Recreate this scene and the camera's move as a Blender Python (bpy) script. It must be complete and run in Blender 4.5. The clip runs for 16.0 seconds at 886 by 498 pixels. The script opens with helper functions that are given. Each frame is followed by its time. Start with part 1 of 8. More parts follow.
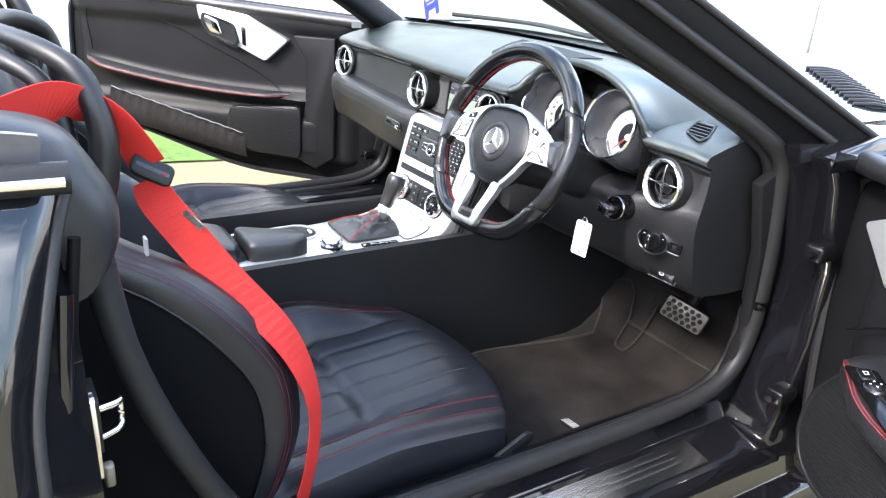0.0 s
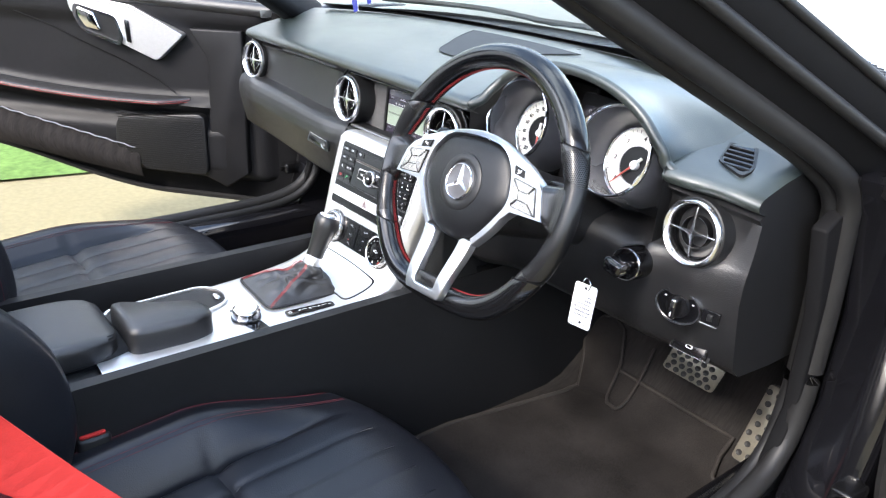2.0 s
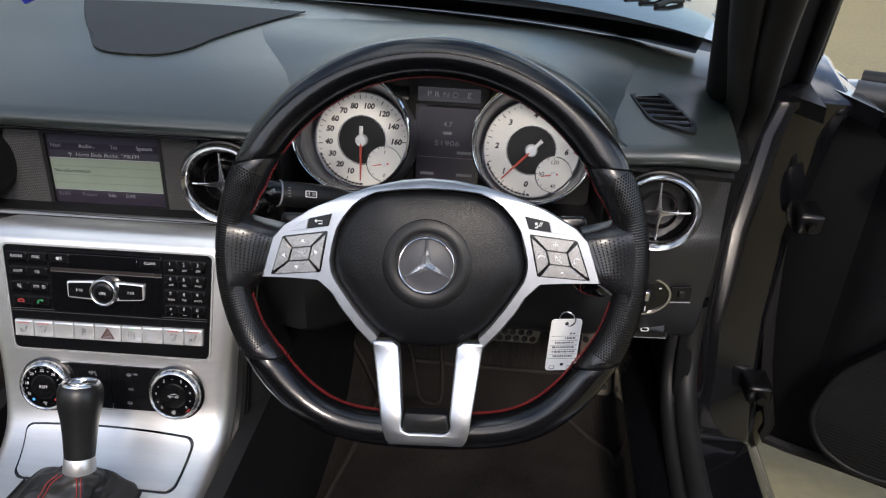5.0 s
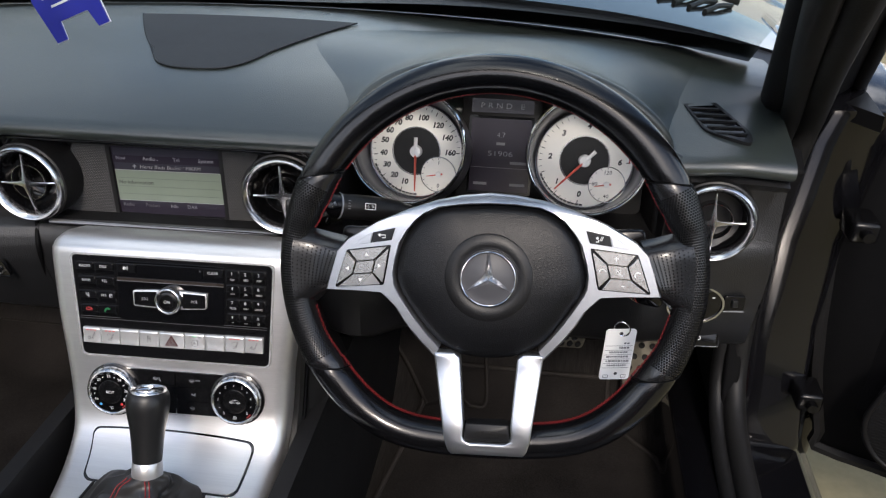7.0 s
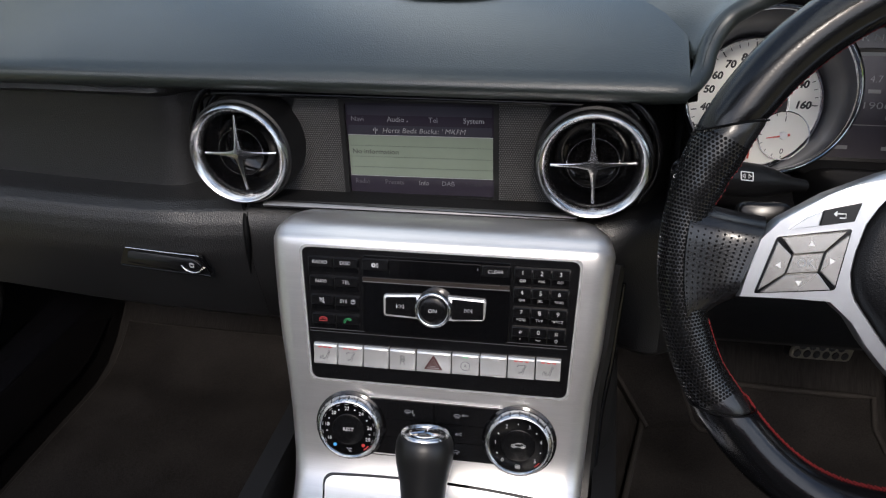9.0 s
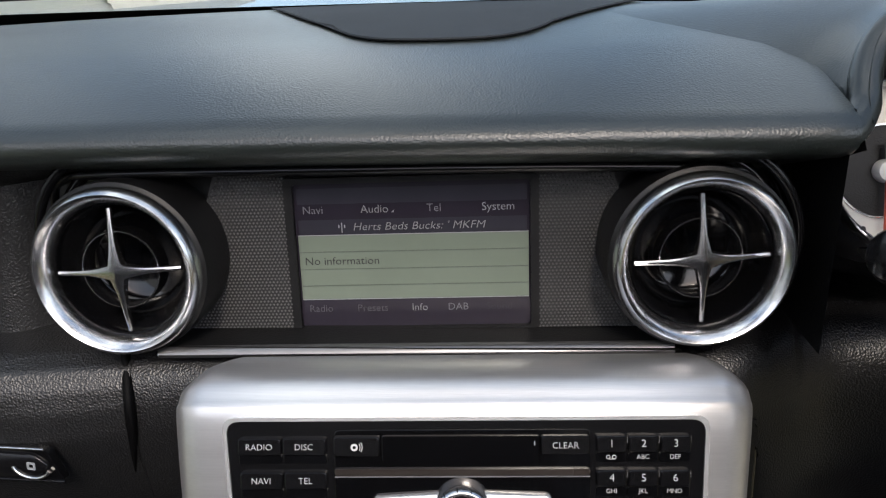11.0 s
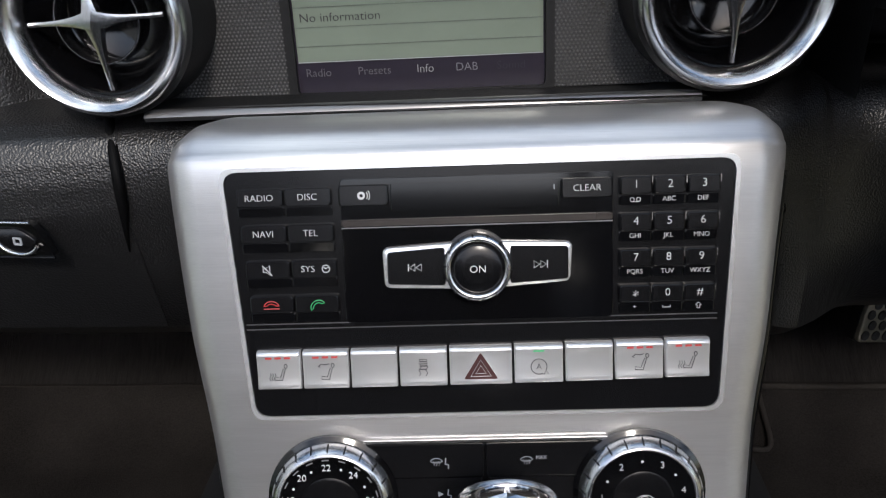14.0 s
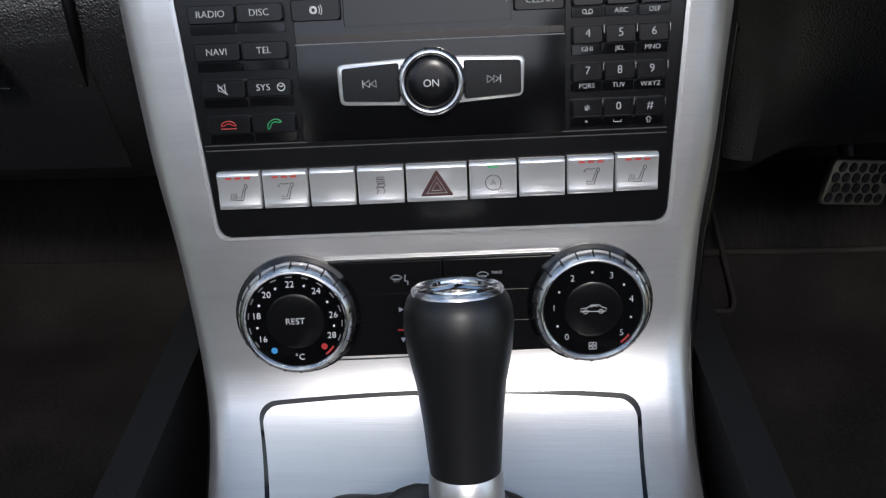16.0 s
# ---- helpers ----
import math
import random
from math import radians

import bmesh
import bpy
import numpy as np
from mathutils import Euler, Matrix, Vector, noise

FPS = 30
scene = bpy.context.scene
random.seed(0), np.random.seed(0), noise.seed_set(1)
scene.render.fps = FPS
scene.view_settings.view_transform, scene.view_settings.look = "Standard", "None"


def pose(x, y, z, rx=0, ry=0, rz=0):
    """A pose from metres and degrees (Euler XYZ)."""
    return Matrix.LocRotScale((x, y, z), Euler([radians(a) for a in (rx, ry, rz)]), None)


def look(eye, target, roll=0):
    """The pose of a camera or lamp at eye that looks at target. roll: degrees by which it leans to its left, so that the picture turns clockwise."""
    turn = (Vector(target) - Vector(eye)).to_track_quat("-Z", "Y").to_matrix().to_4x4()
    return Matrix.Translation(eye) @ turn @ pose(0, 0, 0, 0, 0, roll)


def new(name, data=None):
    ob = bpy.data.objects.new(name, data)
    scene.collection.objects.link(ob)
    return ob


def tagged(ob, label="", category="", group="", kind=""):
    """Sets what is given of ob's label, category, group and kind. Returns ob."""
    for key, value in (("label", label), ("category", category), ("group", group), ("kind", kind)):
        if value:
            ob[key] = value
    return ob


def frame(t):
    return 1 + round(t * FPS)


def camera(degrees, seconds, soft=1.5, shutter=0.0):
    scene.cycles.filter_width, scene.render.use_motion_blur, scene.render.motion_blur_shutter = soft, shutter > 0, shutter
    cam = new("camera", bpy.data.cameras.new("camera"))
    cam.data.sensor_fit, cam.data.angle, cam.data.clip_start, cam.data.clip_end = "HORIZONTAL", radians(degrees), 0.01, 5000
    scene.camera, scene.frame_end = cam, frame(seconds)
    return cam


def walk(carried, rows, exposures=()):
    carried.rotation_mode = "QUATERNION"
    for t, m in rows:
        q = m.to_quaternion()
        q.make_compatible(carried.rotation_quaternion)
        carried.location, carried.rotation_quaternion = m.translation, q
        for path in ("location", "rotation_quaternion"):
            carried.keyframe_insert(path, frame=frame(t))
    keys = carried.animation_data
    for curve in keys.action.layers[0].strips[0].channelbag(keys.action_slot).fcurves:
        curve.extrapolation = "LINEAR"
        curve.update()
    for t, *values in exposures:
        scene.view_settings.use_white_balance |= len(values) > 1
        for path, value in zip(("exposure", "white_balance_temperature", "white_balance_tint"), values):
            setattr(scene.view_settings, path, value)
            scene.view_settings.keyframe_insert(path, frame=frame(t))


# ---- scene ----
cam = camera(60.6, 16.0, soft=1.2)
PATH = [
    (0, (1.491, -0.953, 1.151), (-0.062, 0.056, 0.393), 4.2),
    (0.5, (1.472, -0.953, 1.145), (-0.079, 0.051, 0.378), 4.6),
    (1, (1.42, -0.968, 1.14), (-0.076, 0.117, 0.377), 4.9),
    (1.5, (1.285, -0.883, 1.121), (-0.169, 0.24, 0.33), 3.9),
    (2, (1.132, -0.76, 1.138), (-0.298, 0.384, 0.333), 3.3),
    (2.5, (0.923, -0.694, 1.136), (-0.368, 0.58, 0.295), 2.7),
    (2.7, (0.824, -0.702, 1.148), (-0.311, 0.672, 0.24), 2.0),
    (2.8, (0.773, -0.672, 1.17), (-0.262, 0.73, 0.188), 0.9),
    (3, (0.692, -0.665, 1.162), (-0.193, 0.81, 0.143), 0.4),
    (3.5, (0.568, -0.657, 1.148), (0.082, 0.911, 0.007), 3.1),
    (4, (0.492, -0.66, 1.152), (0.242, 1.018, 0.093), 3.0),
    (4.2, (0.477, -0.671, 1.149), (0.274, 1.053, 0.154), 1.8),
    (6.5, (0.445, -0.708, 1.161), (0.312, 1.023, 0.168), 2.3),
    (7, (0.429, -0.704, 1.168), (0.186, 1.01, 0.166), 0.4),
    (7.5, (0.389, -0.64, 1.169), (-0.115, 0.959, 0.079), -2.0),
    (8, (0.324, -0.568, 1.135), (-0.234, 0.948, -0.044), -2.3),
    (8.5, (0.238, -0.573, 1.096), (-0.23, 1.026, -0.011), -3.0),
    (8.7, (0.201, -0.567, 1.079), (-0.226, 1.072, 0.015), -2.7),
    (10.8, (0.05, -0.376, 0.942), (-0.131, 1.477, 0.212), -1.6),
    (11, (0.048, -0.353, 0.937), (-0.095, 1.527, 0.269), -1.6),
    (11.5, (0.039, -0.352, 0.932), (-0.15, 1.53, 0.283), -1.1),
    (12, (0.041, -0.346, 0.931), (-0.141, 1.53, 0.263), -1.3),
    (12.5, (0.041, -0.349, 0.924), (-0.137, 1.511, 0.21), -1.8),
    (13, (0.039, -0.358, 0.893), (-0.123, 1.467, 0.091), -2.2),
    (13.5, (0.039, -0.353, 0.869), (-0.08, 1.439, -0.01), -2.4),
    (14, (0.036, -0.357, 0.859), (-0.084, 1.42, -0.052), -2.5),
    (14.5, (0.038, -0.356, 0.853), (-0.073, 1.413, -0.075), -2.2),
    (15, (0.039, -0.367, 0.842), (-0.074, 1.368, -0.147), -2.4),
    (15.5, (0.044, -0.373, 0.829), (-0.053, 1.334, -0.208), -2.4),
    (16, (0.049, -0.384, 0.827), (-0.034, 1.267, -0.299), -2.8),
]
EXPOSURES = [(0, 3.12, 6600, 12), (1.5, 3.05, 6600, 11), (2.5, 2.28, 6750, 12), (3.0, 1.55, 6950, 13), (4.2, 1.08, 6950, 13), (7.2, 1.05, 6900, 13), (8.2, 0.80, 6800, 13), (8.7, 0.80, 6800, 13), (10.8, 0.98, 7000, 13), (12.4, 0.97, 6850, 12), (13.0, 1.10, 6750, 11), (13.6, 0.96, 6700, 11), (14.2, 0.86, 6650, 11), (15.4, 0.58, 6500, 10), (16, 0.46, 6400, 10)]
walk(cam, [(t, look(eye, target, roll)) for t, eye, target, roll in PATH], EXPOSURES)

# ---- light ----
world = bpy.data.worlds.new("sky")
world.use_nodes = True
scene.world = world
wn = world.node_tree
sky = wn.nodes.new("ShaderNodeTexSky")
sky.sky_type = "NISHITA"
sky.sun_disc = False
SUN_EL, SUN_AZ = 40.0, 171.0          # azimuth clockwise from +y
sky.sun_elevation, sky.sun_rotation = radians(SUN_EL), radians(SUN_AZ)
sky.dust_density, sky.air_density = 1.3, 1.0
# broken cloud: brightens and whitens the sky in soft patches
tc = wn.nodes.new("ShaderNodeTexCoord")
cl = wn.nodes.new("ShaderNodeTexNoise")
cl.inputs["Scale"].default_value, cl.inputs["Detail"].default_value, cl.inputs["Roughness"].default_value = 2.2, 7, 0.55
wn.links.new(tc.outputs["Generated"], cl.inputs["Vector"])
rp = wn.nodes.new("ShaderNodeValToRGB")
rp.color_ramp.elements[0].position, rp.color_ramp.elements[1].position = 0.50, 0.72
wn.links.new(cl.outputs["Fac"], rp.inputs["Fac"])
mx = wn.nodes.new("ShaderNodeMix")
mx.data_type = "RGBA"
mx.inputs["B"].default_value = (11, 11.8, 13.0, 1)
wn.links.new(rp.outputs["Color"], mx.inputs["Factor"])
wn.links.new(sky.outputs["Color"], mx.inputs["A"])
wn.links.new(mx.outputs["Result"], wn.nodes["Background"].inputs["Color"])
wn.nodes["Background"].inputs["Strength"].default_value = 0.15

sun = new("sun", bpy.data.lights.new("sun", "SUN"))
sun.data.energy, sun.data.angle, sun.data.color = 0.95, radians(8), (1.0, 0.95, 0.88)
_e, _a = radians(SUN_EL), radians(SUN_AZ)
sun_dir = Vector((math.sin(_a) * math.cos(_e), math.cos(_a) * math.cos(_e), math.sin(_e)))
sun.matrix_world = look(sun_dir * 20, (0, 0, 0))


# ---- materials ----
def mat(name, color, rough=0.5, metal=0.0, var=0.25, scale=60.0, big=6.0, bump=0.0, bscale=400.0, kind="noise", coat=0.0, stretch=None, spec=0.5, rvar=0.12, sheen=0.0):
    m = bpy.data.materials.new(name)
    m.use_nodes = True
    nt = m.node_tree
    b = nt.nodes["Principled BSDF"]
    b.inputs["Metallic"].default_value = metal
    b.inputs["Specular IOR Level"].default_value = spec
    b.inputs["Coat Weight"].default_value = coat
    b.inputs["Coat Roughness"].default_value = 0.04
    b.inputs["Sheen Weight"].default_value = sheen
    co = nt.nodes.new("ShaderNodeTexCoord")
    vec = co.outputs["Object"]
    if stretch:
        mp = nt.nodes.new("ShaderNodeMapping")
        mp.inputs["Scale"].default_value = stretch
        nt.links.new(vec, mp.inputs["Vector"])
        vec = mp.outputs["Vector"]

    def tex(s, detail=4):
        n = nt.nodes.new("ShaderNodeTexNoise")
        n.inputs["Scale"].default_value, n.inputs["Detail"].default_value = s, detail
        nt.links.new(vec, n.inputs["Vector"])
        return n.outputs["Fac"]

    def math_node(op, a, c):
        n = nt.nodes.new("ShaderNodeMath")
        n.operation = op
        for i, v in enumerate((a, c)):
            if isinstance(v, (int, float)):
                n.inputs[i].default_value = v
            else:
                nt.links.new(v, n.inputs[i])
        return n.outputs[0]

    fine, broad = tex(scale), tex(big, 3)
    mixed = math_node("ADD", math_node("MULTIPLY", fine, 0.5), math_node("MULTIPLY", broad, 0.5))
    ramp = nt.nodes.new("ShaderNodeValToRGB")
    ramp.color_ramp.elements[0].position, ramp.color_ramp.elements[1].position = 0.3, 0.7
    ramp.color_ramp.elements[0].color = tuple(c * (1 - var) for c in color) + (1,)
    ramp.color_ramp.elements[1].color = tuple(min(1, c * (1 + var)) for c in color) + (1,)
    nt.links.new(mixed, ramp.inputs["Fac"])
    nt.links.new(ramp.outputs["Color"], b.inputs["Base Color"])
    nt.links.new(math_node("ADD", math_node("MULTIPLY", math_node("SUBTRACT", broad, 0.5), rvar * 2), rough), b.inputs["Roughness"])
    if bump:
        bn = nt.nodes.new("ShaderNodeBump")
        bn.inputs["Strength"].default_value = bump
        bn.inputs["Distance"].default_value = 0.001
        if kind == "leather":
            v = nt.nodes.new("ShaderNodeTexVoronoi")
            v.feature = "SMOOTH_F1"
            v.inputs["Scale"].default_value = bscale
            nt.links.new(vec, v.inputs["Vector"])
            nt.links.new(v.outputs["Distance"], bn.inputs["Height"])
        else:
            nt.links.new(tex(bscale, 2), bn.inputs["Height"])
        nt.links.new(bn.outputs["Normal"], b.inputs["Normal"])
    return m


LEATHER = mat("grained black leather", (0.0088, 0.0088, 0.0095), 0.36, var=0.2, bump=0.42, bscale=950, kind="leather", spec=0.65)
KNOBLEATHER = mat("matt knob leather", (0.0065, 0.0065, 0.007), 0.40, var=0.2, bump=0.03, bscale=900, kind="leather", spec=0.5)
GAITER = mat("soft gaiter leather", (0.014, 0.0138, 0.0142), 0.40, var=0.25, bump=0.07, bscale=800, kind="leather", spec=0.6)
PADLEATHER = mat("airbag cover leather", (0.0045, 0.0047, 0.0055), 0.33, var=0.25, bump=0.26, bscale=1500, kind="leather", spec=0.3)
BINDING = mat("mat edge binding", (0.024, 0.021, 0.019), 0.85, var=0.3, scale=300, spec=0.2)
RIMLEATHER = mat("smooth black leather", (0.004, 0.004, 0.0045), 0.18, var=0.15, bump=0.05, bscale=900, kind="leather", spec=0.5)
# lighter green-grey than the fascia: sun and sky sheen put into the colour
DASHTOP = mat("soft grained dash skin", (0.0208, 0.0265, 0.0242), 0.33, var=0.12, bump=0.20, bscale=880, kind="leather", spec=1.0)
SEAT = mat("black nappa leather", (0.0075, 0.0082, 0.0108), 0.37, var=0.25, scale=30, bump=0.18, bscale=600, kind="leather", spec=0.36)
GRIP = mat("perforated rim leather", (0.0085, 0.0085, 0.0092), 0.25, var=0.2, scale=30, bump=0.06, bscale=700, kind="leather", spec=0.6)
SMOKED = mat("smoked glass", (0.05, 0.05, 0.055), 0.15, var=0.2)
DEEPRED = mat("dark red print", (0.050, 0.013, 0.013), 0.4, var=0.1)
SCUFF = mat("brushed steel", (0.60, 0.59, 0.58), 0.20, metal=1.0, var=0.08, scale=40, bump=0.05, bscale=80, stretch=(40, 1, 1), rvar=0.05)
PEDALSTEEL = mat("dusty pedal steel", (0.18, 0.165, 0.13), 0.45, metal=0.55, var=0.25, scale=80)
# hood lip carries the dash top's sky sheen in its base colour
HOODSKIN = mat("smooth dash hood skin", (0.0200, 0.0250, 0.0235), 0.36, var=0.12, bump=0.10, bscale=880, kind="leather", spec=0.9)
PERFDOT = mat("perforation shadow", (0.0015, 0.0015, 0.0018), 0.6, var=0.1, spec=0.1)
JAMB = mat("black jamb paint", (0.004, 0.004, 0.0045), 0.26, var=0.2, spec=0.25, rvar=0.05)
PILLAR = mat("dark pillar trim", (0.0045, 0.0045, 0.005), 0.65, var=0.2, bump=0.2, bscale=900, spec=0.1)
# seat back sides: the shade there is put into a near-black, dull colour
NAP = mat("black side cloth with shade in its colour", (0.0030, 0.0030, 0.0034), 0.85, var=0.2, bump=0.2, bscale=900, spec=0.05)
DOORTRIM = mat("dark door trim", (0.0068, 0.0067, 0.0075), 0.48, var=0.2, bump=0.25, bscale=700, spec=0.2)
WHEELKEY = mat("dark satin wheel key", (0.40, 0.39, 0.375), 0.27, metal=0.85, var=0.1, rvar=0.05)
DARKSATIN = mat("dark satin strip", (0.20, 0.20, 0.205), 0.32, metal=0.8, var=0.1, rvar=0.05)
MESHBASE = mat("grey mesh ground", (0.022, 0.022, 0.023), 0.5, var=0.15)
PLASTIC = mat("black moulded plastic", (0.007, 0.007, 0.0075), 0.40, spec=0.35, var=0.2, bump=0.2, bscale=900)
PLASTIC_LO = mat("matt dark plastic", (0.009, 0.009, 0.0095), 0.50, spec=0.25, var=0.2, bump=0.25, bscale=700)
GLOSS = mat("piano black", (0.003, 0.003, 0.0035), 0.10, var=0.1, rvar=0.02, spec=0.52)
WHEELSILVER = mat("satin silver spoke paint", (0.53, 0.545, 0.57), 0.30, metal=0.95, var=0.05, scale=200, big=5, rvar=0.04)
DARKINK = mat("dark grey key print", (0.05, 0.05, 0.055), 0.5, var=0.1)
TUBEWALL = mat("satin grey gauge wall", (0.10, 0.10, 0.11), 0.28, metal=0.5, var=0.1)
BUTTON = mat("satin black key", (0.0045, 0.0045, 0.0052), 0.22, var=0.15, rvar=0.04, spec=0.35)
RUBBER = mat("rubber seal", (0.0105, 0.0103, 0.0105), 0.52, spec=0.25, var=0.25, bump=0.15, bscale=300)
CARPET = mat("dark ribbed carpet", (0.0195, 0.0178, 0.0170), 0.95, var=0.5, scale=420, big=5, stretch=(1, 0.10, 0.10), bump=1.0, bscale=900, spec=0.0)
MATPILE = mat("floor mat pile", (0.0185, 0.0165, 0.0155), 0.95, var=0.6, scale=500, big=9, bump=1.0, bscale=800, spec=0.02)
SILVER = mat("brushed silver trim", (0.68, 0.675, 0.675), 0.36, metal=0.86, var=0.06, scale=30, big=4, bump=0.06, bscale=60, stretch=(1, 40, 40), rvar=0.05)
ALU = mat("satin aluminium", (0.66, 0.66, 0.67), 0.24, metal=1.0, var=0.05, rvar=0.05)
KEYALU = mat("silver painted key", (0.80, 0.80, 0.80), 0.25, metal=0.68, var=0.05, rvar=0.05)
CHROME = mat("chrome", (0.80, 0.80, 0.82), 0.07, metal=1.0, var=0.04, rvar=0.03)
PAINT = mat("black car paint", (0.004, 0.004, 0.005), 0.20, var=0.1, coat=1.0, rvar=0.02, spec=0.12)
BELT = mat("red belt webbing", (0.42, 0.022, 0.018), 0.62, var=0.12, scale=200, bump=0.5, bscale=700, stretch=(1, 1, 6), spec=0.25, rvar=0.05)
THREAD = mat("red thread", (0.24, 0.014, 0.016), 0.7, var=0.2, scale=400)
SEATTHREAD = mat("dark red seat thread", (0.11, 0.010, 0.014), 0.7, var=0.2, scale=400)
WHITE = mat("white plastic card", (0.80, 0.80, 0.79), 0.45, var=0.04)
DIALFACE = mat("silver white dial", (0.84, 0.825, 0.77), 0.5, var=0.04)
INK = mat("black ink", (0.02, 0.02, 0.022), 0.6, var=0.1)
GREYINK = mat("grey ink", (0.16, 0.16, 0.17), 0.6, var=0.1)
PRINT = mat("white print", (0.72, 0.72, 0.72), 0.5, var=0.04)
DIMPRINT = mat("dim white print", (0.30, 0.31, 0.33), 0.5, var=0.04)
GREYPRINT = mat("faint display print", (0.17, 0.17, 0.19), 0.5, var=0.04)
REDPRINT = mat("red print", (0.45, 0.03, 0.03), 0.5, var=0.05)
GREENPRINT = mat("green print", (0.03, 0.35, 0.12), 0.5, var=0.05)
BLUEPRINT = mat("blue print", (0.05, 0.30, 0.65), 0.5, var=0.05)
NEEDLE = mat("red needle", (0.60, 0.10, 0.07), 0.4, var=0.05)
BLUE = mat("blue card", (0.02, 0.028, 0.30), 0.4, var=0.06)
SPKCLOTH = mat("dark speaker cloth", (0.018, 0.021, 0.025), 0.75, var=0.12, spec=0.4, bump=0.15, bscale=900)
MESH = mat("textured grey mesh", (0.11, 0.108, 0.105), 0.40, var=0.2)
LCD = mat("lcd panel", (0.175, 0.21, 0.168), 0.25, var=0.06, rvar=0.04)
LCDLINE = mat("lcd line", (0.085, 0.10, 0.085), 0.4, var=0.05)
SCREENTEXT = mat("screen text", (0.27, 0.27, 0.28), 0.5, var=0.04)
SCREENDIM = mat("faint screen text", (0.095, 0.092, 0.105), 0.5, var=0.04)
RADIOPRINT = mat("key print", (0.56, 0.56, 0.565), 0.5, var=0.04)
LCDDARK = mat("lcd dark band", (0.022, 0.018, 0.028), 0.25, var=0.1, rvar=0.04)
LCDGREY = mat("lcd grey band", (0.034, 0.033, 0.044), 0.25, var=0.1, rvar=0.04)
CONCRETE = mat("pale concrete", (0.215, 0.186, 0.108), 0.9, var=0.18, scale=40, big=0.7, bump=0.4, bscale=120, spec=0.2)
LAWN = mat("grass", (0.10, 0.17, 0.045), 0.9, var=0.5, scale=30, big=0.8, bump=1.0, bscale=150, spec=0.15)
FOLIAGE = mat("dark foliage", (0.035, 0.055, 0.022), 0.8, var=0.5, scale=3, big=0.4, spec=0.2)
REARWALL = mat("grey brick-brown wall", (0.20, 0.17, 0.15), 0.9, var=0.25, scale=20, big=0.8, bump=0.5, bscale=60, spec=0.2)
RENDER = mat("white masonry render", (0.74, 0.73, 0.70), 0.9, var=0.06, scale=20, big=0.5, bump=0.3, bscale=90, spec=0.2)
BROWNSTRIP = mat("brown reflective strip", (0.026, 0.020, 0.017), 0.3, var=0.3)

GLASS = bpy.data.materials.new("windscreen glass")
GLASS.use_nodes = True
_g = GLASS.node_tree
_g.nodes.remove(_g.nodes["Principled BSDF"])
_tr, _gl, _mi, _fr = (_g.nodes.new(n) for n in ("ShaderNodeBsdfTransparent", "ShaderNodeBsdfGlossy", "ShaderNodeMixShader", "ShaderNodeFresnel"))
_tr.inputs["Color"].default_value = (0.86, 0.91, 0.88, 1)
_gl.inputs["Roughness"].default_value = 0.02
_fr.inputs["IOR"].default_value = 1.45
_g.links.new(_fr.outputs[0], _mi.inputs[0])
_g.links.new(_tr.outputs[0], _mi.inputs[1])
_g.links.new(_gl.outputs[0], _mi.inputs[2])
_g.links.new(_mi.outputs[0], _g.nodes["Material Output"].inputs["Surface"])


# ---- mesh tools ----
def thing(name, label, category, at=(0, 0, 0), group="", kind=""):
    """A top-level Empty at its base that parents its parts."""
    ob = new(name)
    ob.location = at
    ob.empty_display_size = 0.05
    return tagged(ob, label, category, group, kind)


def part(name, bm, material, parent=None, label="", smooth=True, bevel=0.0, m=None, subsurf=0):
    """One mesh object under a thing or a part; bm in world coordinates, or moved there by m."""
    if m is not None:
        bm.transform(m)
    bmesh.ops.recalc_face_normals(bm, faces=bm.faces)
    me = bpy.data.meshes.new(name)
    bm.to_mesh(me)
    bm.free()
    me.materials.append(material)
    ob = new(name, me)
    if smooth:
        me.polygons.foreach_set("use_smooth", [True] * len(me.polygons))
    if parent is not None:
        ob.parent = parent
        if parent.data is None:
            ob.matrix_parent_inverse = Matrix.Translation(-parent.location)
    if bevel:
        bv = ob.modifiers.new("bevel", "BEVEL")
        bv.width, bv.segments, bv.limit_method, bv.angle_limit = bevel, 2, "ANGLE", radians(40)
    if subsurf:
        ss = ob.modifiers.new("subsurf", "SUBSURF")
        ss.levels = ss.render_levels = subsurf
    if smooth:
        me.update()
        ed = ob.modifiers.new("split", "EDGE_SPLIT")
        ed.split_angle = radians(50)
    if label:
        tagged(ob, label)
    return ob


def box(w, d, h, at=(0, 0, 0)):
    bm = bmesh.new()
    bmesh.ops.create_cube(bm, size=1)
    bm.transform(Matrix.Translation(at) @ Matrix.Diagonal((w, d, h, 1)))
    return bm


def rings_to_bm(rings, closed=True, caps=True, loop=False):
    """Bridges rings of equal length. closed: each ring closes on itself; loop: the last ring joins the first."""
    bm = bmesh.new()
    vs = [[bm.verts.new(p) for p in r] for r in rings]
    n = len(rings[0])
    pairs = list(zip(vs, vs[1:])) + ([(vs[-1], vs[0])] if loop else [])
    for a, b in pairs:
        for i in range(n if closed else n - 1):
            j = (i + 1) % n
            try:
                bm.faces.new((a[i], a[j], b[j], b[i]))
            except ValueError:
                pass
    if caps and closed and not loop:
        for r in (vs[0], vs[-1]):
            try:
                bm.faces.new(r)
            except ValueError:
                pass
    return bm


def lathe(profile, n=48, closed_profile=False):
    """Revolves (radius, height) points round local z."""
    rings = []
    for k in range(n):
        a = 2 * math.pi * k / n
        rings.append([(r * math.cos(a), r * math.sin(a), z) for r, z in profile])
    return rings_to_bm(rings, closed=closed_profile, caps=False, loop=True)


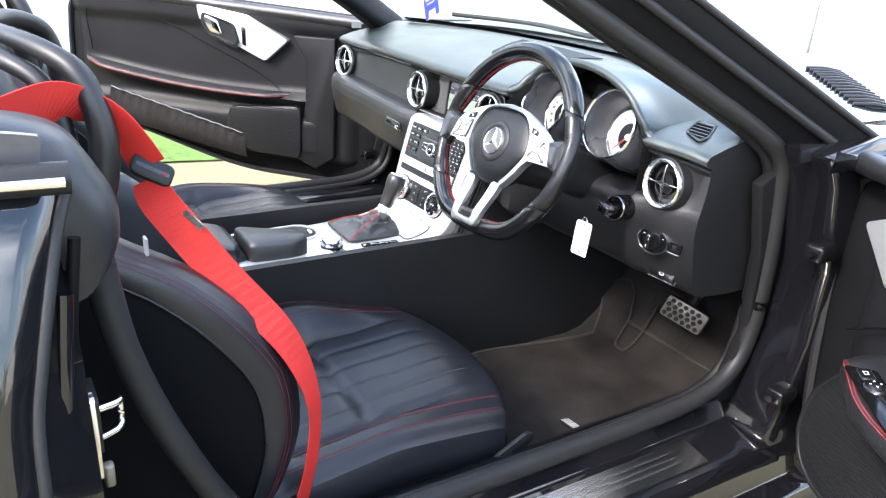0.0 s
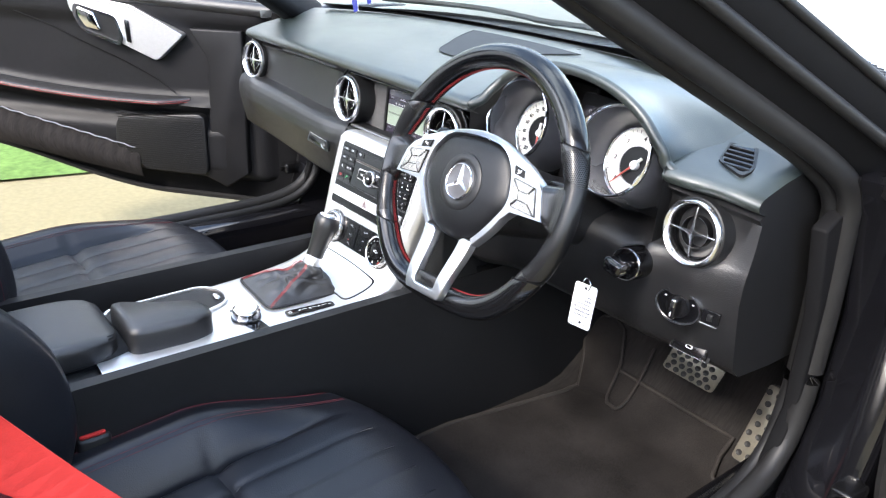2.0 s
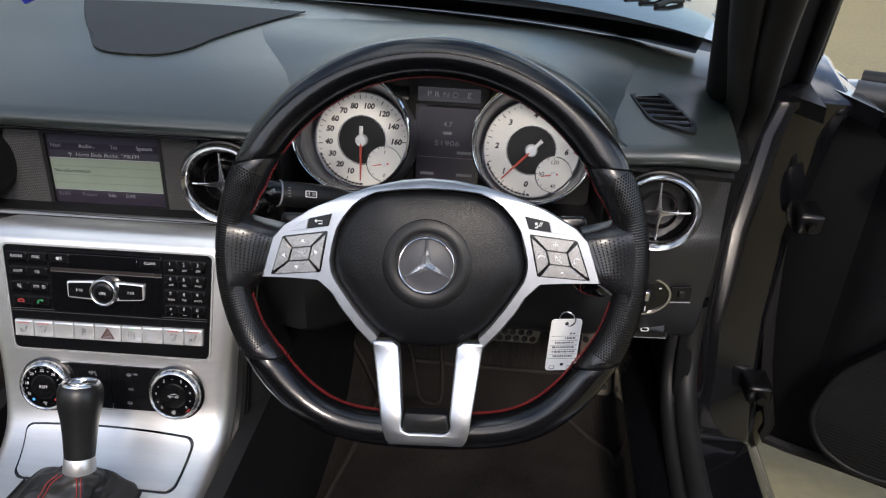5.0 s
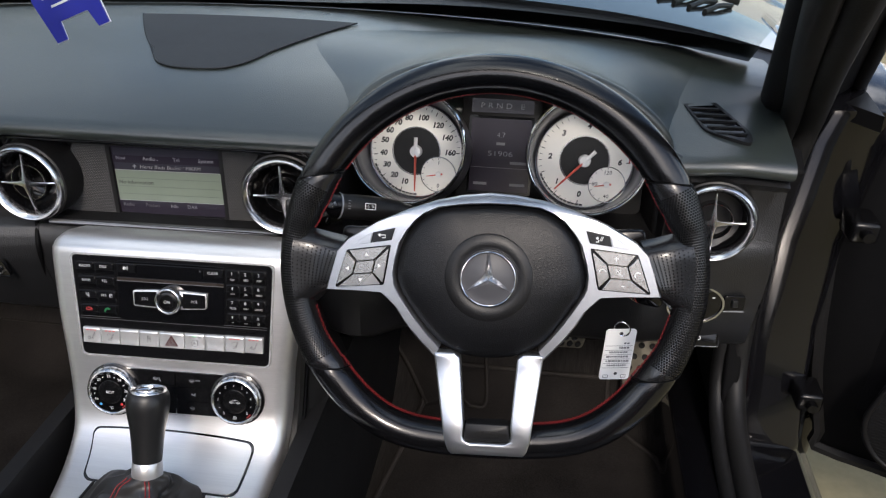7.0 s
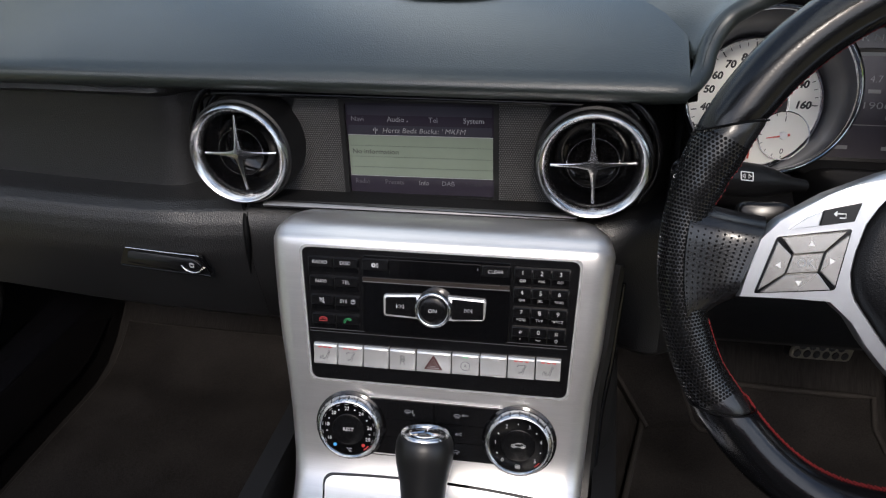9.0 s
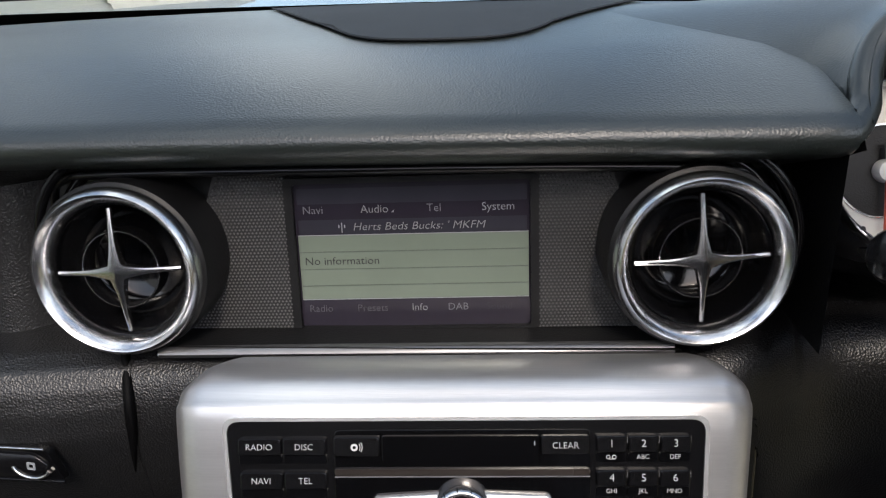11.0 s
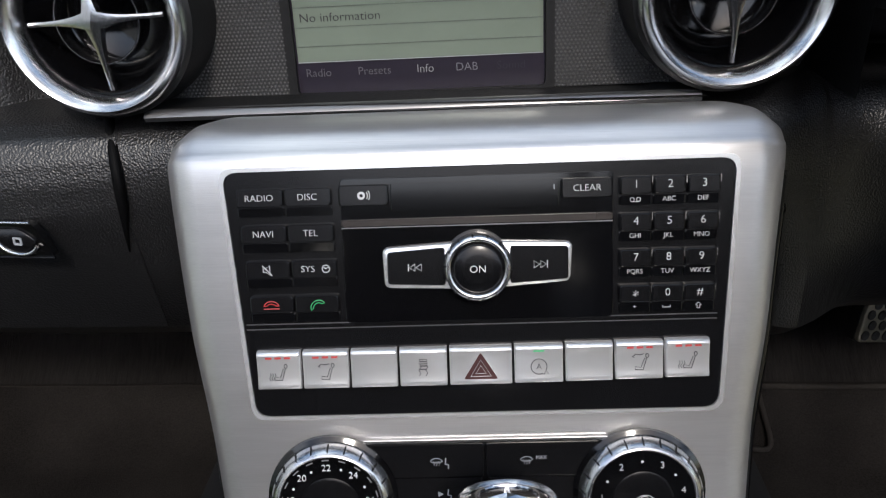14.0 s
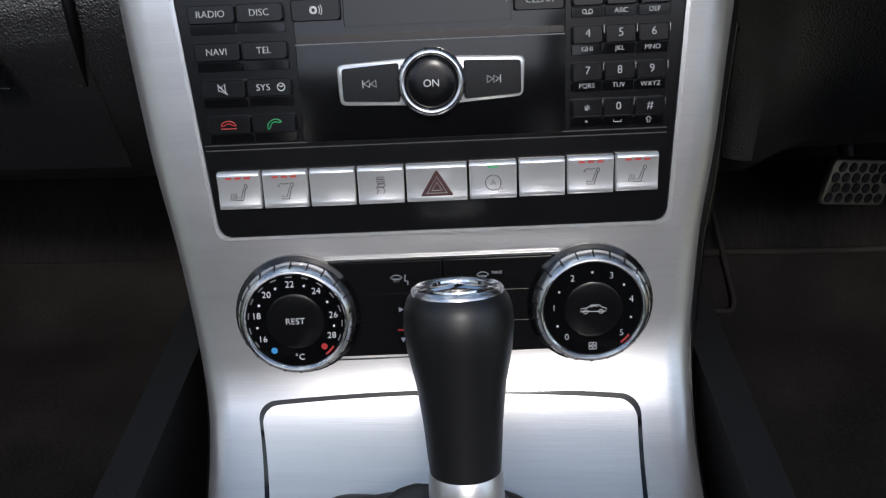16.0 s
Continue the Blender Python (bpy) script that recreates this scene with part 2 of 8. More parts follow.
def tube(path, radius, n=10, loop=False, flat=1.0, up=(0, 0, 1)):
    """A tube along points; radius a number or a list; flat squeezes it across 'up'."""
    pts = [Vector(p) for p in path]
    rings = []
    for i, p in enumerate(pts):
        a = pts[i - 1] if (i or loop) else p
        b = pts[(i + 1) % len(pts)] if (i < len(pts) - 1 or loop) else p
        t = (b - a).normalized()
        s = t.cross(Vector(up))
        s = s.normalized() if s.length > 1e-5 else t.orthogonal().normalized()
        u = s.cross(t)
        r = radius[i] if isinstance(radius, (list, tuple)) else radius
        rings.append([p + s * r * math.cos(2 * math.pi * k / n) + u * r * flat * math.sin(2 * math.pi * k / n) for k in range(n)])
    return rings_to_bm(rings, loop=loop)


def smooth_path(pts, n=8, loop=False):
    """Catmull-Rom points through pts."""
    P = [Vector(p) for p in pts]
    out = []
    m = len(P)
    for i in range(m if loop else m - 1):
        p0 = P[i - 1] if (i or loop) else P[0] * 2 - P[1]
        p1, p2 = P[i], P[(i + 1) % m]
        p3 = P[(i + 2) % m] if (loop or i + 2 < m) else p2 * 2 - p1
        for k in range(n):
            t = k / n
            out.append(0.5 * ((2 * p1) + (p2 - p0) * t + (2 * p0 - 5 * p1 + 4 * p2 - p3) * t * t + (3 * p1 - p0 - 3 * p2 + p3) * t ** 3))
    if not loop:
        out.append(P[-1])
    return out


def rrect(w, h, r, n=5, cx=0, cy=0):
    """Rounded rectangle, counter-clockwise, as 2D points."""
    out = []
    for sx, sy, a0 in ((1, -1, -90), (1, 1, 0), (-1, 1, 90), (-1, -1, 180)):
        for k in range(n + 1):
            a = radians(a0 + 90 * k / n)
            out.append((cx + sx * (w / 2 - r) + r * math.cos(a), cy + sy * (h / 2 - r) + r * math.sin(a)))
    return out


def round_poly(pts, r, n=4):
    """Rounds the corners of a 2D polygon."""
    out = []
    m = len(pts)
    for i in range(m):
        p, a, b = Vector(pts[i]), Vector(pts[i - 1]), Vector(pts[(i + 1) % m])
        da, db = (a - p), (b - p)
        rr = min(r, da.length * 0.45, db.length * 0.45)
        s, e = p + da.normalized() * rr, p + db.normalized() * rr
        for k in range(n + 1):
            t = k / n
            q = s * (1 - t) ** 2 + p * 2 * t * (1 - t) + e * t * t
            out.append((q.x, q.y))
    return out


def plate(outline, h, edge=0.0, base=0.0, dome=0.0):
    """A slab on local z from base to h, with its top edge chamfered by edge; dome raises the middle."""
    cx = sum(p[0] for p in outline) / len(outline)
    cy = sum(p[1] for p in outline) / len(outline)
    ext = max(math.hypot(p[0] - cx, p[1] - cy) for p in outline)

    def ring(k, z):
        out = []
        for x, y in outline:
            d = math.hypot(x - cx, y - cy) or 1
            f = (d - k) / d
            out.append((cx + (x - cx) * f, cy + (y - cy) * f, z))
        return out

    rings = [ring(0, base), ring(0, h - edge)]
    if edge:
        rings += [ring(edge * 0.3, h - edge * 0.35), ring(edge, h)]
    if dome:
        rings += [[(cx + (x - cx) * f, cy + (y - cy) * f, h + dome * (1 - f * f)) for x, y in outline] for f in (0.75, 0.5, 0.2)]
    return rings_to_bm(rings)


def frame_ring(outer, inner, h, base=0.0):
    """A flat ring between two outlines of equal length."""
    rings = [[(x, y, base) for x, y in outer], [(x, y, h) for x, y in outer], [(x, y, h) for x, y in inner], [(x, y, base) for x, y in inner]]
    return rings_to_bm(rings, loop=True)


def surf(fn, nu, nv, thick=0.0):
    """A sheet of fn(u, v), u and v from 0 to 1; thick gives it a back."""
    bm = bmesh.new()
    g = [[bm.verts.new(fn(i / nu, j / nv)) for j in range(nv + 1)] for i in range(nu + 1)]
    for i in range(nu):
        for j in range(nv):
            bm.faces.new((g[i][j], g[i + 1][j], g[i + 1][j + 1], g[i][j + 1]))
    if thick:
        bmesh.ops.recalc_face_normals(bm, faces=bm.faces)
        bmesh.ops.solidify(bm, geom=bm.faces[:], thickness=thick)
    return bm


def axes(origin, x, y):
    """A frame with its x and y along the given ways."""
    x, y = Vector(x).normalized(), Vector(y).normalized()
    z = x.cross(y)
    return Matrix((x, y, z)).transposed().to_4x4().copy() if origin is None else Matrix.Translation(origin) @ Matrix((x, y, z)).transposed().to_4x4()


def words(s, size, m, material, parent, name="lettering", bold=0.0, slant=0.0, depth=0.0002, width=None):
    """Lettering in the built-in font, centred, facing local z."""
    cu = bpy.data.curves.new(name, "FONT")
    cu.body, cu.size, cu.align_x, cu.align_y, cu.shear = s, size, "CENTER", "CENTER", slant
    cu.offset, cu.extrude, cu.resolution_u = bold, depth, 3
    tmp = new("tmp", cu)
    bpy.context.view_layer.update()
    me = bpy.data.meshes.new_from_object(tmp)
    bpy.data.objects.remove(tmp)
    bm = bmesh.new()
    bm.from_mesh(me)
    bpy.data.meshes.remove(me)
    if width:
        xs = [v.co.x for v in bm.verts]
        k = width / (max(xs) - min(xs))
        bm.transform(Matrix.Diagonal((k, 1, 1, 1)))
    return part(name, bm, material, parent, smooth=False, m=m)


def lerp(a, b, t):
    return a + (b - a) * t


def ease(t):
    t = max(0.0, min(1.0, t))
    return t * t * (3 - 2 * t)


def interp(x, table):
    """Smooth interpolation in a table of (x, value)."""
    if x <= table[0][0]:
        return table[0][1]
    for (a, va), (b, vb) in zip(table, table[1:]):
        if x <= b:
            return lerp(va, vb, ease((x - a) / (b - a)))
    return table[-1][1]


def T(x, y, z):
    return Matrix.Translation((x, y, z))


# ---- the surroundings ----
def build_ground():
    bm = surf(lambda u, v: (lerp(-200, 200, u), lerp(-200, 200, v), 0), 8, 8)
    tagged(part("ground", bm, CONCRETE), "pale tan concrete driveway in bright sun", "ground", kind="structure")

    def lawn(u, v):
        x, y = lerp(-2.35, -3.5, u), lerp(-14, 14, v)
        x += 0.10 * math.sin(y * 1.7) * (1 - u)
        return (x, y, 0.012 + 0.01 * noise.noise((x * 2, y * 2, 0)))
    tagged(part("lawn", surf(lawn, 24, 80), LAWN), "sunlit mown green lawn beside the driveway", "lawn", kind="structure")


    # white rendered walls round the yard
    tagged(part("yard_wall", box(0.22, 22, 3.0, (-3.75, 0.5, 1.5)), RENDER, bevel=0.02), "tall white rendered wall beyond the lawn", "wall", kind="structure")
    tagged(part("front_wall", box(24, 0.22, 1.9, (8.4, 7.0, 0.95)), RENDER, bevel=0.02), "low white rendered wall ahead of the car", "wall", kind="structure")

    # unseen wall, added to block low sky from reflections in the fascia
    tagged(part("unseen_rear_wall", box(16, 0.22, 2.0, (0, -5.6, 1.0)), REARWALL, bevel=0.02), "unseen brown wall added behind the car to darken reflections", "wall", kind="structure")


build_ground()


def far_trees():
    """A low, uneven line of distant trees across the road."""
    rnd = random.Random(7)
    bm = bmesh.new()
    for k in range(70):
        y = lerp(-45, 40, k / 69) + rnd.uniform(-0.6, 0.6)
        x, h = 46 + rnd.uniform(-3, 3), rnd.choice((2.6, 3.4, 4.2, 5.6)) * rnd.uniform(0.8, 1.2)
        bmesh.ops.create_cone(bm, cap_ends=True, segments=5, radius1=0.16, radius2=0.05, depth=h, matrix=T(x, y, h / 2))
        for q in range(34):
            f = rnd.random() ** 0.8
            r = (1.15 - f) * h * 0.34
            a = rnd.uniform(0, 6.283)
            c = Vector((x + r * math.cos(a) * rnd.random(), y + r * math.sin(a) * rnd.random(), h * (0.12 + 0.9 * f)))
            e1, e2 = (Vector((rnd.uniform(-1, 1), rnd.uniform(-1, 1), rnd.uniform(-1, 1))).normalized() * rnd.uniform(0.25, 0.55) for _ in range(2))
            bm.faces.new([bm.verts.new(c + v) for v in (e1, e2, -e1, -e2 * 0.6)])
    tagged(part("far_trees", bm, FOLIAGE, smooth=False), "distant dark green treeline beyond the driveway", "trees", kind="stuff")


far_trees()


# ---- the car's shell ----
body = thing("convertible_car", "glossy black roadster body with open top", "car", (0, 0, 0))


def sill_path(side):
    """Door aperture seal: along the sill, round the front corner and up to the pillar."""
    return smooth_path([(side * 0.732, -0.868, 0.88), (side * 0.735, -0.866, 0.820), (side * 0.738, -0.856, 0.750), (side * 0.738, -0.839, 0.685), (side * 0.738, -0.809, 0.602), (side * 0.738, -0.762, 0.501), (side * 0.736, -0.705, 0.420), (side * 0.735, -0.62, 0.384), (side * 0.735, -0.4, 0.375), (side * 0.735, -0.1, 0.375), (side * 0.735, 0.12, 0.385),
                        (side * 0.735, 0.215, 0.43), (side * 0.735, 0.245, 0.52), (side * 0.735, 0.242, 0.66), (side * 0.735, 0.225, 0.78), (side * 0.737, 0.205, 0.845), (side * 0.722, 0.150, 0.893), (side * 0.690, 0.050, 0.952), (side * 0.650, -0.080, 1.022), (side * 0.610, -0.215, 1.095), (side * 0.580, -0.315, 1.150)], 8)


for side in (1, -1):
    # sill: a hollow box section with a stepped top
    sec = [(0.66, 0.20), (0.66, 0.345), (0.70, 0.366), (0.735, 0.366), (0.752, 0.335), (0.845, 0.322), (0.862, 0.300), (0.868, 0.262), (0.90, 0.246), (0.915, 0.20), (0.90, 0.14), (0.70, 0.14)]
    part("sill", rings_to_bm([[(side * x, y, z) for x, z in sec] for y in [-1.02 + 0.06 * k for k in range(28)]]), PAINT, body, bevel=0.004)
    part("door_seal", tube(sill_path(side), 0.0165, 10), RUBBER, body, "soft grey-black rubber door seal")
    seal2 = [(p.x + side * 0.022, p.y + 0.012, p.z - 0.012) for p in sill_path(side)]
    part("inner_seal_lip", tube([(p[0] - side * 0.045, p[1] - 0.012, p[2] + 0.002) for p in seal2], 0.012, 8), PLASTIC_LO, body)
    # kick panel and lower hinge post
    kick = [(0.20, 0.20), (0.62, 0.20), (0.62, 0.86), (0.28, 0.86), (0.17, 0.80), (0.215, 0.66), (0.23, 0.5), (0.19, 0.40)]
    part("kick_panel", rings_to_bm([[(side * x, y, z) for y, z in kick] for x in (0.715, 0.738)]), PILLAR, body, bevel=0.004)
    post = [(0.235, 0.14), (0.225, 0.30), (0.20, 0.335), (0.235, 0.42), (0.262, 0.52), (0.262, 0.66), (0.215, 0.82), (0.18, 0.875), (0.30, 0.90), (0.56, 0.90), (0.56, 0.14)]
    part("hinge_post", rings_to_bm([[(side * x, y, z) for y, z in post] for x in (0.745, 0.80, 0.845)]), PAINT, body, bevel=0.01)
    wing = [(0.30, 0.20), (0.285, 0.35), (0.29, 0.6), (0.27, 0.80), (0.30, 0.875), (0.9, 0.86), (1.5, 0.78), (1.75, 0.66), (1.75, 0.20)]
    part("front_wing", rings_to_bm([[(side * (x - (0.03 if z > 0.85 else 0)), y, z) for y, z in wing] for x in (0.86, 0.905)]), PAINT, body, bevel=0.012)
    for zz in (0.43, 0.71):
        hg = part("door_hinge", box(0.036, 0.050, 0.030, (side * 0.838, 0.222, zz)), JAMB, body, bevel=0.006)
        bmb = lathe([(0.0, 0.010), (0.007, 0.010), (0.008, 0.006), (0.008, 0.0)], 12)
        part("hinge_bolt", bmb, JAMB, hg, m=T(side * 0.838, 0.196, zz) @ pose(0, 0, 0, 90, 0, 0))
    # windscreen pillar between its inner and outer edges
    def pillar_edges(z):
        q = (z - 0.87) / 0.23
        return Vector((side * (0.674 - 0.107 * q), 0.197 - 0.412 * q, z)), Vector((side * (0.840 - 0.141 * q), 0.331 - 0.402 * q, z))

    rings = []
    for k in range(15):
        a, b = pillar_edges(lerp(0.80, 1.185, k / 14))
        mid = a.lerp(b, 0.5)
        rings.append([a, a.lerp(b, 0.10) + Vector((0, -0.010, -0.018)), a.lerp(b, 0.40) + Vector((0, -0.016, -0.030)), a.lerp(b, 0.75) + Vector((0, -0.012, -0.022)), b + Vector((0, -0.003, -0.004)),
                      b + Vector((0, 0.008, 0.016)), mid + Vector((0, 0.022, 0.036)), a + Vector((0, 0.010, 0.014))])
    part("windscreen_pillar", rings_to_bm(rings), PILLAR, body, "dark trimmed windscreen pillar", subsurf=1)
    edges_at = [pillar_edges(lerp(0.86, 1.18, k / 10)) for k in range(11)]
    part("pillar_drip_strip", tube([b + Vector((0, 0.004, 0.010)) for a, b in edges_at], 0.006, 8), RUBBER, body)
    part("pillar_seal", tube([a.lerp(b, 0.86) + Vector((0, -0.012, -0.018)) for a, b in edges_at], 0.008, 8), RUBBER, body)

# header rail of the windscreen
part("windscreen_header", tube(smooth_path([(-0.585, -0.325, 1.180), (-0.35, -0.355, 1.192), (0, -0.36, 1.198), (0.35, -0.355, 1.192), (0.585, -0.325, 1.180)], 6), 0.035, 10, flat=0.6), PLASTIC_LO, body)

# cowl, bonnet with its louvred grilles
def cowl_y(x):
    return 0.485 - 0.14 * (x / 0.7) ** 2 - 0.06 * (x / 0.7) ** 6


part("cowl", surf(lambda u, v: (lerp(-0.80, 0.80, u), cowl_y(lerp(-0.80, 0.80, u)) + lerp(-0.01, 0.10, v), 0.897 - 0.02 * abs(lerp(-1, 1, u)) ** 2 + 0.012 * v), 24, 3, 0.02), PLASTIC, body, "black plastic windscreen cowl")


def bonnet(u, v):
    x = lerp(-0.86, 0.86, u)
    y = lerp(cowl_y(x) + 0.085, 1.9, v)
    z = 0.912 + 0.035 * (1 - (x / 0.86) ** 2) * min(1, v * 4) - 0.22 * v ** 2.2 - 0.035 * abs(x / 0.86) ** 4
    return (x, y, z)


def bonnet_z(x, y):
    y0 = cowl_y(x) + 0.085
    return bonnet((x + 0.86) / 1.72, max(0.0, (y - y0) / (1.9 - y0)))[2]


part("bonnet", surf(bonnet, 36, 24, 0.02), PAINT, body, "glossy black bonnet reflecting a bright sky")
for side in (1,):
    for k in range(13):
        f = k / 12
        a = Vector((side * lerp(0.400, 0.655, f), lerp(0.735, 0.520, f), 0.0))
        b = a + Vector((side * 0.050, 0.060, 0.0))
        zz = bonnet_z((a.x + b.x) / 2, (a.y + b.y) / 2) + 0.003
        part("bonnet_louvre", tube([(a.x, a.y, zz), ((a.x + b.x) / 2, (a.y + b.y) / 2, zz + 0.003), (b.x, b.y, zz - 0.002)], 0.0042, 8), PLASTIC, body)

# floor, tunnel, bulkheads
part("firewall", surf(lambda u, v: (lerp(-0.73, 0.73, u), lerp(0.62, 0.66, v), lerp(0.16, 0.90, v)), 6, 6, 0.02), CARPET, body, "dark carpeted bulkhead")


def floor_fn(u, v):
    x = lerp(-0.72, 0.72, u)
    y = lerp(-1.05, 0.64, v)
    z = 0.215 + 0.30 * ease((y - 0.30) / 0.38)
    return (x, y, z)


tagged(part("floor", surf(floor_fn, 24, 40, 0.02), CARPET), "dark brown-black footwell carpet", "carpet", kind="structure")
part("rear_bulkhead", box(1.46, 0.05, 0.62, (0, -1.06, 0.52)), CARPET, body, bevel=0.02)
part("cabin_rear_trim", box(1.38, 0.06, 0.20, (0, -1.06, 0.87)), PLASTIC_LO, body, bevel=0.02)
part("rear_deck", box(1.60, 0.62, 0.05, (0, -1.38, 0.945)), PLASTIC_LO, body, bevel=0.02)
part("underbody", box(1.40, 2.6, 0.03, (0, 0.2, 0.17)), PLASTIC_LO, body)

# aperture rear post, quarter panel, shoulder cap and side trim
for side in (1, -1):
    QP = smooth_path([(0.890, -0.945, 0.14), (0.945, -0.955, 0.50), (0.950, -0.955, 0.60), (0.938, -0.953, 0.68), (0.914, -0.950, 0.762), (0.898, -0.940, 0.813), (0.880, -0.928, 0.861), (0.860, -0.914, 0.911), (0.843, -0.902, 0.942)], 4)
    rings = [[(side * x, y, q.z) for x, y in ((0.735, -0.905), (0.79, -0.897), (q.x - 0.042, -0.902), (q.x - 0.018, q.y + 0.008), (q.x - 0.006, q.y), (q.x, q.y - 0.022), (q.x + 0.010, -1.25), (q.x, -1.6), (0.735, -1.6))] for q in QP]
    part("rear_quarter", rings_to_bm(rings), PAINT, body, "glossy black rear quarter panel reflecting the sky")
    part("jamb_lip", tube([(side * (q.x - 0.010), q.y + 0.006, q.z) for q in QP[3:]], 0.0055, 8), RUBBER, body)
    part("jamb_ridge", tube(smooth_path([(side * 0.884, -0.905, 0.22), (side * 0.884, -0.916, 0.40), (side * 0.886, -0.926, 0.55), (side * 0.884, -0.928, 0.68), (side * 0.872, -0.920, 0.78), (side * 0.858, -0.910, 0.86)], 6), 0.0085, 10), PAINT, body)
    part("jamb_seal", tube(smooth_path([(side * 0.848, -0.905, 0.36), (side * 0.848, -0.912, 0.5), (side * 0.848, -0.915, 0.66), (side * 0.845, -0.908, 0.80), (side * 0.838, -0.895, 0.90)], 6), 0.0055, 10), PERFDOT, body)
    part("side_trim_strip", tube([(side * 0.878, -0.900, 0.9605), (side * 0.880, -1.2, 0.966), (side * 0.87, -1.6, 0.965)], 0.0045, 8), CHROME, body, "polished side window trim strip")
    part("trim_backing", tube([(side * 0.864, -0.895, 0.960), (side * 0.862, -1.2, 0.966), (side * 0.86, -1.6, 0.965)], 0.013, 10), RUBBER, body)
    capo = round_poly([(-1.5, 0.985), (-0.925, 0.983), (-0.882, 0.968), (-0.852, 0.916), (-0.846, 0.885), (-0.858, 0.850), (-0.89, 0.84), (-1.5, 0.84)], 0.028, 6)
    rings = []
    for x, gr in ((0.700, 0.012), (0.704, 0.004), (0.714, 0.0), (0.760, -0.001), (0.784, 0.003), (0.796, 0.010), (0.802, 0.022)):
        rings.append([(side * x, y - gr, z - gr) for y, z in capo])
    part("shoulder_cap", rings_to_bm(rings), SEAT, body, "dark padded shoulder cap over the rear post")
    qg = round_poly([(-1.4, 0.966), (-0.914, 0.966), (-0.910, 0.990), (-0.935, 0.994), (-1.4, 0.990)], 0.004)
    part("quarter_glass", rings_to_bm([[(side * x, y, z) for y, z in qg] for x in (0.842, 0.850)]), SMOKED, body, "smoked corner of the lowered side glass")

striker = thing("door_striker", "plated steel door latch striker on the rear door post", "latch", (0.815, -0.905, 0.70))
sj = T(0.8075, -0.8935, 0.690) @ pose(0, 0, 0, 90, 0, 0)
part("latch_recess", frame_ring(rrect(0.050, 0.062, 0.006, 4, -0.016, 0.004), rrect(0.042, 0.052, 0.005, 4, -0.016, 0.004), 0.004, base=-0.004), PLASTIC_LO, striker, m=sj)
part("striker_plate", plate(round_poly([(-0.002, 0.042), (0.012, 0.040), (0.020, 0.0), (0.016, -0.052), (0.004, -0.050), (0.004, 0.0)][::-1], 0.005), 0.006, 0.0015), ALU, striker, m=sj)
for yy in (0.030, -0.034):
    part("plate_bolt", lathe([(0.0, 0.0105), (0.0045, 0.0105), (0.0055, 0.0085), (0.0055, 0.004)], 12), PEDALSTEEL, striker, m=sj @ T(0.009, yy, 0))
part("striker_loop", tube(smooth_path([(0.812, -0.897, 0.712), (0.800, -0.872, 0.708), (0.788, -0.868, 0.704), (0.786, -0.868, 0.682), (0.796, -0.872, 0.676), (0.812, -0.897, 0.678)], 5), 0.0036, 8), CHROME, striker)
part("catch", box(0.012, 0.010, 0.026, (0.818, -0.888, 0.640)), PEDALSTEEL, striker, bevel=0.003)

# windscreen
ws = thing("windscreen", "clear laminated windscreen glass", "windscreen", (0, 0.42, 0.9))


def ws_fn(u, v):
    x = lerp(-0.67, 0.67, u) * lerp(1.0, 0.90, v)
    s = x / 0.67
    y0, z0 = 0.465 - 0.14 * s * s - 0.06 * s ** 6, 0.905
    y1, z1 = -0.36 - 0.03 * s * s, 1.180 - 0.02 * s * s
    return (x, lerp(y0, y1, v), lerp(z0, z1, v) + 0.022 * math.sin(math.pi * v))


pane = part("glass_pane", surf(ws_fn, 20, 14), GLASS, ws)
pane.visible_shadow = False
if sum(p.normal.z for p in pane.data.polygons) > 0:      # the sheet faces the cabin
    pane.data.flip_normals()
part("glass_edge_band", rings_to_bm([[Vector(ws_fn(k / 20, 0.0)) + Vector((0, 0, -0.003)), Vector(ws_fn(k / 20, 0.045 + 0.065 * ease((k / 20 - 0.52) / 0.25))) + Vector((0, -0.002, -0.003))] for k in range(21)], closed=False), GLOSS, ws)
for xo, w in ((0.12, 0.55), (-0.35, 0.5)):
    pts = smooth_path([(xo - w / 2, cowl_y(xo - w / 2) + 0.02, 0.932), (xo, cowl_y(xo) + 0.045, 0.935), (xo + w / 2, cowl_y(xo + w / 2) + 0.03, 0.930)], 6)
    part("wiper_blade", tube(pts, 0.007, 6), RUBBER, body)

# scuff plates
for side in (1, -1):
    sc = thing("scuff_plate", "polished stainless sill scuff plate with raised ribs", "sill plate", (side * 0.80, -0.3, 0.33))
    mm = T(side * 0.800, -0.26, 0.3295) @ pose(0, 0, 0, 0, side * 8, 0)
    part("plate", plate(rrect(0.058, 0.66, 0.006), 0.004, 0.0015), SCUFF, sc, m=mm, smooth=False)
    for k in (-0.016, -0.004, 0.008):
        part("rib", plate(rrect(0.004, 0.56, 0.0018, 3), 0.0055, 0.001, base=0.003), ALU, sc, m=mm @ T(k, 0, 0), smooth=False)


# ---- dashboard ----
def arc_pts_3d(cx, cy, rx, ry, a0, a1, z, n=16):
    return [(cx + rx * math.cos(radians(lerp(a0, a1, k / n))), cy + ry * math.sin(radians(lerp(a0, a1, k / n))), z) for k in range(n + 1)]


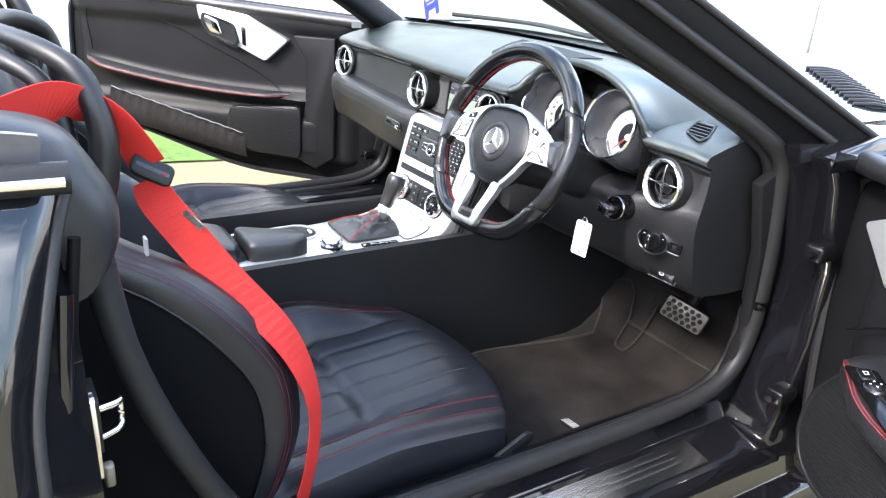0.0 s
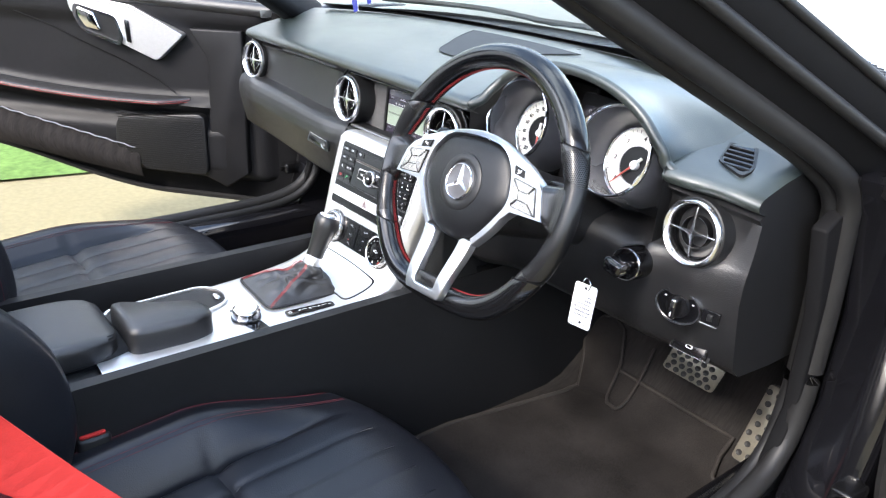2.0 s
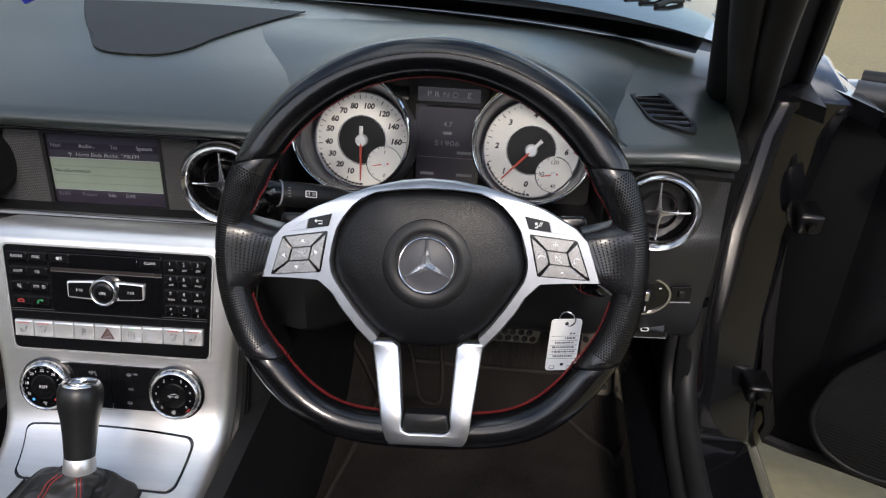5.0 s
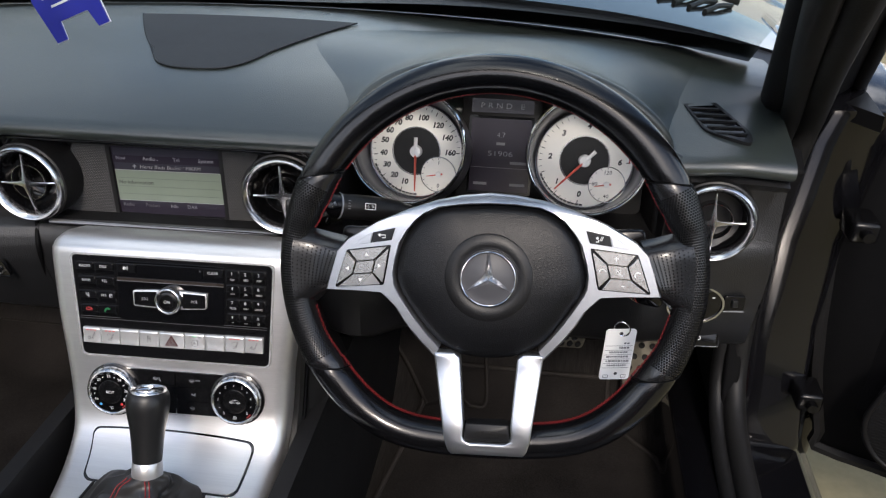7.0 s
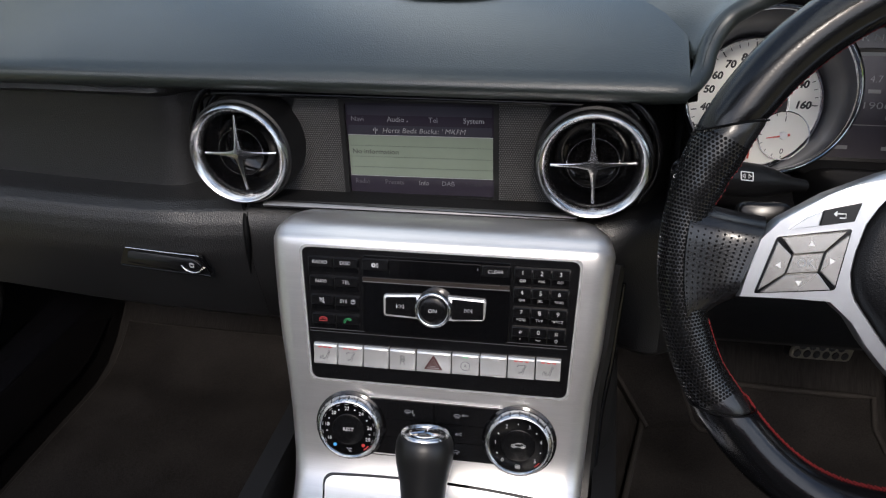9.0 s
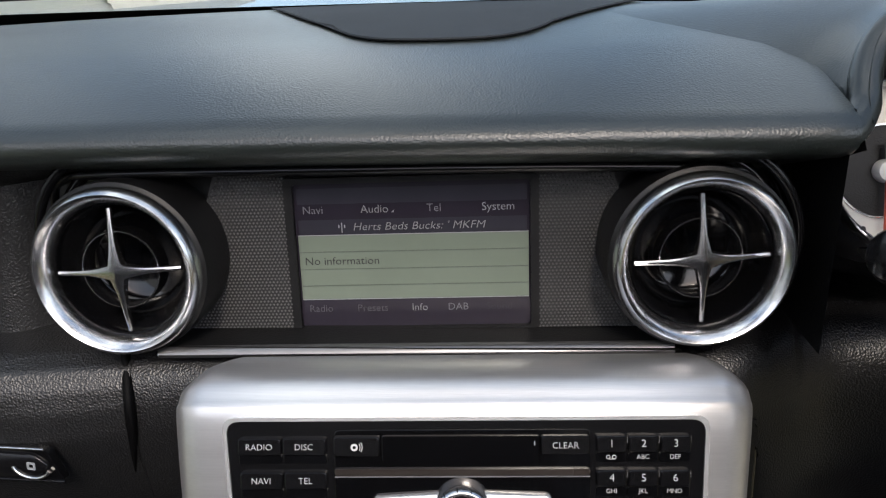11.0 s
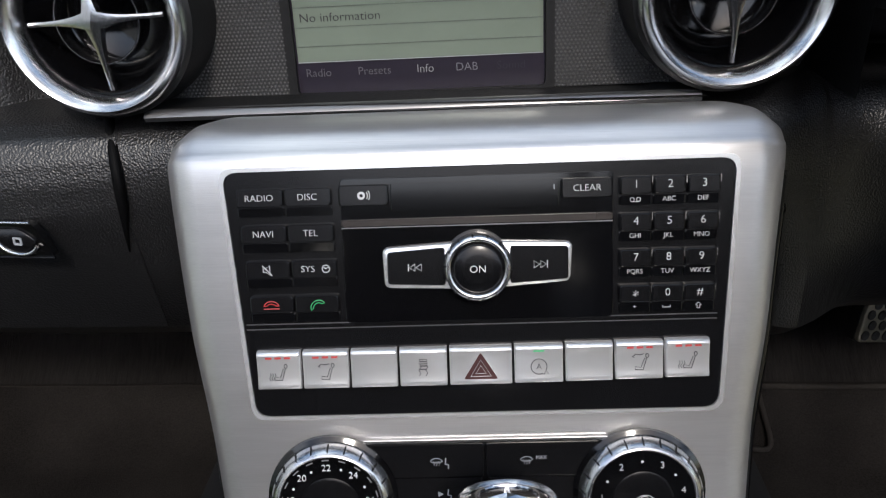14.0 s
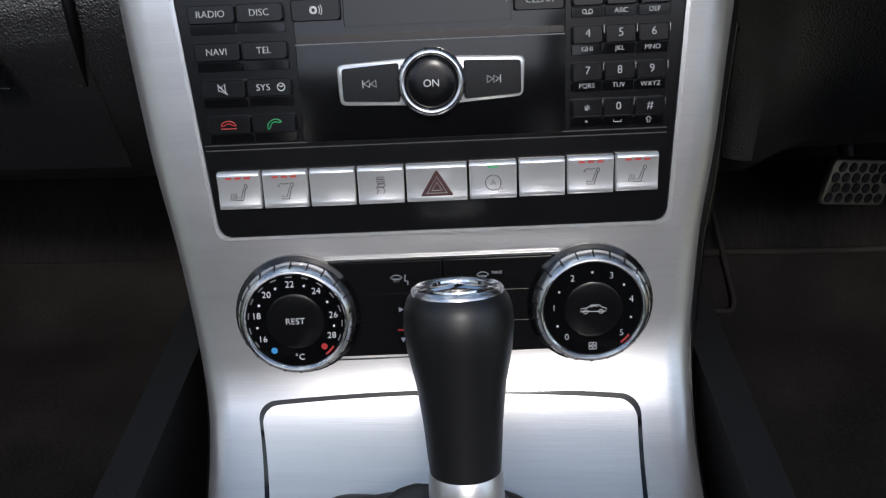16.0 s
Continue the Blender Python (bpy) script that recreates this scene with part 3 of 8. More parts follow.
dash = thing("dashboard", "black grained leather dashboard with a raised driver's hood", "dashboard", (0, 0.1, 0.6))
Y_BROW = [(-0.72, 0.050), (-0.30, 0.008), (0.0, 0.002), (0.20, 0.004), (0.42, 0.035), (0.64, 0.070), (0.70, 0.074)]
Y_CUT = Y_BROW[:3] + [(0.205, 0.004), (0.215, 0.006), (0.225, 0.150), (0.548, 0.150), (0.560, 0.058)] + Y_BROW[5:]      # opened for the cluster
Z_BROW = [(-0.72, 0.852), (-0.30, 0.871), (0.0, 0.874), (0.20, 0.874), (0.64, 0.850), (0.70, 0.846)]
Y_FACE = [(-0.72, 0.075), (-0.60, 0.055), (-0.235, 0.034), (-0.205, 0.054), (0.19, 0.054), (0.214, 0.075), (0.224, 0.155), (0.546, 0.155), (0.560, 0.085), (0.60, 0.078), (0.70, 0.086)]
Y_LOW = [(-0.72, 0.022), (-0.58, 0.002), (-0.24, -0.012), (-0.12, 0.002), (0.17, 0.012), (0.25, 0.055), (0.55, 0.050), (0.60, 0.060), (0.70, 0.078)]
Y_LOWB = [(-0.72, 0.040), (-0.24, 0.014), (0.2, 0.03), (0.28, 0.075), (0.55, 0.075), (0.60, 0.086), (0.70, 0.10)]
Z_BOT = [(-0.72, 0.605), (0.16, 0.600), (0.24, 0.580), (0.53, 0.586), (0.58, 0.585), (0.70, 0.58)]


def dash_profile(x, brow=None):
    yb, zb, yf, yl, ylb, zl = (interp(x, tb) for tb in (brow or Y_CUT, Z_BROW, Y_FACE, Y_LOW, Y_LOWB, Z_BOT))
    return [(0.34, zl - 0.01), (ylb + 0.10, zl - 0.008), (ylb + 0.02, zl), (ylb, zl + 0.018), (lerp(ylb, yl, 0.55), lerp(zl, 0.70, 0.6)), (yl, 0.700), (lerp(yl, yf, 0.015), 0.718), (lerp(yl, yf, 0.07), 0.730), (lerp(yl, yf, 0.17), 0.7395), (lerp(yl, yf, 0.40), 0.746), (yf - 0.004, 0.7495),
            (yf, 0.778), (yf + 0.002, 0.81), (yf + 0.001, zb - 0.036), (lerp(yf, yb, 0.5), zb - 0.028), (yb + 0.016, zb - 0.0235), (yb + 0.005, zb - 0.0195), (yb - 0.001, zb - 0.015), (yb - 0.003, zb - 0.010), (yb - 0.001, zb - 0.005), (yb + 0.004, zb - 0.0005), (yb + 0.012, zb + 0.0025), (yb + 0.045, zb + 0.0125), (yb + 0.10, zb + 0.0245)]


def crown_y(x):
    """Line along the dash top where it turns down to the windscreen."""
    return 0.320 - 0.14 * (x / 0.7) ** 2


def dash_full(x, brow=None):
    p = dash_profile(x, brow)
    y0, z0 = p[-1]
    cy, ky = cowl_y(x) + 0.005, crown_y(x)
    kz = 0.918 - 0.022 * (x / 0.65) ** 2
    out = p[:]
    for k in range(1, 7):
        t = k / 6
        out.append((lerp(y0, ky, t), z0 + (kz - z0) * (0.6 * math.sin(t * math.pi / 2) + 0.4 * t)))
    for k in range(1, 4):
        t = k / 3
        out.append((lerp(ky, cy, t), lerp(kz, 0.897, t) + 0.004 * math.sin(math.pi * t)))
    return out


xs = sorted([-0.72 + 1.415 * k / 170 for k in range(171)] + [0.2155, 0.217, 0.2185, 0.220, 0.2215, 0.223, 0.2245, 0.549, 0.5505, 0.552, 0.5535, 0.555, 0.5565, 0.558])
full = [[(x, y, z) for y, z in dash_full(x)] for x in xs]
SPLIT = 15
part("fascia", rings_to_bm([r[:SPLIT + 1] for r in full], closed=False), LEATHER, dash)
part("top_pad", rings_to_bm([r[SPLIT:] for r in full], closed=False), DASHTOP, dash, "soft black dash top pad, sky sheen put into its green-grey colour")
for x in (xs[0], xs[-1]):
    ring = [(x, y, z) for y, z in dash_full(x)]
    b = bmesh.new()
    b.faces.new([b.verts.new(p) for p in ring])
    part("end_cap", b, PLASTIC_LO, dash, smooth=False)

# speaker panel let into the dash top near the windscreen
def dash_top_point(x, y):
    p = dash_full(x, Y_BROW)[SPLIT:]
    for (ya, za), (yb, zb) in zip(p, p[1:]):
        if y <= yb:
            return Vector((x, y, lerp(za, zb, (y - ya) / max(1e-6, yb - ya))))
    return Vector((x, y, p[-1][1]))


# demister outlet at the driver's corner
dz0, dz1 = dash_top_point(0.616, 0.134), dash_top_point(0.616, 0.160)
dm = axes(dz0 + Vector((0, 0, 0.0008)), (1, 0.10, (dash_top_point(0.64, 0.134) - dz0).z / 0.024), (-0.22, 1, (dz1 - dz0).z / 0.026))
o = round_poly([(-0.026, 0.044), (0.010, 0.052), (0.032, -0.020), (0.026, -0.044), (-0.018, -0.020)], 0.010)
dmv = thing("demister_vent", "small black slatted demister vent in the dash top", "air vent", (0.616, 0.134, 0.87))
part("frame", frame_ring(o, [(x * 0.86, y * 0.80) for x, y in o], 0.0022, base=-0.004), PLASTIC, dmv, m=dm)
part("well", plate([(x * 0.88, y * 0.84) for x, y in o], 0.0008, base=-0.004), GLOSS, dmv, m=dm)
for k in range(5):
    yy = -0.024 + 0.0125 * k
    part("slat", box(0.042 - 0.004 * abs(k - 2), 0.0030, 0.003, (0.010 - 0.0035 * k, yy, 0.0014)), PLASTIC_LO, dmv, m=dm)

def speaker(u, v):
    a = lerp(-1, 1, u)
    x = lerp(lerp(-0.064, -0.142, v ** 0.8), lerp(0.085, 0.166, v), u)
    y = lerp(0.126 + 0.045 * a ** 4 + 0.012 * a * a, crown_y(x) - 0.003, v)
    return dash_top_point(x, y) + Vector((0, 0, 0.0018))


spk = thing("dash_speaker", "dark grey oval speaker panel in the dash top", "speaker", (0.02, 0.2, 0.9))
part("grille_cloth", surf(speaker, 28, 20), SPKCLOTH, spk)
part("grille_edge", tube([speaker(0, 1 - k / 16) for k in range(16)] + [speaker(k / 24, 0) for k in range(25)] + [speaker(1, k / 16) for k in range(1, 17)], 0.0010, 5), SPKCLOTH, spk)

# instrument hood
HX = 0.375


def hood_edge(a, s):
    """a from -1 to 1 across the arch, s from 0 (front lip) to 1 (back on the dash)."""
    hw = 0.152 if a < 0 else 0.186
    e = ease(s)
    x = HX + math.sin(a * math.pi / 2) * hw * (1 + (0.95 if a < 0 else 0.40) * e)
    arch = max(0.0, math.cos(a * math.pi / 2)) ** (1.0 + 1.3 * ease(s * 3.5))
    y = lerp(lerp(interp(HX + math.sin(a * math.pi / 2) * hw, Y_BROW) + 0.006, 0.050, min(1.0, arch * 2.2)), 0.33, s)
    zlow = dash_top_point(max(-0.7, min(0.68, x)), max(interp(x, Y_BROW) + 0.02, min(y, 0.38))).z - lerp(0.010, 0.0015, ease(s * 4))
    crest = lerp(0.954, dash_top_point(HX, 0.33).z - 0.0015, s ** 1.25)
    z = lerp(zlow, max(crest, zlow), arch)
    return Vector((x, y, z))


part("instrument_hood", surf(lambda u, v: hood_edge(lerp(-1, 1, u), v), 72, 28), DASHTOP, dash)
run_in = [(x, interp(x, Y_BROW) + 0.0085, interp(x, Z_BROW) - 0.0095) for x in (0.178, 0.196, 0.212)]
run_out = [(x, interp(x, Y_BROW) + 0.0085, interp(x, Z_BROW) - 0.0095) for x in (0.582, 0.598, 0.615)]
lip = smooth_path(run_in + [hood_edge(lerp(-1, 1, k / 24), 0.0) + Vector((0, 0.0050, -0.0070)) for k in range(1, 24)] + run_out, 4)
part("hood_lip", tube(lip, 0.0078, 14), HOODSKIN, dash)


# inner wall of the hood: runs forward from the lip down to the cluster
def hood_in(u, v):
    a = lerp(-1, 1, u)
    p = hood_edge(a, 0.0) + Vector((0, 0.003, -0.013))
    q = Vector((HX + math.sin(a * math.pi / 2) * (0.172 if a < 0 else 0.180), 0.150, 0.80 + 0.128 * max(0.0, math.cos(a * math.pi / 2)) ** 0.8))
    return p.lerp(q, v)


part("hood_inside", surf(hood_in, 36, 6), PLASTIC_LO, dash)
for sx in (-1, 1):
    part("hood_cheek", surf(lambda u, v: (HX + lerp(-0.160 if sx < 0 else 0.190, -0.158 if sx < 0 else 0.180, v), lerp(0.013 if sx < 0 else 0.055, 0.152, v), lerp(0.748, hood_edge(sx * 0.98, 0).z + 0.004, u)), 6, 6), PLASTIC, dash)

# glovebox lid line, latch
gl = thing("glovebox", "black leather-grained glovebox lid with a recessed latch", "glovebox", (-0.45, 0.0, 0.65))


def gb_fn(u, v):
    x = lerp(-0.655, -0.1545, u)
    p = dash_profile(x)
    q = p[3:11]
    s = v * 7
    i = min(6, int(s))
    y, z = lerp(q[i][0], q[i + 1][0], s - i), lerp(q[i][1], q[i + 1][1], s - i)
    return (x, y - 0.0010, z)


part("lid", surf(gb_fn, 40, 28, 0.002), LEATHER, gl)


def fascia_y(x, z):
    p = dash_profile(x)[3:11]
    for (ya, za), (yb, zb) in zip(p, p[1:]):
        if z <= zb:
            return lerp(ya, yb, max(0.0, (z - za) / (zb - za)))
    return p[-1][0]


gap = smooth_path([(x - 0.56 * (fascia_y(x, z) + 0.005), fascia_y(x, z), z) for x, z in ((-0.1462, 0.757), (-0.1470, 0.746), (-0.1505, 0.725), (-0.1520, 0.705), (-0.1535, 0.690), (-0.1545, 0.676))], 8)
ng = len(gap)
part("lid_gap", tube([p + Vector((0, -0.0022, 0)) for p in gap], [0.0027 * min(1.0, 2.2 * (1 - k / ng)) + 0.0003 for k in range(ng)], 10), PERFDOT, gl)
gm = axes((-0.224, -0.0165, 0.687), (1, -0.05, -0.10), (0, 0.12, 1))
latch_o = round_poly([(-0.060, -0.0075), (0.0362, 0.0005), (0.0268, 0.0182), (-0.052, 0.0120)], 0.0030)
rec = part("latch_recess", plate(latch_o, 0.0010, base=-0.004), GLOSS, gl, "black latch recess with a bright edge", m=gm, smooth=False)
part("recess_edge", tube([(0.0262, 0.0182, 0.0016), (0.0, 0.0160, 0.0016), (-0.050, 0.0120, 0.0016)], 0.0008, 8), ALU, rec, m=gm)
part("recess_sill", tube([(0.0362, 0.0004, 0.0014), (0.0, -0.0030, 0.0014), (-0.058, -0.0075, 0.0014)], 0.0008, 8), BUTTON, rec, m=gm)
lat = part("latch_lever", plate(round_poly([(-0.052, -0.0030), (0.022, 0.0010), (0.0292, 0.0090), (0.020, 0.0150), (-0.048, 0.0100)], 0.004), 0.0026, 0.0009), BUTTON, gl, m=gm)
part("lever_dish", tube(arc_pts_3d(0.0180, 0.0080, 0.0108, 0.0072, 195, 345, 0.0028), 0.0011, 8), ALU, lat, m=gm)
part("lock_mark", frame_ring(rrect(0.0046, 0.0042, 0.0006, 2, 0.0185, 0.0080), rrect(0.0026, 0.0022, 0.0004, 2, 0.0185, 0.0080), 0.0032, base=0.0024), DIMPRINT, lat, m=gm, smooth=False)

# centre display panel
disp = thing("centre_display", "dash display screen showing a radio menu, between mesh panels", "display", (0, 0.04, 0.8))
PT = T(0.001, 0.0465, 0.7955) @ pose(0, 0, 0, 0, -0.7, 1.2) @ axes((0, 0, 0), (1, 0, 0), (0, 0.10, 1))
part("surround", plate(round_poly([(-0.190, -0.052), (0.190, -0.052), (0.190, 0.024), (0.160, 0.052), (-0.160, 0.052), (-0.190, 0.024)], 0.010), -0.001, 0.002, base=-0.02), PLASTIC_LO, disp, m=PT)
for sx in (-1, 1):
    gp = round_poly([(sx * 0.0690, -0.046), (sx * 0.0690, 0.046), (sx * 0.108, 0.046), (sx * 0.140, -0.046)][::sx], 0.003)
    part("mesh_panel", plate(gp, 0.006, 0.0005, base=0.003), MESHBASE, disp, "fine black textured mesh panel", m=PT, smooth=False)
    # raised weave of the mesh
    wv = bmesh.new()
    for i in range(29):
        for j in range(48):
            px_, py_ = 0.0700 + 0.0021 * i + (0.00105 if j % 2 else 0), -0.0450 + 0.0019 * j
            if px_ > 0.106 + (0.046 - py_) * 0.38:
                continue
            s = 0.00078
            vs = [wv.verts.new((sx * px_ + dx * s, py_ + dy * s, 0.0061 + dz * s)) for dx, dy, dz in ((-1, 0, 0), (0, -1, 0), (1, 0, 0), (0, 1, 0), (0, 0, 0.8))]
            for a in range(4):
                wv.faces.new((vs[a], vs[(a + 1) % 4], vs[4]))
    tagged(part("mesh_weave", wv, MESH, disp, m=PT, smooth=False), kind="stuff")
arch = smooth_path([(-0.199, 0.038, 0.790), (-0.197, 0.037, 0.826), (-0.185, 0.030, 0.841), (-0.147, 0.023, 0.8455), (0.024, 0.021, 0.8475), (0.134, 0.023, 0.8465), (0.175, 0.028, 0.842), (0.192, 0.036, 0.826), (0.195, 0.040, 0.790)], 6)
part("panel_lip", tube(arch, 0.0026, 8), BUTTON, disp)
hood_o = rrect(0.1400, 0.0900, 0.003, 5, 0, -0.003)
part("screen_frame", frame_ring(hood_o, [(x * 0.932, (y + 0.003) * 0.925 - 0.003) for x, y in hood_o], 0.0064, base=0.002), PLASTIC_LO, disp, m=PT)
part("screen_glass", plate(rrect(0.134, 0.084, 0.002, 3, 0, -0.003), 0.0025, base=0.0), LCDDARK, disp, m=PT, smooth=False)
ST = PT @ T(0, 0.0008, 0.0027)
part("clock_band", plate(rrect(0.1270, 0.0088, 0.0005, 2, 0, 0.0305), 0.0004), LCDGREY, disp, m=ST, smooth=False)
part("header_band", plate(rrect(0.1270, 0.0092, 0.0005, 2, 0, 0.0127), 0.0003), LCDGREY, disp, m=ST, smooth=False)
part("list_area", plate(rrect(0.1285, 0.0376, 0.0005, 2, 0, -0.0102), 0.0004), LCD, disp, "pale green-grey list area", m=ST, smooth=False)
for yy in (0.0085, -0.0012, -0.0112, -0.0208, -0.0289):
    part("list_line", box(0.1285, 0.0004, 0.0002, (0, yy, 0.0006)), LCDLINE if -0.028 < yy < 0.008 else DIMPRINT, disp, m=ST, smooth=False)
for s, xx in (("Navi", -0.0550), ("Audio", -0.0205), ("Tel", 0.0125), ("System", 0.0478)):
    words(s, 0.0064, ST @ T(xx, 0.0226, 0.0002), SCREENTEXT if s == "Audio" else DIMPRINT if s == "System" else GREYPRINT, disp, bold=-0.00008)
part("pointer_mark", plate([(-0.0112, 0.0208), (-0.0098, 0.0208), (-0.0098, 0.0222)], 0.0003), SCREENTEXT, disp, m=ST, smooth=False)
words("Herts Beds Bucks: ' MKFM", 0.0062, ST @ T(0.0036, 0.0128, 0.0004), SCREENTEXT, disp, slant=0.22, width=0.0735, bold=-0.00008)
words("No information", 0.0062, ST @ T(-0.0402, -0.0066, 0.0006), INK, disp, width=0.0415, bold=-0.00006)
for s, xx, mm in (("Radio", -0.0541, SCREENDIM), ("Presets", -0.0244, SCREENDIM), ("Info", 0.0025, SCREENTEXT), ("DAB", 0.0243, GREYPRINT), ("Sound", 0.0475, LCDGREY)):
    words(s, 0.0060, ST @ T(xx, -0.0346, 0.0002), mm, disp, bold=-0.00008)
for q in (-0.0016, 0.0, 0.0016):
    part("aerial_mark", box(0.0006, 0.0040 - 900 * q * q, 0.0003, (-0.0392 + q, 0.0134, 0.0005)), DIMPRINT, disp, m=ST, smooth=False)
part("aerial_mast", box(0.0005, 0.0050, 0.0003, (-0.0392, 0.0124, 0.0005)), DIMPRINT, disp, m=ST, smooth=False)
part("lower_trim_strip", tube([(lerp(-0.135, 0.140, k / 12), lerp(0.006, 0.012, k / 12), lerp(0.7505, 0.7525, k / 12)) for k in range(13)], 0.0042, 8, flat=0.8), DARKSATIN, disp, "dark satin metal strip below the screen")
part("lower_shelf", surf(lambda u, v: (lerp(-0.142, 0.142, u), lerp(0.005, 0.048, v), lerp(0.7540, 0.7505, v)), 24, 4), PLASTIC_LO, disp)
pf = smooth_path([(-0.190, 0.020, 0.762), (-0.200, 0.016, 0.785), (-0.201, 0.012, 0.810), (-0.194, 0.010, 0.832), (-0.180, 0.010, 0.849), (-0.160, 0.010, 0.8565), (-0.126, 0.010, 0.8585), (0.0, 0.008, 0.8590), (0.126, 0.010, 0.8595), (0.160, 0.010, 0.8575), (0.180, 0.010, 0.8490), (0.194, 0.010, 0.832), (0.201, 0.012, 0.810), (0.200, 0.016, 0.785), (0.190, 0.020, 0.762)], 6)
part("panel_frame", tube([(p.x, p.y + 0.012, p.z) for p in pf], 0.0028, 10), BUTTON, disp, "satin black moulded frame round vents and screen")
part("panel_frame_inner", tube([(0.001 + p.x * 0.955, p.y + 0.018, 0.80 + (p.z - 0.80) * 0.90) for p in pf], 0.0030, 10), GLOSS, disp)


# ---- round air vents ----
def air_vent(x, y, z, turn, tilt, label):
    v = thing("air_vent", label, "air vent", (x, y, z), group="round air vents")
    m = T(x, y, z) @ pose(0, 0, 0, 90 + tilt, 0, turn) @ Matrix.Scale(1.035, 4)      # local z towards the cabin
    part("collar", lathe([(0.0452, -0.045), (0.0458, -0.012), (0.0455, -0.008), (0.0435, -0.007)], 48), PLASTIC, v, m=m)
    part("chrome_ring", lathe([(0.0435, -0.012), (0.0437, -0.004), (0.0425, -0.0005), (0.0408, 0.0008), (0.0385, -0.0005), (0.0362, -0.0045), (0.0352, -0.009), (0.0350, -0.014)], 64), ALU, v, "polished satin aluminium ring", m=m)
    part("liner", lathe([(0.0350, -0.010), (0.0338, -0.009), (0.0326, -0.012), (0.0318, -0.030), (0.022, -0.038), (0.0, -0.038)], 48), GLOSS, v, m=m)
    part("inner_ring", lathe([(0.0205, -0.012), (0.0205, -0.0095), (0.0200, -0.009), (0.0195, -0.0095), (0.0195, -0.020), (0.0205, -0.020)], 40, True), BUTTON, v, m=m)
    part("inner_ring_edge", lathe([(0.0206, -0.0098), (0.0203, -0.0090), (0.0199, -0.0090), (0.0196, -0.0098)], 40), ALU, v, m=m)
    # four-pointed star of curved blades
    for k in range(4):
        L = 0.0325
        rings = []
        for i in range(9):
            t = i / 8
            r = lerp(0.0, L, t)
            w = 0.0012 + 0.0046 * (1 - t) ** 3.6
            hgt = lerp(0.0046, 0.0026, ease(t))
            zz = lerp(-0.0030, -0.0072, t ** 1.2)
            rings.append([(-w, r, zz - hgt), (-w * 0.86, r, zz - 0.0005), (0, r, zz), (w * 0.86, r, zz - 0.0005), (w, r, zz - hgt)])
        part("star_arm", rings_to_bm(rings), ALU, v, m=m @ pose(0, 0, 0, 0, 0, 90 * k + 3))
    return v


VL = "round air vent with an aluminium ring and four-armed star"
air_vent(-0.1495, -0.003, 0.7987, -1, -4, VL)
air_vent(0.1508, 0.0035, 0.8024, 3, -4, VL)
air_vent(-0.662, 0.034, 0.786, 6, -4, "round aluminium-ringed air vent at the passenger's end")
air_vent(0.618, 0.056, 0.780, -4, -4, "round aluminium-ringed air vent at the driver's end")

# ---- centre stack and console ----
ANG = radians(18)
SO = Vector((0.0295, -0.0355, 0.735))
YAW = radians(2.0)                                  # the stack turns towards the driver
SM = T(*SO) @ pose(0, 0, 0, 0, 0, 2.0) @ axes((0, 0, 0), (1, 0, 0), (0, math.sin(ANG), math.cos(ANG)))      # local x across, y up the stack, z towards the cabin
console = thing("centre_console", "brushed silver centre console sweeping from stack to tunnel", "console", (0.03, -0.2, 0.2))


def stack_pt(v, h=0.0):
    p = SM @ Vector((0, v, h))
    return (p.y, p.z)


# profile (y, z) with half widths left and right of the centre line
PROF = [((0.006, 0.750), 0.130, 0.130), ((-0.008, 0.7525), 0.136, 0.136), ((-0.0205, 0.7505), 0.1400, 0.1400), ((-0.0285, 0.7450), 0.1410, 0.1410), (stack_pt(0.002, 0.0), 0.1410, 0.1410), (stack_pt(-0.04), 0.1385, 0.1385), (stack_pt(-0.08), 0.135, 0.136),
        (stack_pt(-0.12), 0.1295, 0.1315), (stack_pt(-0.155), 0.1260, 0.1300), ((-0.0915, 0.5675), 0.1240, 0.1290), ((-0.1000, 0.5535), 0.1222, 0.1284), ((-0.1115, 0.5415), 0.1200, 0.1280), ((-0.1270, 0.5322), 0.1175, 0.1272),
        ((-0.1470, 0.5255), 0.1140, 0.1262), ((-0.1740, 0.5210), 0.1090, 0.1245), ((-0.21, 0.5185), 0.103, 0.1225), ((-0.25, 0.5172), 0.098, 0.120), ((-0.34, 0.5165), 0.088, 0.115), ((-0.42, 0.516), 0.083, 0.112), ((-0.50, 0.5165), 0.080, 0.110), ((-0.565, 0.517), 0.078, 0.108)]


rows = []
fine = smooth_path([(p[0][0], p[0][1], 0) for p in PROF], 4)
wl_f = smooth_path([(p[1], p[2], 0) for p in PROF], 4)
raw_n = []
for i, q in enumerate(fine):
    a, b = fine[max(0, i - 1)], fine[min(len(fine) - 1, i + 1)]
    n = Vector((0, b.y - a.y, a.x - b.x)).normalized()
    raw_n.append(-n if n.y - n.z > 0 else n)
for i, q in enumerate(fine):
    win = raw_n[max(0, i - 6):i + 7]
    n = sum(win, Vector()).normalized()
    c = Vector((SO.x, q.x, q.y))
    ring = []
    wl, wr = wl_f[i].x, wl_f[i].y
    for dx, h in ((-wl - 0.002, -0.034), (-wl - 0.003, -0.016), (-wl - 0.001, -0.007), (-wl + 0.005, -0.002), (-wl + 0.013, 0.0), (-wl * 0.5, 0.0), (0, 0.0), (wr * 0.5, 0.0), (wr - 0.013, 0.0), (wr - 0.005, -0.002), (wr + 0.001, -0.007), (wr + 0.003, -0.016), (wr + 0.002, -0.034)):
        ring.append(c + Vector((dx, dx * math.tan(YAW) * ease((c.z - 0.525) / 0.05), 0)) + n * h)
    rows.append(ring)
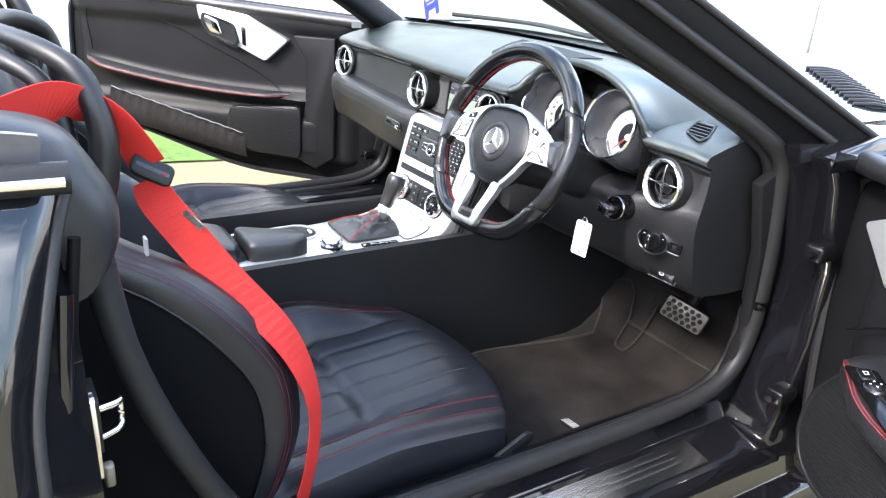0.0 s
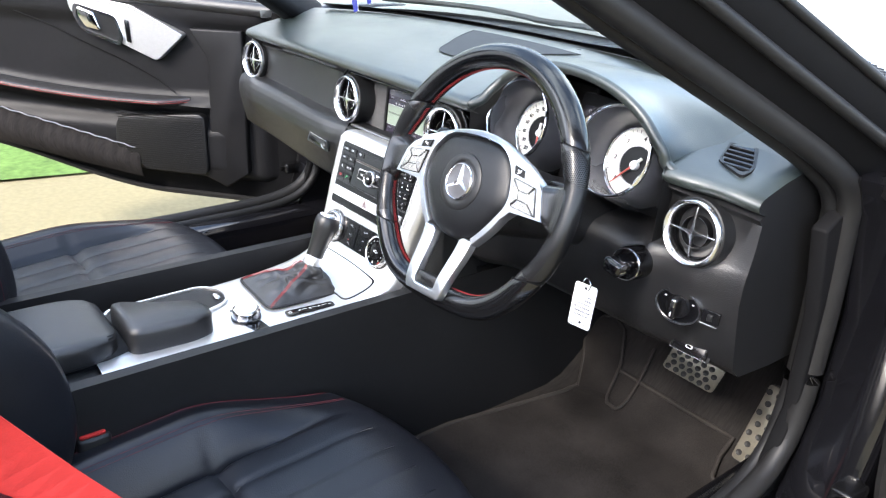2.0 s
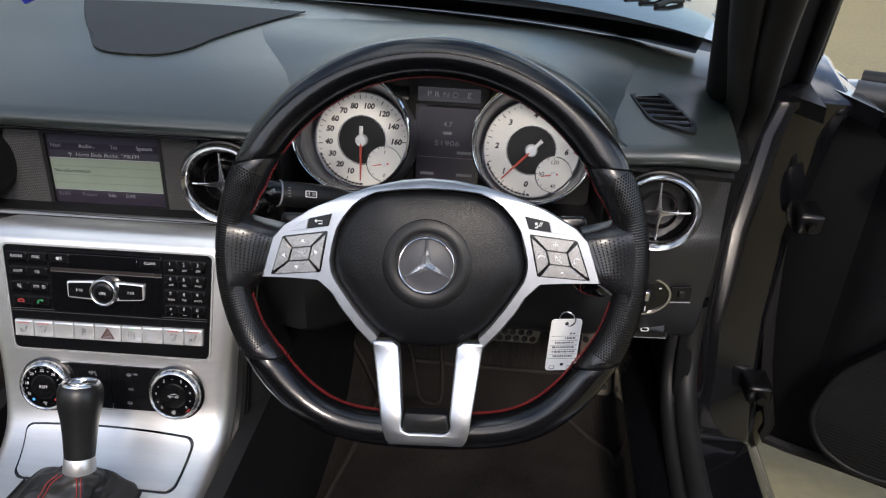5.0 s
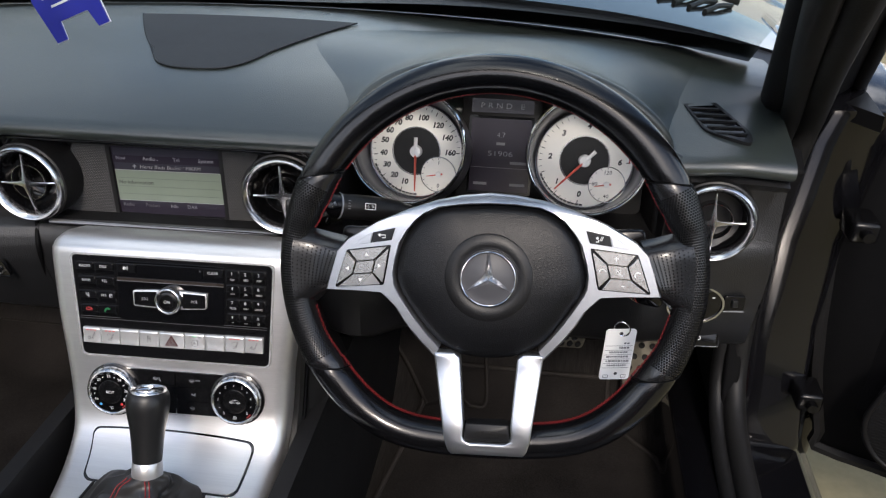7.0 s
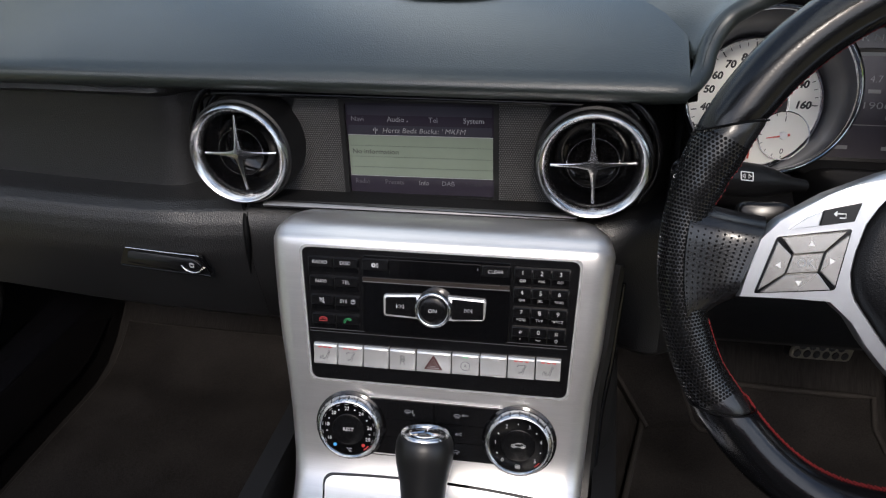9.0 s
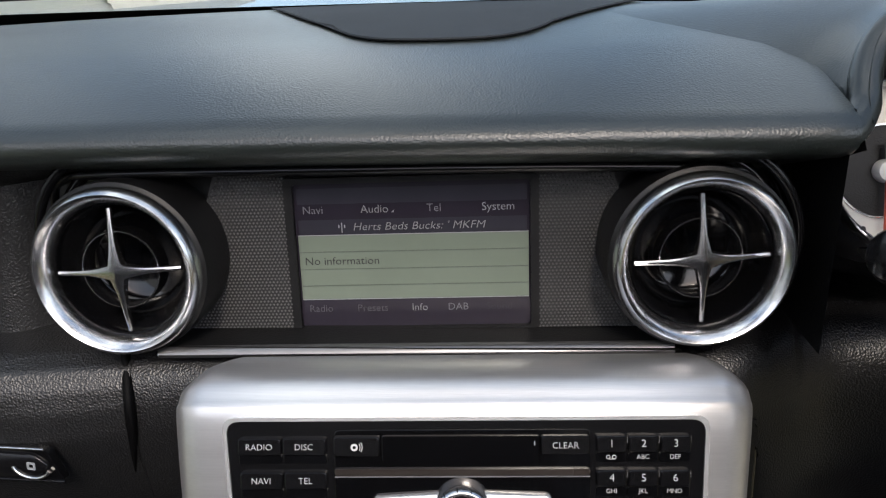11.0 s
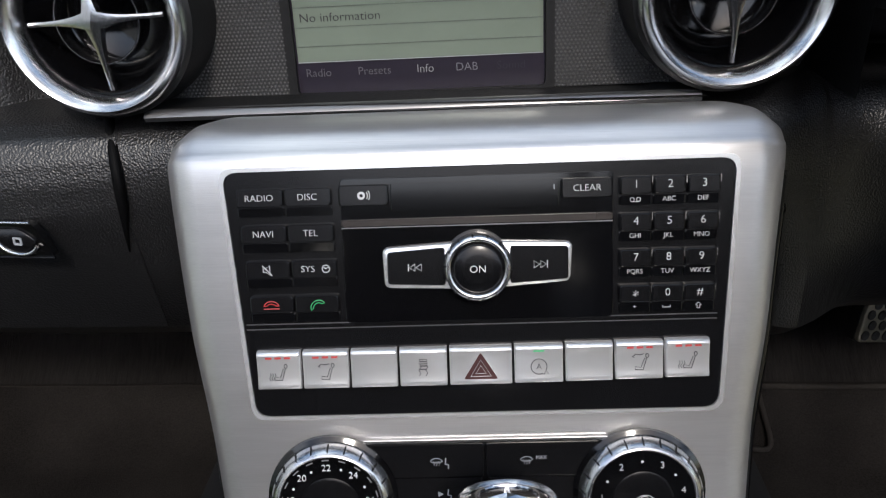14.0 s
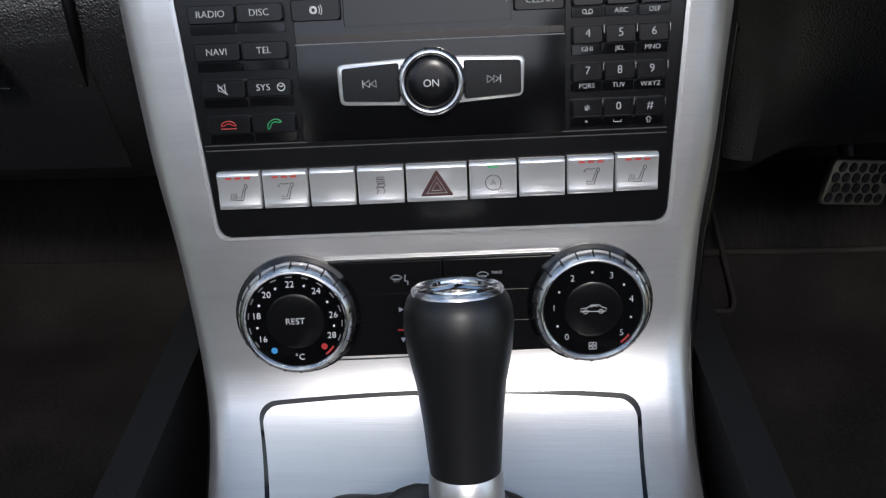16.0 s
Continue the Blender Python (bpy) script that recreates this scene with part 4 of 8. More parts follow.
part("silver_fascia", rings_to_bm(rows, closed=False), SILVER, console, "brushed silver trim panel")
# tunnel sides below the trim
for s in (0, -1):
    side = -1 if s == 0 else 1
    def side_fn(u, v, s=s, side=side):
        i = u * (len(rows) - 1 - 8) + 8
        k = min(len(rows) - 2, int(i))
        p = rows[k][s].lerp(rows[k + 1][s], i - k) + Vector((-side * 0.002, 0, 0))
        q = Vector((SO.x + side * 0.158, min(p.y, 0.0) + (0.25 if u < 0.02 else 0.0), 0.20))
        f = ease(v)
        return p.lerp(q, v) + Vector((side * 0.012 * math.sin(math.pi * min(1, v * 1.6)) if v < 0.62 else 0, 0, 0))
    part("tunnel_side", surf(side_fn, 50, 10), PLASTIC_LO, console, "smooth dark tunnel side")
    part("tunnel_carpet", box(0.02, 1.4, 0.36, (SO.x + side * 0.150, -0.02, 0.36)), PLASTIC_LO, console)
    lip = [r[s] + Vector((side * 0.004, 0, -0.004)) for r in rows[10:]]
    part("trim_bead", tube(lip, 0.006, 6), PLASTIC, console)
    if side > 0:
        part("side_lip", tube([p + Vector((0.004, 0, -0.018)) for p in lip], 0.0045, 8), GLOSS, console, "glossy black lip under the trim")
part("tunnel_front", box(0.26, 0.5, 0.42, (SO.x, 0.30, 0.44)), PLASTIC_LO, console)
part("tunnel_rear", box(0.24, 0.50, 0.30, (SO.x, -0.80, 0.36)), LEATHER, console, bevel=0.02)

# storage lid below the climate panel
LID_START = next(i for i, q in enumerate(fine) if q.x < -0.09 and q.y < 0.5515)


def on_prof(x, v):
    """A point on the console's middle line, v metres down from the lid's upper edge."""
    s = -v
    i0 = LID_START
    acc = 0.0
    for i in range(i0, len(fine) - 1):
        d = math.hypot(fine[i + 1].x - fine[i].x, fine[i + 1].y - fine[i].y)
        if acc + d >= s:
            f = (s - acc) / d if d else 0
            p = fine[i].lerp(fine[i + 1], f)
            t = (fine[i + 1] - fine[i]).normalized()
            n = Vector((0, t.y, -t.x))
            if n.y - n.z > 0:
                n = -n
            return Vector((SO.x + x, p.x + x * math.tan(YAW) * ease((p.y - 0.525) / 0.05), p.y)), n
        acc += d
    p = fine[-1]
    return Vector((SO.x + x, p.x, p.y)), Vector((0, 0, 1))


lidt = thing("console_lid", "brushed silver storage compartment lid ahead of the gear lever", "lid", (0.03, -0.12, 0.53))


def lid_sheet(grow, h, thick):
    """A rounded sheet bent along the console, its upper edge bowed."""
    def fn(u, v):
        a = lerp(-1, 1, u)
        s0, s1 = 0.0045 - grow + 0.0035 * a * a, 0.0700 + grow
        s = lerp(s0, s1, 0.5 - 0.5 * math.cos(math.pi * v))
        t = (s - s0) / (s1 - s0)
        r = 0.011
        e = min(s - s0, s1 - s)
        inset = r - math.sqrt(max(0.0, r * r - (r - e) ** 2)) if e < r else 0.0
        wl, wr = lerp(0.0920, 0.0785, t) + grow - inset, lerp(0.1000, 0.0955, t) + grow - inset
        p, n = on_prof(lerp(-wl, wr, u), -max(0.0, s))
        return p + n * h
    return surf(fn, 24, 28, thick)


part("shadow_gap", lid_sheet(0.0024, 0.0006, 0.001), GLOSS, lidt)
part("lid", lid_sheet(0.0, 0.0020, 0.0012), SILVER, lidt)

# ---- radio and telephone unit ----
radio = thing("head_unit", "black car radio unit with keypad, rotary knob and silver key row", "car radio", (0.03, -0.05, 0.68))
ro = round_poly([(-0.1140, 0.0015), (0.1175, 0.0015), (0.1118, -0.1148), (-0.1062, -0.1148)][::-1], 0.007, 6)
part("unit_face", plate(ro, 0.0018, 0.0006, base=-0.004), BUTTON, radio, m=SM, smooth=False)
part("bright_rim", frame_ring([(x * 1.018, (y + 0.057) * 1.030 - 0.057) for x, y in ro], ro, 0.0024, base=-0.002), KEYALU, radio, m=SM)


def tilted(bm, cy, h, lift, top):
    """Leans a key's face upwards: its lower edge stands further out."""
    for v in bm.verts:
        if v.co.z > top - 0.0020:
            v.co.z -= lift * (v.co.y - cy) / h
    return bm


def key(name, cx, cy, w, h, t, material, parent, edge=0.0009, r=0.0012, lift=0.0001):
    return part(name, tilted(plate(rrect(w, h, r, 3, cx, cy), t, edge, base=0.001), cy, h, lift, t), material, parent, m=SM, smooth=False)


def stroke(m, pts, material, parent, name="mark", w=0.00024, loop=False):
    """A fine printed line through 2D points on the plane of m."""
    return part(name, tube([m @ Vector((x, y, 0.0)) for x, y in pts], w, 5, loop=loop, up=m.to_3x3() @ Vector((0, 0, 1))), material, parent)


def arc_pts(cx, cy, rx, ry, a0, a1, n=12):
    return [(cx + rx * math.cos(radians(lerp(a0, a1, k / n))), cy + ry * math.sin(radians(lerp(a0, a1, k / n)))) for k in range(n + 1)]


# glossy middle with the disc slot, its lip and the keys beside it
part("gloss_panel", plate(rrect(0.1232, 0.0668, 0.002, 3, 0.0009, -0.0364), 0.0026, 0.0004, base=0.001), GLOSS, radio, m=SM, smooth=False)
part("disc_slot", plate(rrect(0.0756, 0.0125, 0.0008, 2), 0.0012, 0.0004, base=-0.0012), GLOSS, radio, m=SM @ T(0.0002, -0.0118, 0.0030), smooth=False)
part("slot_lip", plate(rrect(0.1230, 0.0030, 0.0008, 2, 0.0008, -0.0230), 0.0046, 0.001, base=0.001), BROWNSTRIP, radio, m=SM, smooth=False)
part("slot_edge", box(0.1225, 0.0005, 0.0010, (0.0008, -0.0252, 0.0036)), GREYINK, radio, m=SM, smooth=False)
key("eject_key", -0.0498, -0.0104, 0.0226, 0.0094, 0.0050, BUTTON, radio)
key("clear_key", 0.0504, -0.0100, 0.0232, 0.0088, 0.0050, BUTTON, radio)
words("CLEAR", 0.0043, SM @ T(0.0504, -0.0100, 0.0054), RADIOPRINT, radio, bold=-0.00007)
part("slot_mark", box(0.0004, 0.0022, 0.0003, (0.0358, -0.0090, 0.0046)), DIMPRINT, radio, m=SM, smooth=False)
em = SM @ T(-0.0506, -0.0104, 0.0054)
part("disc_mark", frame_ring([(0.0018 * math.cos(a * 0.4488), 0.0018 * math.sin(a * 0.4488)) for a in range(14)], [(0.0008 * math.cos(a * 0.4488), 0.0008 * math.sin(a * 0.4488)) for a in range(14)], 0.0003), RADIOPRINT, radio, m=em, smooth=False)
for rr in (0.0028, 0.0038):
    stroke(em, arc_pts(0, 0, rr, rr, -35, 35, 6), RADIOPRINT, radio, "disc_arc")
LK = (("RADIO", "DISC"), ("NAVI", "TEL"), ("mute", "SYS"), ("hang_up", "call"))
for r, pair in enumerate(LK):
    yy = -0.0104 - 0.01645 * r
    for c, s in enumerate(pair):
        xx = -0.0970 + 0.0219 * c + 0.0008 * r - 0.0003 * c * r
        kk = key("key", xx, yy, 0.0213 - 0.0003 * r, 0.0080, 0.0050, BUTTON, radio)
        part("lower_strip", plate(rrect(0.0213 - 0.0003 * r, 0.0040, 0.0006, 2, xx, yy - 0.0066), 0.0030, 0.0004, base=0.001), GLOSS, kk, m=SM, smooth=False)
        tm = SM @ T(xx, yy, 0.0053)
        if s.isupper():
            words(s, 0.0043, tm if s != "SYS" else tm @ T(-0.0026, 0, 0), RADIOPRINT, kk, bold=-0.00007)
            if s == "SYS":
                stroke(tm, arc_pts(0.0057, 0, 0.0017, 0.0017, 0, 345, 14), RADIOPRINT, kk, "clock_ring", loop=True)
                stroke(tm, [(0.0047, 0.0008), (0.0057, 0.0), (0.0067, 0.0008)], RADIOPRINT, kk, "clock_hand")
        elif s == "mute":
            stroke(tm, [(-0.0018, -0.0009), (-0.0018, 0.0009), (-0.0006, 0.0009), (0.0012, 0.0022), (0.0012, -0.0022), (-0.0006, -0.0009)], RADIOPRINT, kk, "loudspeaker_mark", loop=True)
            stroke(tm, [(-0.0022, 0.0022), (0.0022, -0.0026)], RADIOPRINT, kk, "slash_mark")
        elif s == "hang_up":
            stroke(tm, [(-0.0036, -0.0004)] + arc_pts(0, -0.0006, 0.0034, 0.0024, 165, 15, 10) + [(0.0036, -0.0004), (0.0022, -0.0003)] + arc_pts(0, -0.0006, 0.0018, 0.0012, 20, 160, 8) + [(-0.0022, -0.0003)], REDPRINT, kk, "handset_mark", 0.00028, True)
            stroke(tm, [(-0.0036, -0.0017), (0.0036, -0.0017)], REDPRINT, kk, "handset_base", 0.0003)
        else:
            hm_ = tm @ pose(0, 0, 0, 0, 0, 28)
            stroke(hm_, [(-0.0036, -0.0012)] + arc_pts(0, -0.0010, 0.0034, 0.0026, 165, 15, 10) + [(0.0036, -0.0012), (0.0024, -0.0010)] + arc_pts(0, -0.0010, 0.0020, 0.0014, 20, 160, 8) + [(-0.0024, -0.0010)], GREENPRINT, kk, "handset_mark", 0.00028, True)
KP = (("1", ""), ("2", "ABC"), ("3", "DEF")), (("4", "GHI"), ("5", "JKL"), ("6", "MNO")), (("7", "PQRS"), ("8", "TUV"), ("9", "WXYZ")), (("*", "+"), ("0", ""), ("#", ""))
for r, line in enumerate(KP):
    yy = -0.0096 - 0.01645 * r
    for c, (a, b) in enumerate(line):
        xx = 0.0722 + 0.0151 * c - 0.0002 * r * c
        kk = key("key", xx, yy, 0.0144, 0.0080, 0.0050, BUTTON, radio)
        part("lower_strip", plate(rrect(0.0144, 0.0044, 0.0006, 2, xx, yy - 0.0067), 0.0030, 0.0004, base=0.001), GLOSS, kk, m=SM, smooth=False)
        part("gap_glint", box(0.0004, 0.0034, 0.0004, (xx + 0.0074, yy + 0.0022, 0.0042)), WHEELKEY, kk, m=SM, smooth=False)
        words(a, 0.0052 if a != "*" else 0.0070, SM @ T(xx, yy + (0.0004 if a != "*" else -0.0012), 0.0053), RADIOPRINT, kk, bold=-0.00008)
        lm0 = SM @ T(xx, yy - 0.0065, 0.0033)
        if b:
            words(b, 0.0031, lm0, RADIOPRINT, kk, bold=-0.00004)
        elif a == "1":
            for q in (-1, 1):
                stroke(lm0, arc_pts(q * 0.0014, 0, 0.0009, 0.0009, 0, 330, 10), RADIOPRINT, kk, "reel_mark", 0.0002, True)
            stroke(lm0, [(-0.0014, -0.0010), (0.0014, -0.0010)], RADIOPRINT, kk, "reel_line", 0.0002)
        elif a == "0":
            stroke(lm0, [(-0.0018, 0.0005), (-0.0018, -0.0004), (0.0018, -0.0004), (0.0018, 0.0005)], RADIOPRINT, kk, "space_mark", 0.0002)
        else:
            stroke(lm0, [(0, 0.0016), (-0.0013, 0.0002), (-0.0006, 0.0002), (-0.0006, -0.0012), (0.0006, -0.0012), (0.0006, 0.0002), (0.0013, 0.0002)], RADIOPRINT, kk, "shift_mark", 0.0002, True)
# rocker and knob
RO = [(-0.0418, -0.0530), (0.0010, -0.0548), (0.0428, -0.0518), (0.0438, -0.0340), (0.0010, -0.0322), (-0.0424, -0.0348)]
rock = part("seek_rocker", plate(round_poly(RO, 0.0028), 0.0062, 0.0012, base=0.002), KEYALU, radio, m=SM)
for sx in (-1, 1):
    xx = 0.0008 + sx * 0.0278
    pad_ = [(xx - 0.0132, -0.0439 - 0.0074 - (0.0010 if sx > 0 else 0.0)), (xx + 0.0132, -0.0439 - 0.0074 + (0.0006 if sx > 0 else -0.0012)), (xx + 0.0132, -0.0439 + 0.0080 + (0.0004 if sx > 0 else 0.0012)), (xx - 0.0132, -0.0439 + 0.0080 + (0.0012 if sx > 0 else -0.0006))]
    part("rocker_pad", tilted(plate(round_poly(pad_, 0.0016), 0.0068, 0.0008, base=0.004), -0.0439, 0.015, 0.0001, 0.0068), BUTTON, rock, m=SM, smooth=False)
    tm = SM @ T(xx, -0.0436, 0.0071)
    for k in (-1, 1):
        tx = sx * 0.0004 + k * 0.0015
        stroke(tm, [(tx - 0.0013 * sx, -0.0016), (tx + 0.0013 * sx, 0.0), (tx - 0.0013 * sx, 0.0016)], PRINT, rock, "seek_mark", 0.0002, True)
    stroke(tm, [(sx * 0.0036, -0.0017), (sx * 0.0036, 0.0017)], PRINT, rock, "seek_bar", 0.0002)
KM = SM @ T(0.0008, -0.0438, 0)
knob = part("volume_knob", lathe([(0.0156, 0.002), (0.0156, 0.0085), (0.0151, 0.0110), (0.0143, 0.0126), (0.0131, 0.0130), (0.0121, 0.0124), (0.0116, 0.0108)], 64), ALU, radio, "notched silver volume ring", m=KM)
for k in range(14):
    part("knurl", plate(rrect(0.0006, 0.0024, 0.0002, 2), 0.0003), PLASTIC_LO, knob, m=KM @ pose(0, 0, 0, 0, 0, 360 / 14 * k + 8) @ T(0, 0.0147, 0.0118) @ pose(0, 0, 0, -56, 0, 0), smooth=False)
part("on_button", lathe([(0.0117, 0.0104), (0.0113, 0.0120), (0.0100, 0.0127), (0.006, 0.0130), (0.0, 0.0131)], 40), BUTTON, knob, m=KM)
words("ON", 0.0047, KM @ T(0, -0.0003, 0.0133), PRINT, knob, bold=-0.00006)
for yy in (-0.0696, -0.0720):
    part("groove_line", box(0.2180, 0.0005, 0.0004, (0.0012, yy, 0.0019)), DARKINK, radio, m=SM, smooth=False)


# row of silver keys, each dished between a bright upper and lower edge
def dished_key(cx, w, cy, h):
    sec = [(0.5, 0.001), (0.5, 0.0046), (0.465, 0.0058), (0.40, 0.0064), (0.36, 0.0062), (0.20, 0.0059), (0.0, 0.00575), (-0.20, 0.0058), (-0.36, 0.0061), (-0.44, 0.0063), (-0.48, 0.0060), (-0.5, 0.0050), (-0.5, 0.001)]
    rings = []
    for x, q in ((-w / 2, 0.0008), (-w / 2 + 0.0003, 0.0002), (-w / 2 + 0.0008, 0.0), (w / 2 - 0.0008, 0.0), (w / 2 - 0.0003, 0.0002), (w / 2, 0.0008)):
        rings.append([(cx + x, cy + y * h, max(0.001, z - q)) for y, z in sec])
    return rings_to_bm(rings)


edges = [-0.1040, -0.0824, -0.0599, -0.0372, -0.0140, 0.0161, 0.0397, 0.0626, 0.0856, 0.1068]
KEY_Y = -0.0903
for k in range(9):
    a, b = edges[k] + 0.0006, edges[k + 1] - 0.0006
    cx, w = (a + b) / 2, b - a
    cy = KEY_Y + 0.0007 * (cx / 0.1) - 0.0006 * (1 - (cx / 0.1) ** 2)
    kk = part("silver_key", dished_key(cx, w, cy, 0.0182), KEYALU, radio, m=SM)
    tm = SM @ T(cx, cy, 0.0060)
    if k in (0, 1, 7, 8):
        for j in (-1, 0, 1):
            part("lamp_bar", box(0.0030, 0.0010, 0.0003, (j * 0.0044, 0.0062, 0.0001)), REDPRINT, kk, m=tm, smooth=False)
        # the side view of a seat: cushion, backrest, head restraint
        stroke(tm, [(-0.0020, -0.0030), (0.0006, -0.0034), (0.0022, 0.0010), (0.0032, 0.0010), (0.0016, -0.0046), (-0.0020, -0.0044)], DARKINK, kk, "seat_mark", 0.00022, True)
        stroke(tm, arc_pts(0.0034, 0.0022, 0.0007, 0.0010, 0, 330, 10), DARKINK, kk, "headrest_mark", 0.00022, True)
        if k in (0, 8):
            for j in (-0.0040, -0.0029, -0.0018):
                stroke(tm, [(j, -0.0046), (j - 0.0005, -0.0034), (j + 0.0004, -0.0022), (j, -0.0010)], DARKINK, kk, "heat_mark", 0.0002)
        else:
            stroke(tm, [(0.0018, 0.0030), (0.0, 0.0026), (-0.0018, 0.0030), (-0.0034, 0.0018)], DARKINK, kk, "air_mark", 0.00022)
            stroke(tm, [(-0.0034, 0.0018), (-0.0024, 0.0014)], DARKINK, kk, "air_head", 0.00022)
    if k == 3:
        stroke(tm, [(-0.0017, 0.0040), (0.0017, 0.0040), (0.0019, 0.0018), (-0.0019, 0.0018)], DARKINK, kk, "car_mark", 0.00024, True)
        for q in (-0.0016, 0.0016):
            stroke(tm, [(q, 0.0014), (q + 0.0006, 0.0002), (q - 0.0006, -0.0012), (q + 0.0004, -0.0026), (q - 0.0004, -0.0040)], DARKINK, kk, "skid_mark", 0.00022)
        for yy in (0.0029, 0.0008, -0.0008):
            part("car_bar", box(0.0032, 0.0006, 0.0002, (0, yy, 0.0)), DARKINK, kk, m=tm, smooth=False)
    if k == 4:
        part("hazard_field", plate(round_poly([(-0.0080, -0.0062), (0.0080, -0.0062), (0.0, 0.0066)], 0.0012), 0.0005), DEEPRED, kk, m=tm, smooth=False)
        for q, w_ in ((1.0, 0.00030), (0.50, 0.00030)):
            stroke(tm @ T(0, -0.0022, 0.0006), [(-0.0048 * q, -0.0026 * q), (0.0048 * q, -0.0026 * q), (0.0, 0.0054 * q)], KEYALU, kk, "hazard_line", w_, True)
    if k == 5:
        part("green_lamp", box(0.0050, 0.0010, 0.0003, (0, 0.0064, 0.0001)), GREENPRINT, kk, m=tm, smooth=False)
        words("A", 0.0038, tm @ T(0, -0.0012, 0), DARKINK, kk, bold=-0.00004)
        stroke(tm, arc_pts(0, -0.0012, 0.0037, 0.0037, 300, 20, 16) + arc_pts(0, -0.0012, 0.0037, 0.0037, 20, -30, 3), DARKINK, kk, "ring_mark", 0.00022)
        stroke(tm, [(0.0022, -0.0052), (0.0032, -0.0032), (0.0044, -0.0046)], DARKINK, kk, "arrow_mark", 0.00022)

# ---- climate panel ----
clim = thing("climate_panel", "black climate control panel with two round silver dials", "climate control", (0.03, -0.09, 0.59))
part("panel", plate(rrect(0.150, 0.0530, 0.003, 3, 0.002, -0.1555), 0.0012, 0.0004, base=-0.003), GLOSS, clim, m=SM, smooth=False)
for yy, hh in ((-0.1290, 0.0013), (-0.1818, 0.0010)):
    part("silver_line", box(0.116, hh, 0.001, (0.002, yy, 0.0018)), ALU, clim, m=SM, smooth=False)
for c in (-1, 1):
    for r in range(3):
        yy = -0.1388 - 0.0166 * r
        kk = part("flat_key", tilted(plate(rrect(0.0560 if r != 1 else 0.0540, 0.0160, 0.0008, 2, 0.002 + c * 0.0285, yy), 0.0026, 0.0006, base=0.0005), yy, 0.016, 0.0004, 0.0026), BUTTON, clim, m=SM, smooth=False)
        tm = SM @ T(0.002 + c * 0.0215, yy, 0.0029)
        if c == 1 and r == 1:
            words("A/C", 0.0038, tm, DIMPRINT, kk, bold=-0.00004)
        elif (c, r) in ((-1, 0), (1, 0), (1, 2)):
            # a windscreen outline with warm air rising across it
            stroke(tm, arc_pts(-0.0018, -0.0014, 0.0034, 0.0030, 150, 30, 8) + [(-0.0002, -0.0006), (-0.0034, -0.0006)], DIMPRINT, kk, "screen_mark", 0.0002, True)
            for q in (-0.0030, -0.0018, -0.0006):
                stroke(tm, [(q, -0.0022), (q + 0.0003, -0.0010), (q - 0.0003, 0.0002)], DIMPRINT, kk, "warm_air_mark", 0.00016)
            if c == -1:
                stroke(tm, [(0.0028, 0.0016), (0.0024, -0.0014), (0.0040, -0.0018), (0.0038, -0.0036)], DIMPRINT, kk, "figure_mark", 0.00032)
            elif r == 0:
                words("MAX", 0.0024, tm @ T(0.0052, 0.0010, 0), DIMPRINT, kk)
        else:
            part("airflow_arrow", plate([(-0.0014, 0.0014), (0.0012, 0.0), (-0.0014, -0.0014)][::-1], 0.0003), DIMPRINT, kk, m=tm @ pose(0, 0, 0, 0, 0, 0 if r == 1 else -90), smooth=False)
            stroke(tm, [(0.0036, 0.0022), (0.0032, -0.0006), (0.0048, -0.0010), (0.0046, -0.0028)], DIMPRINT, kk, "figure_mark", 0.00032)
        if c == -1 and r == 2:
            part("red_lamp", box(0.0050, 0.0010, 0.0003, (0.0, 0.0056, 0)), REDPRINT, kk, m=tm, smooth=False)


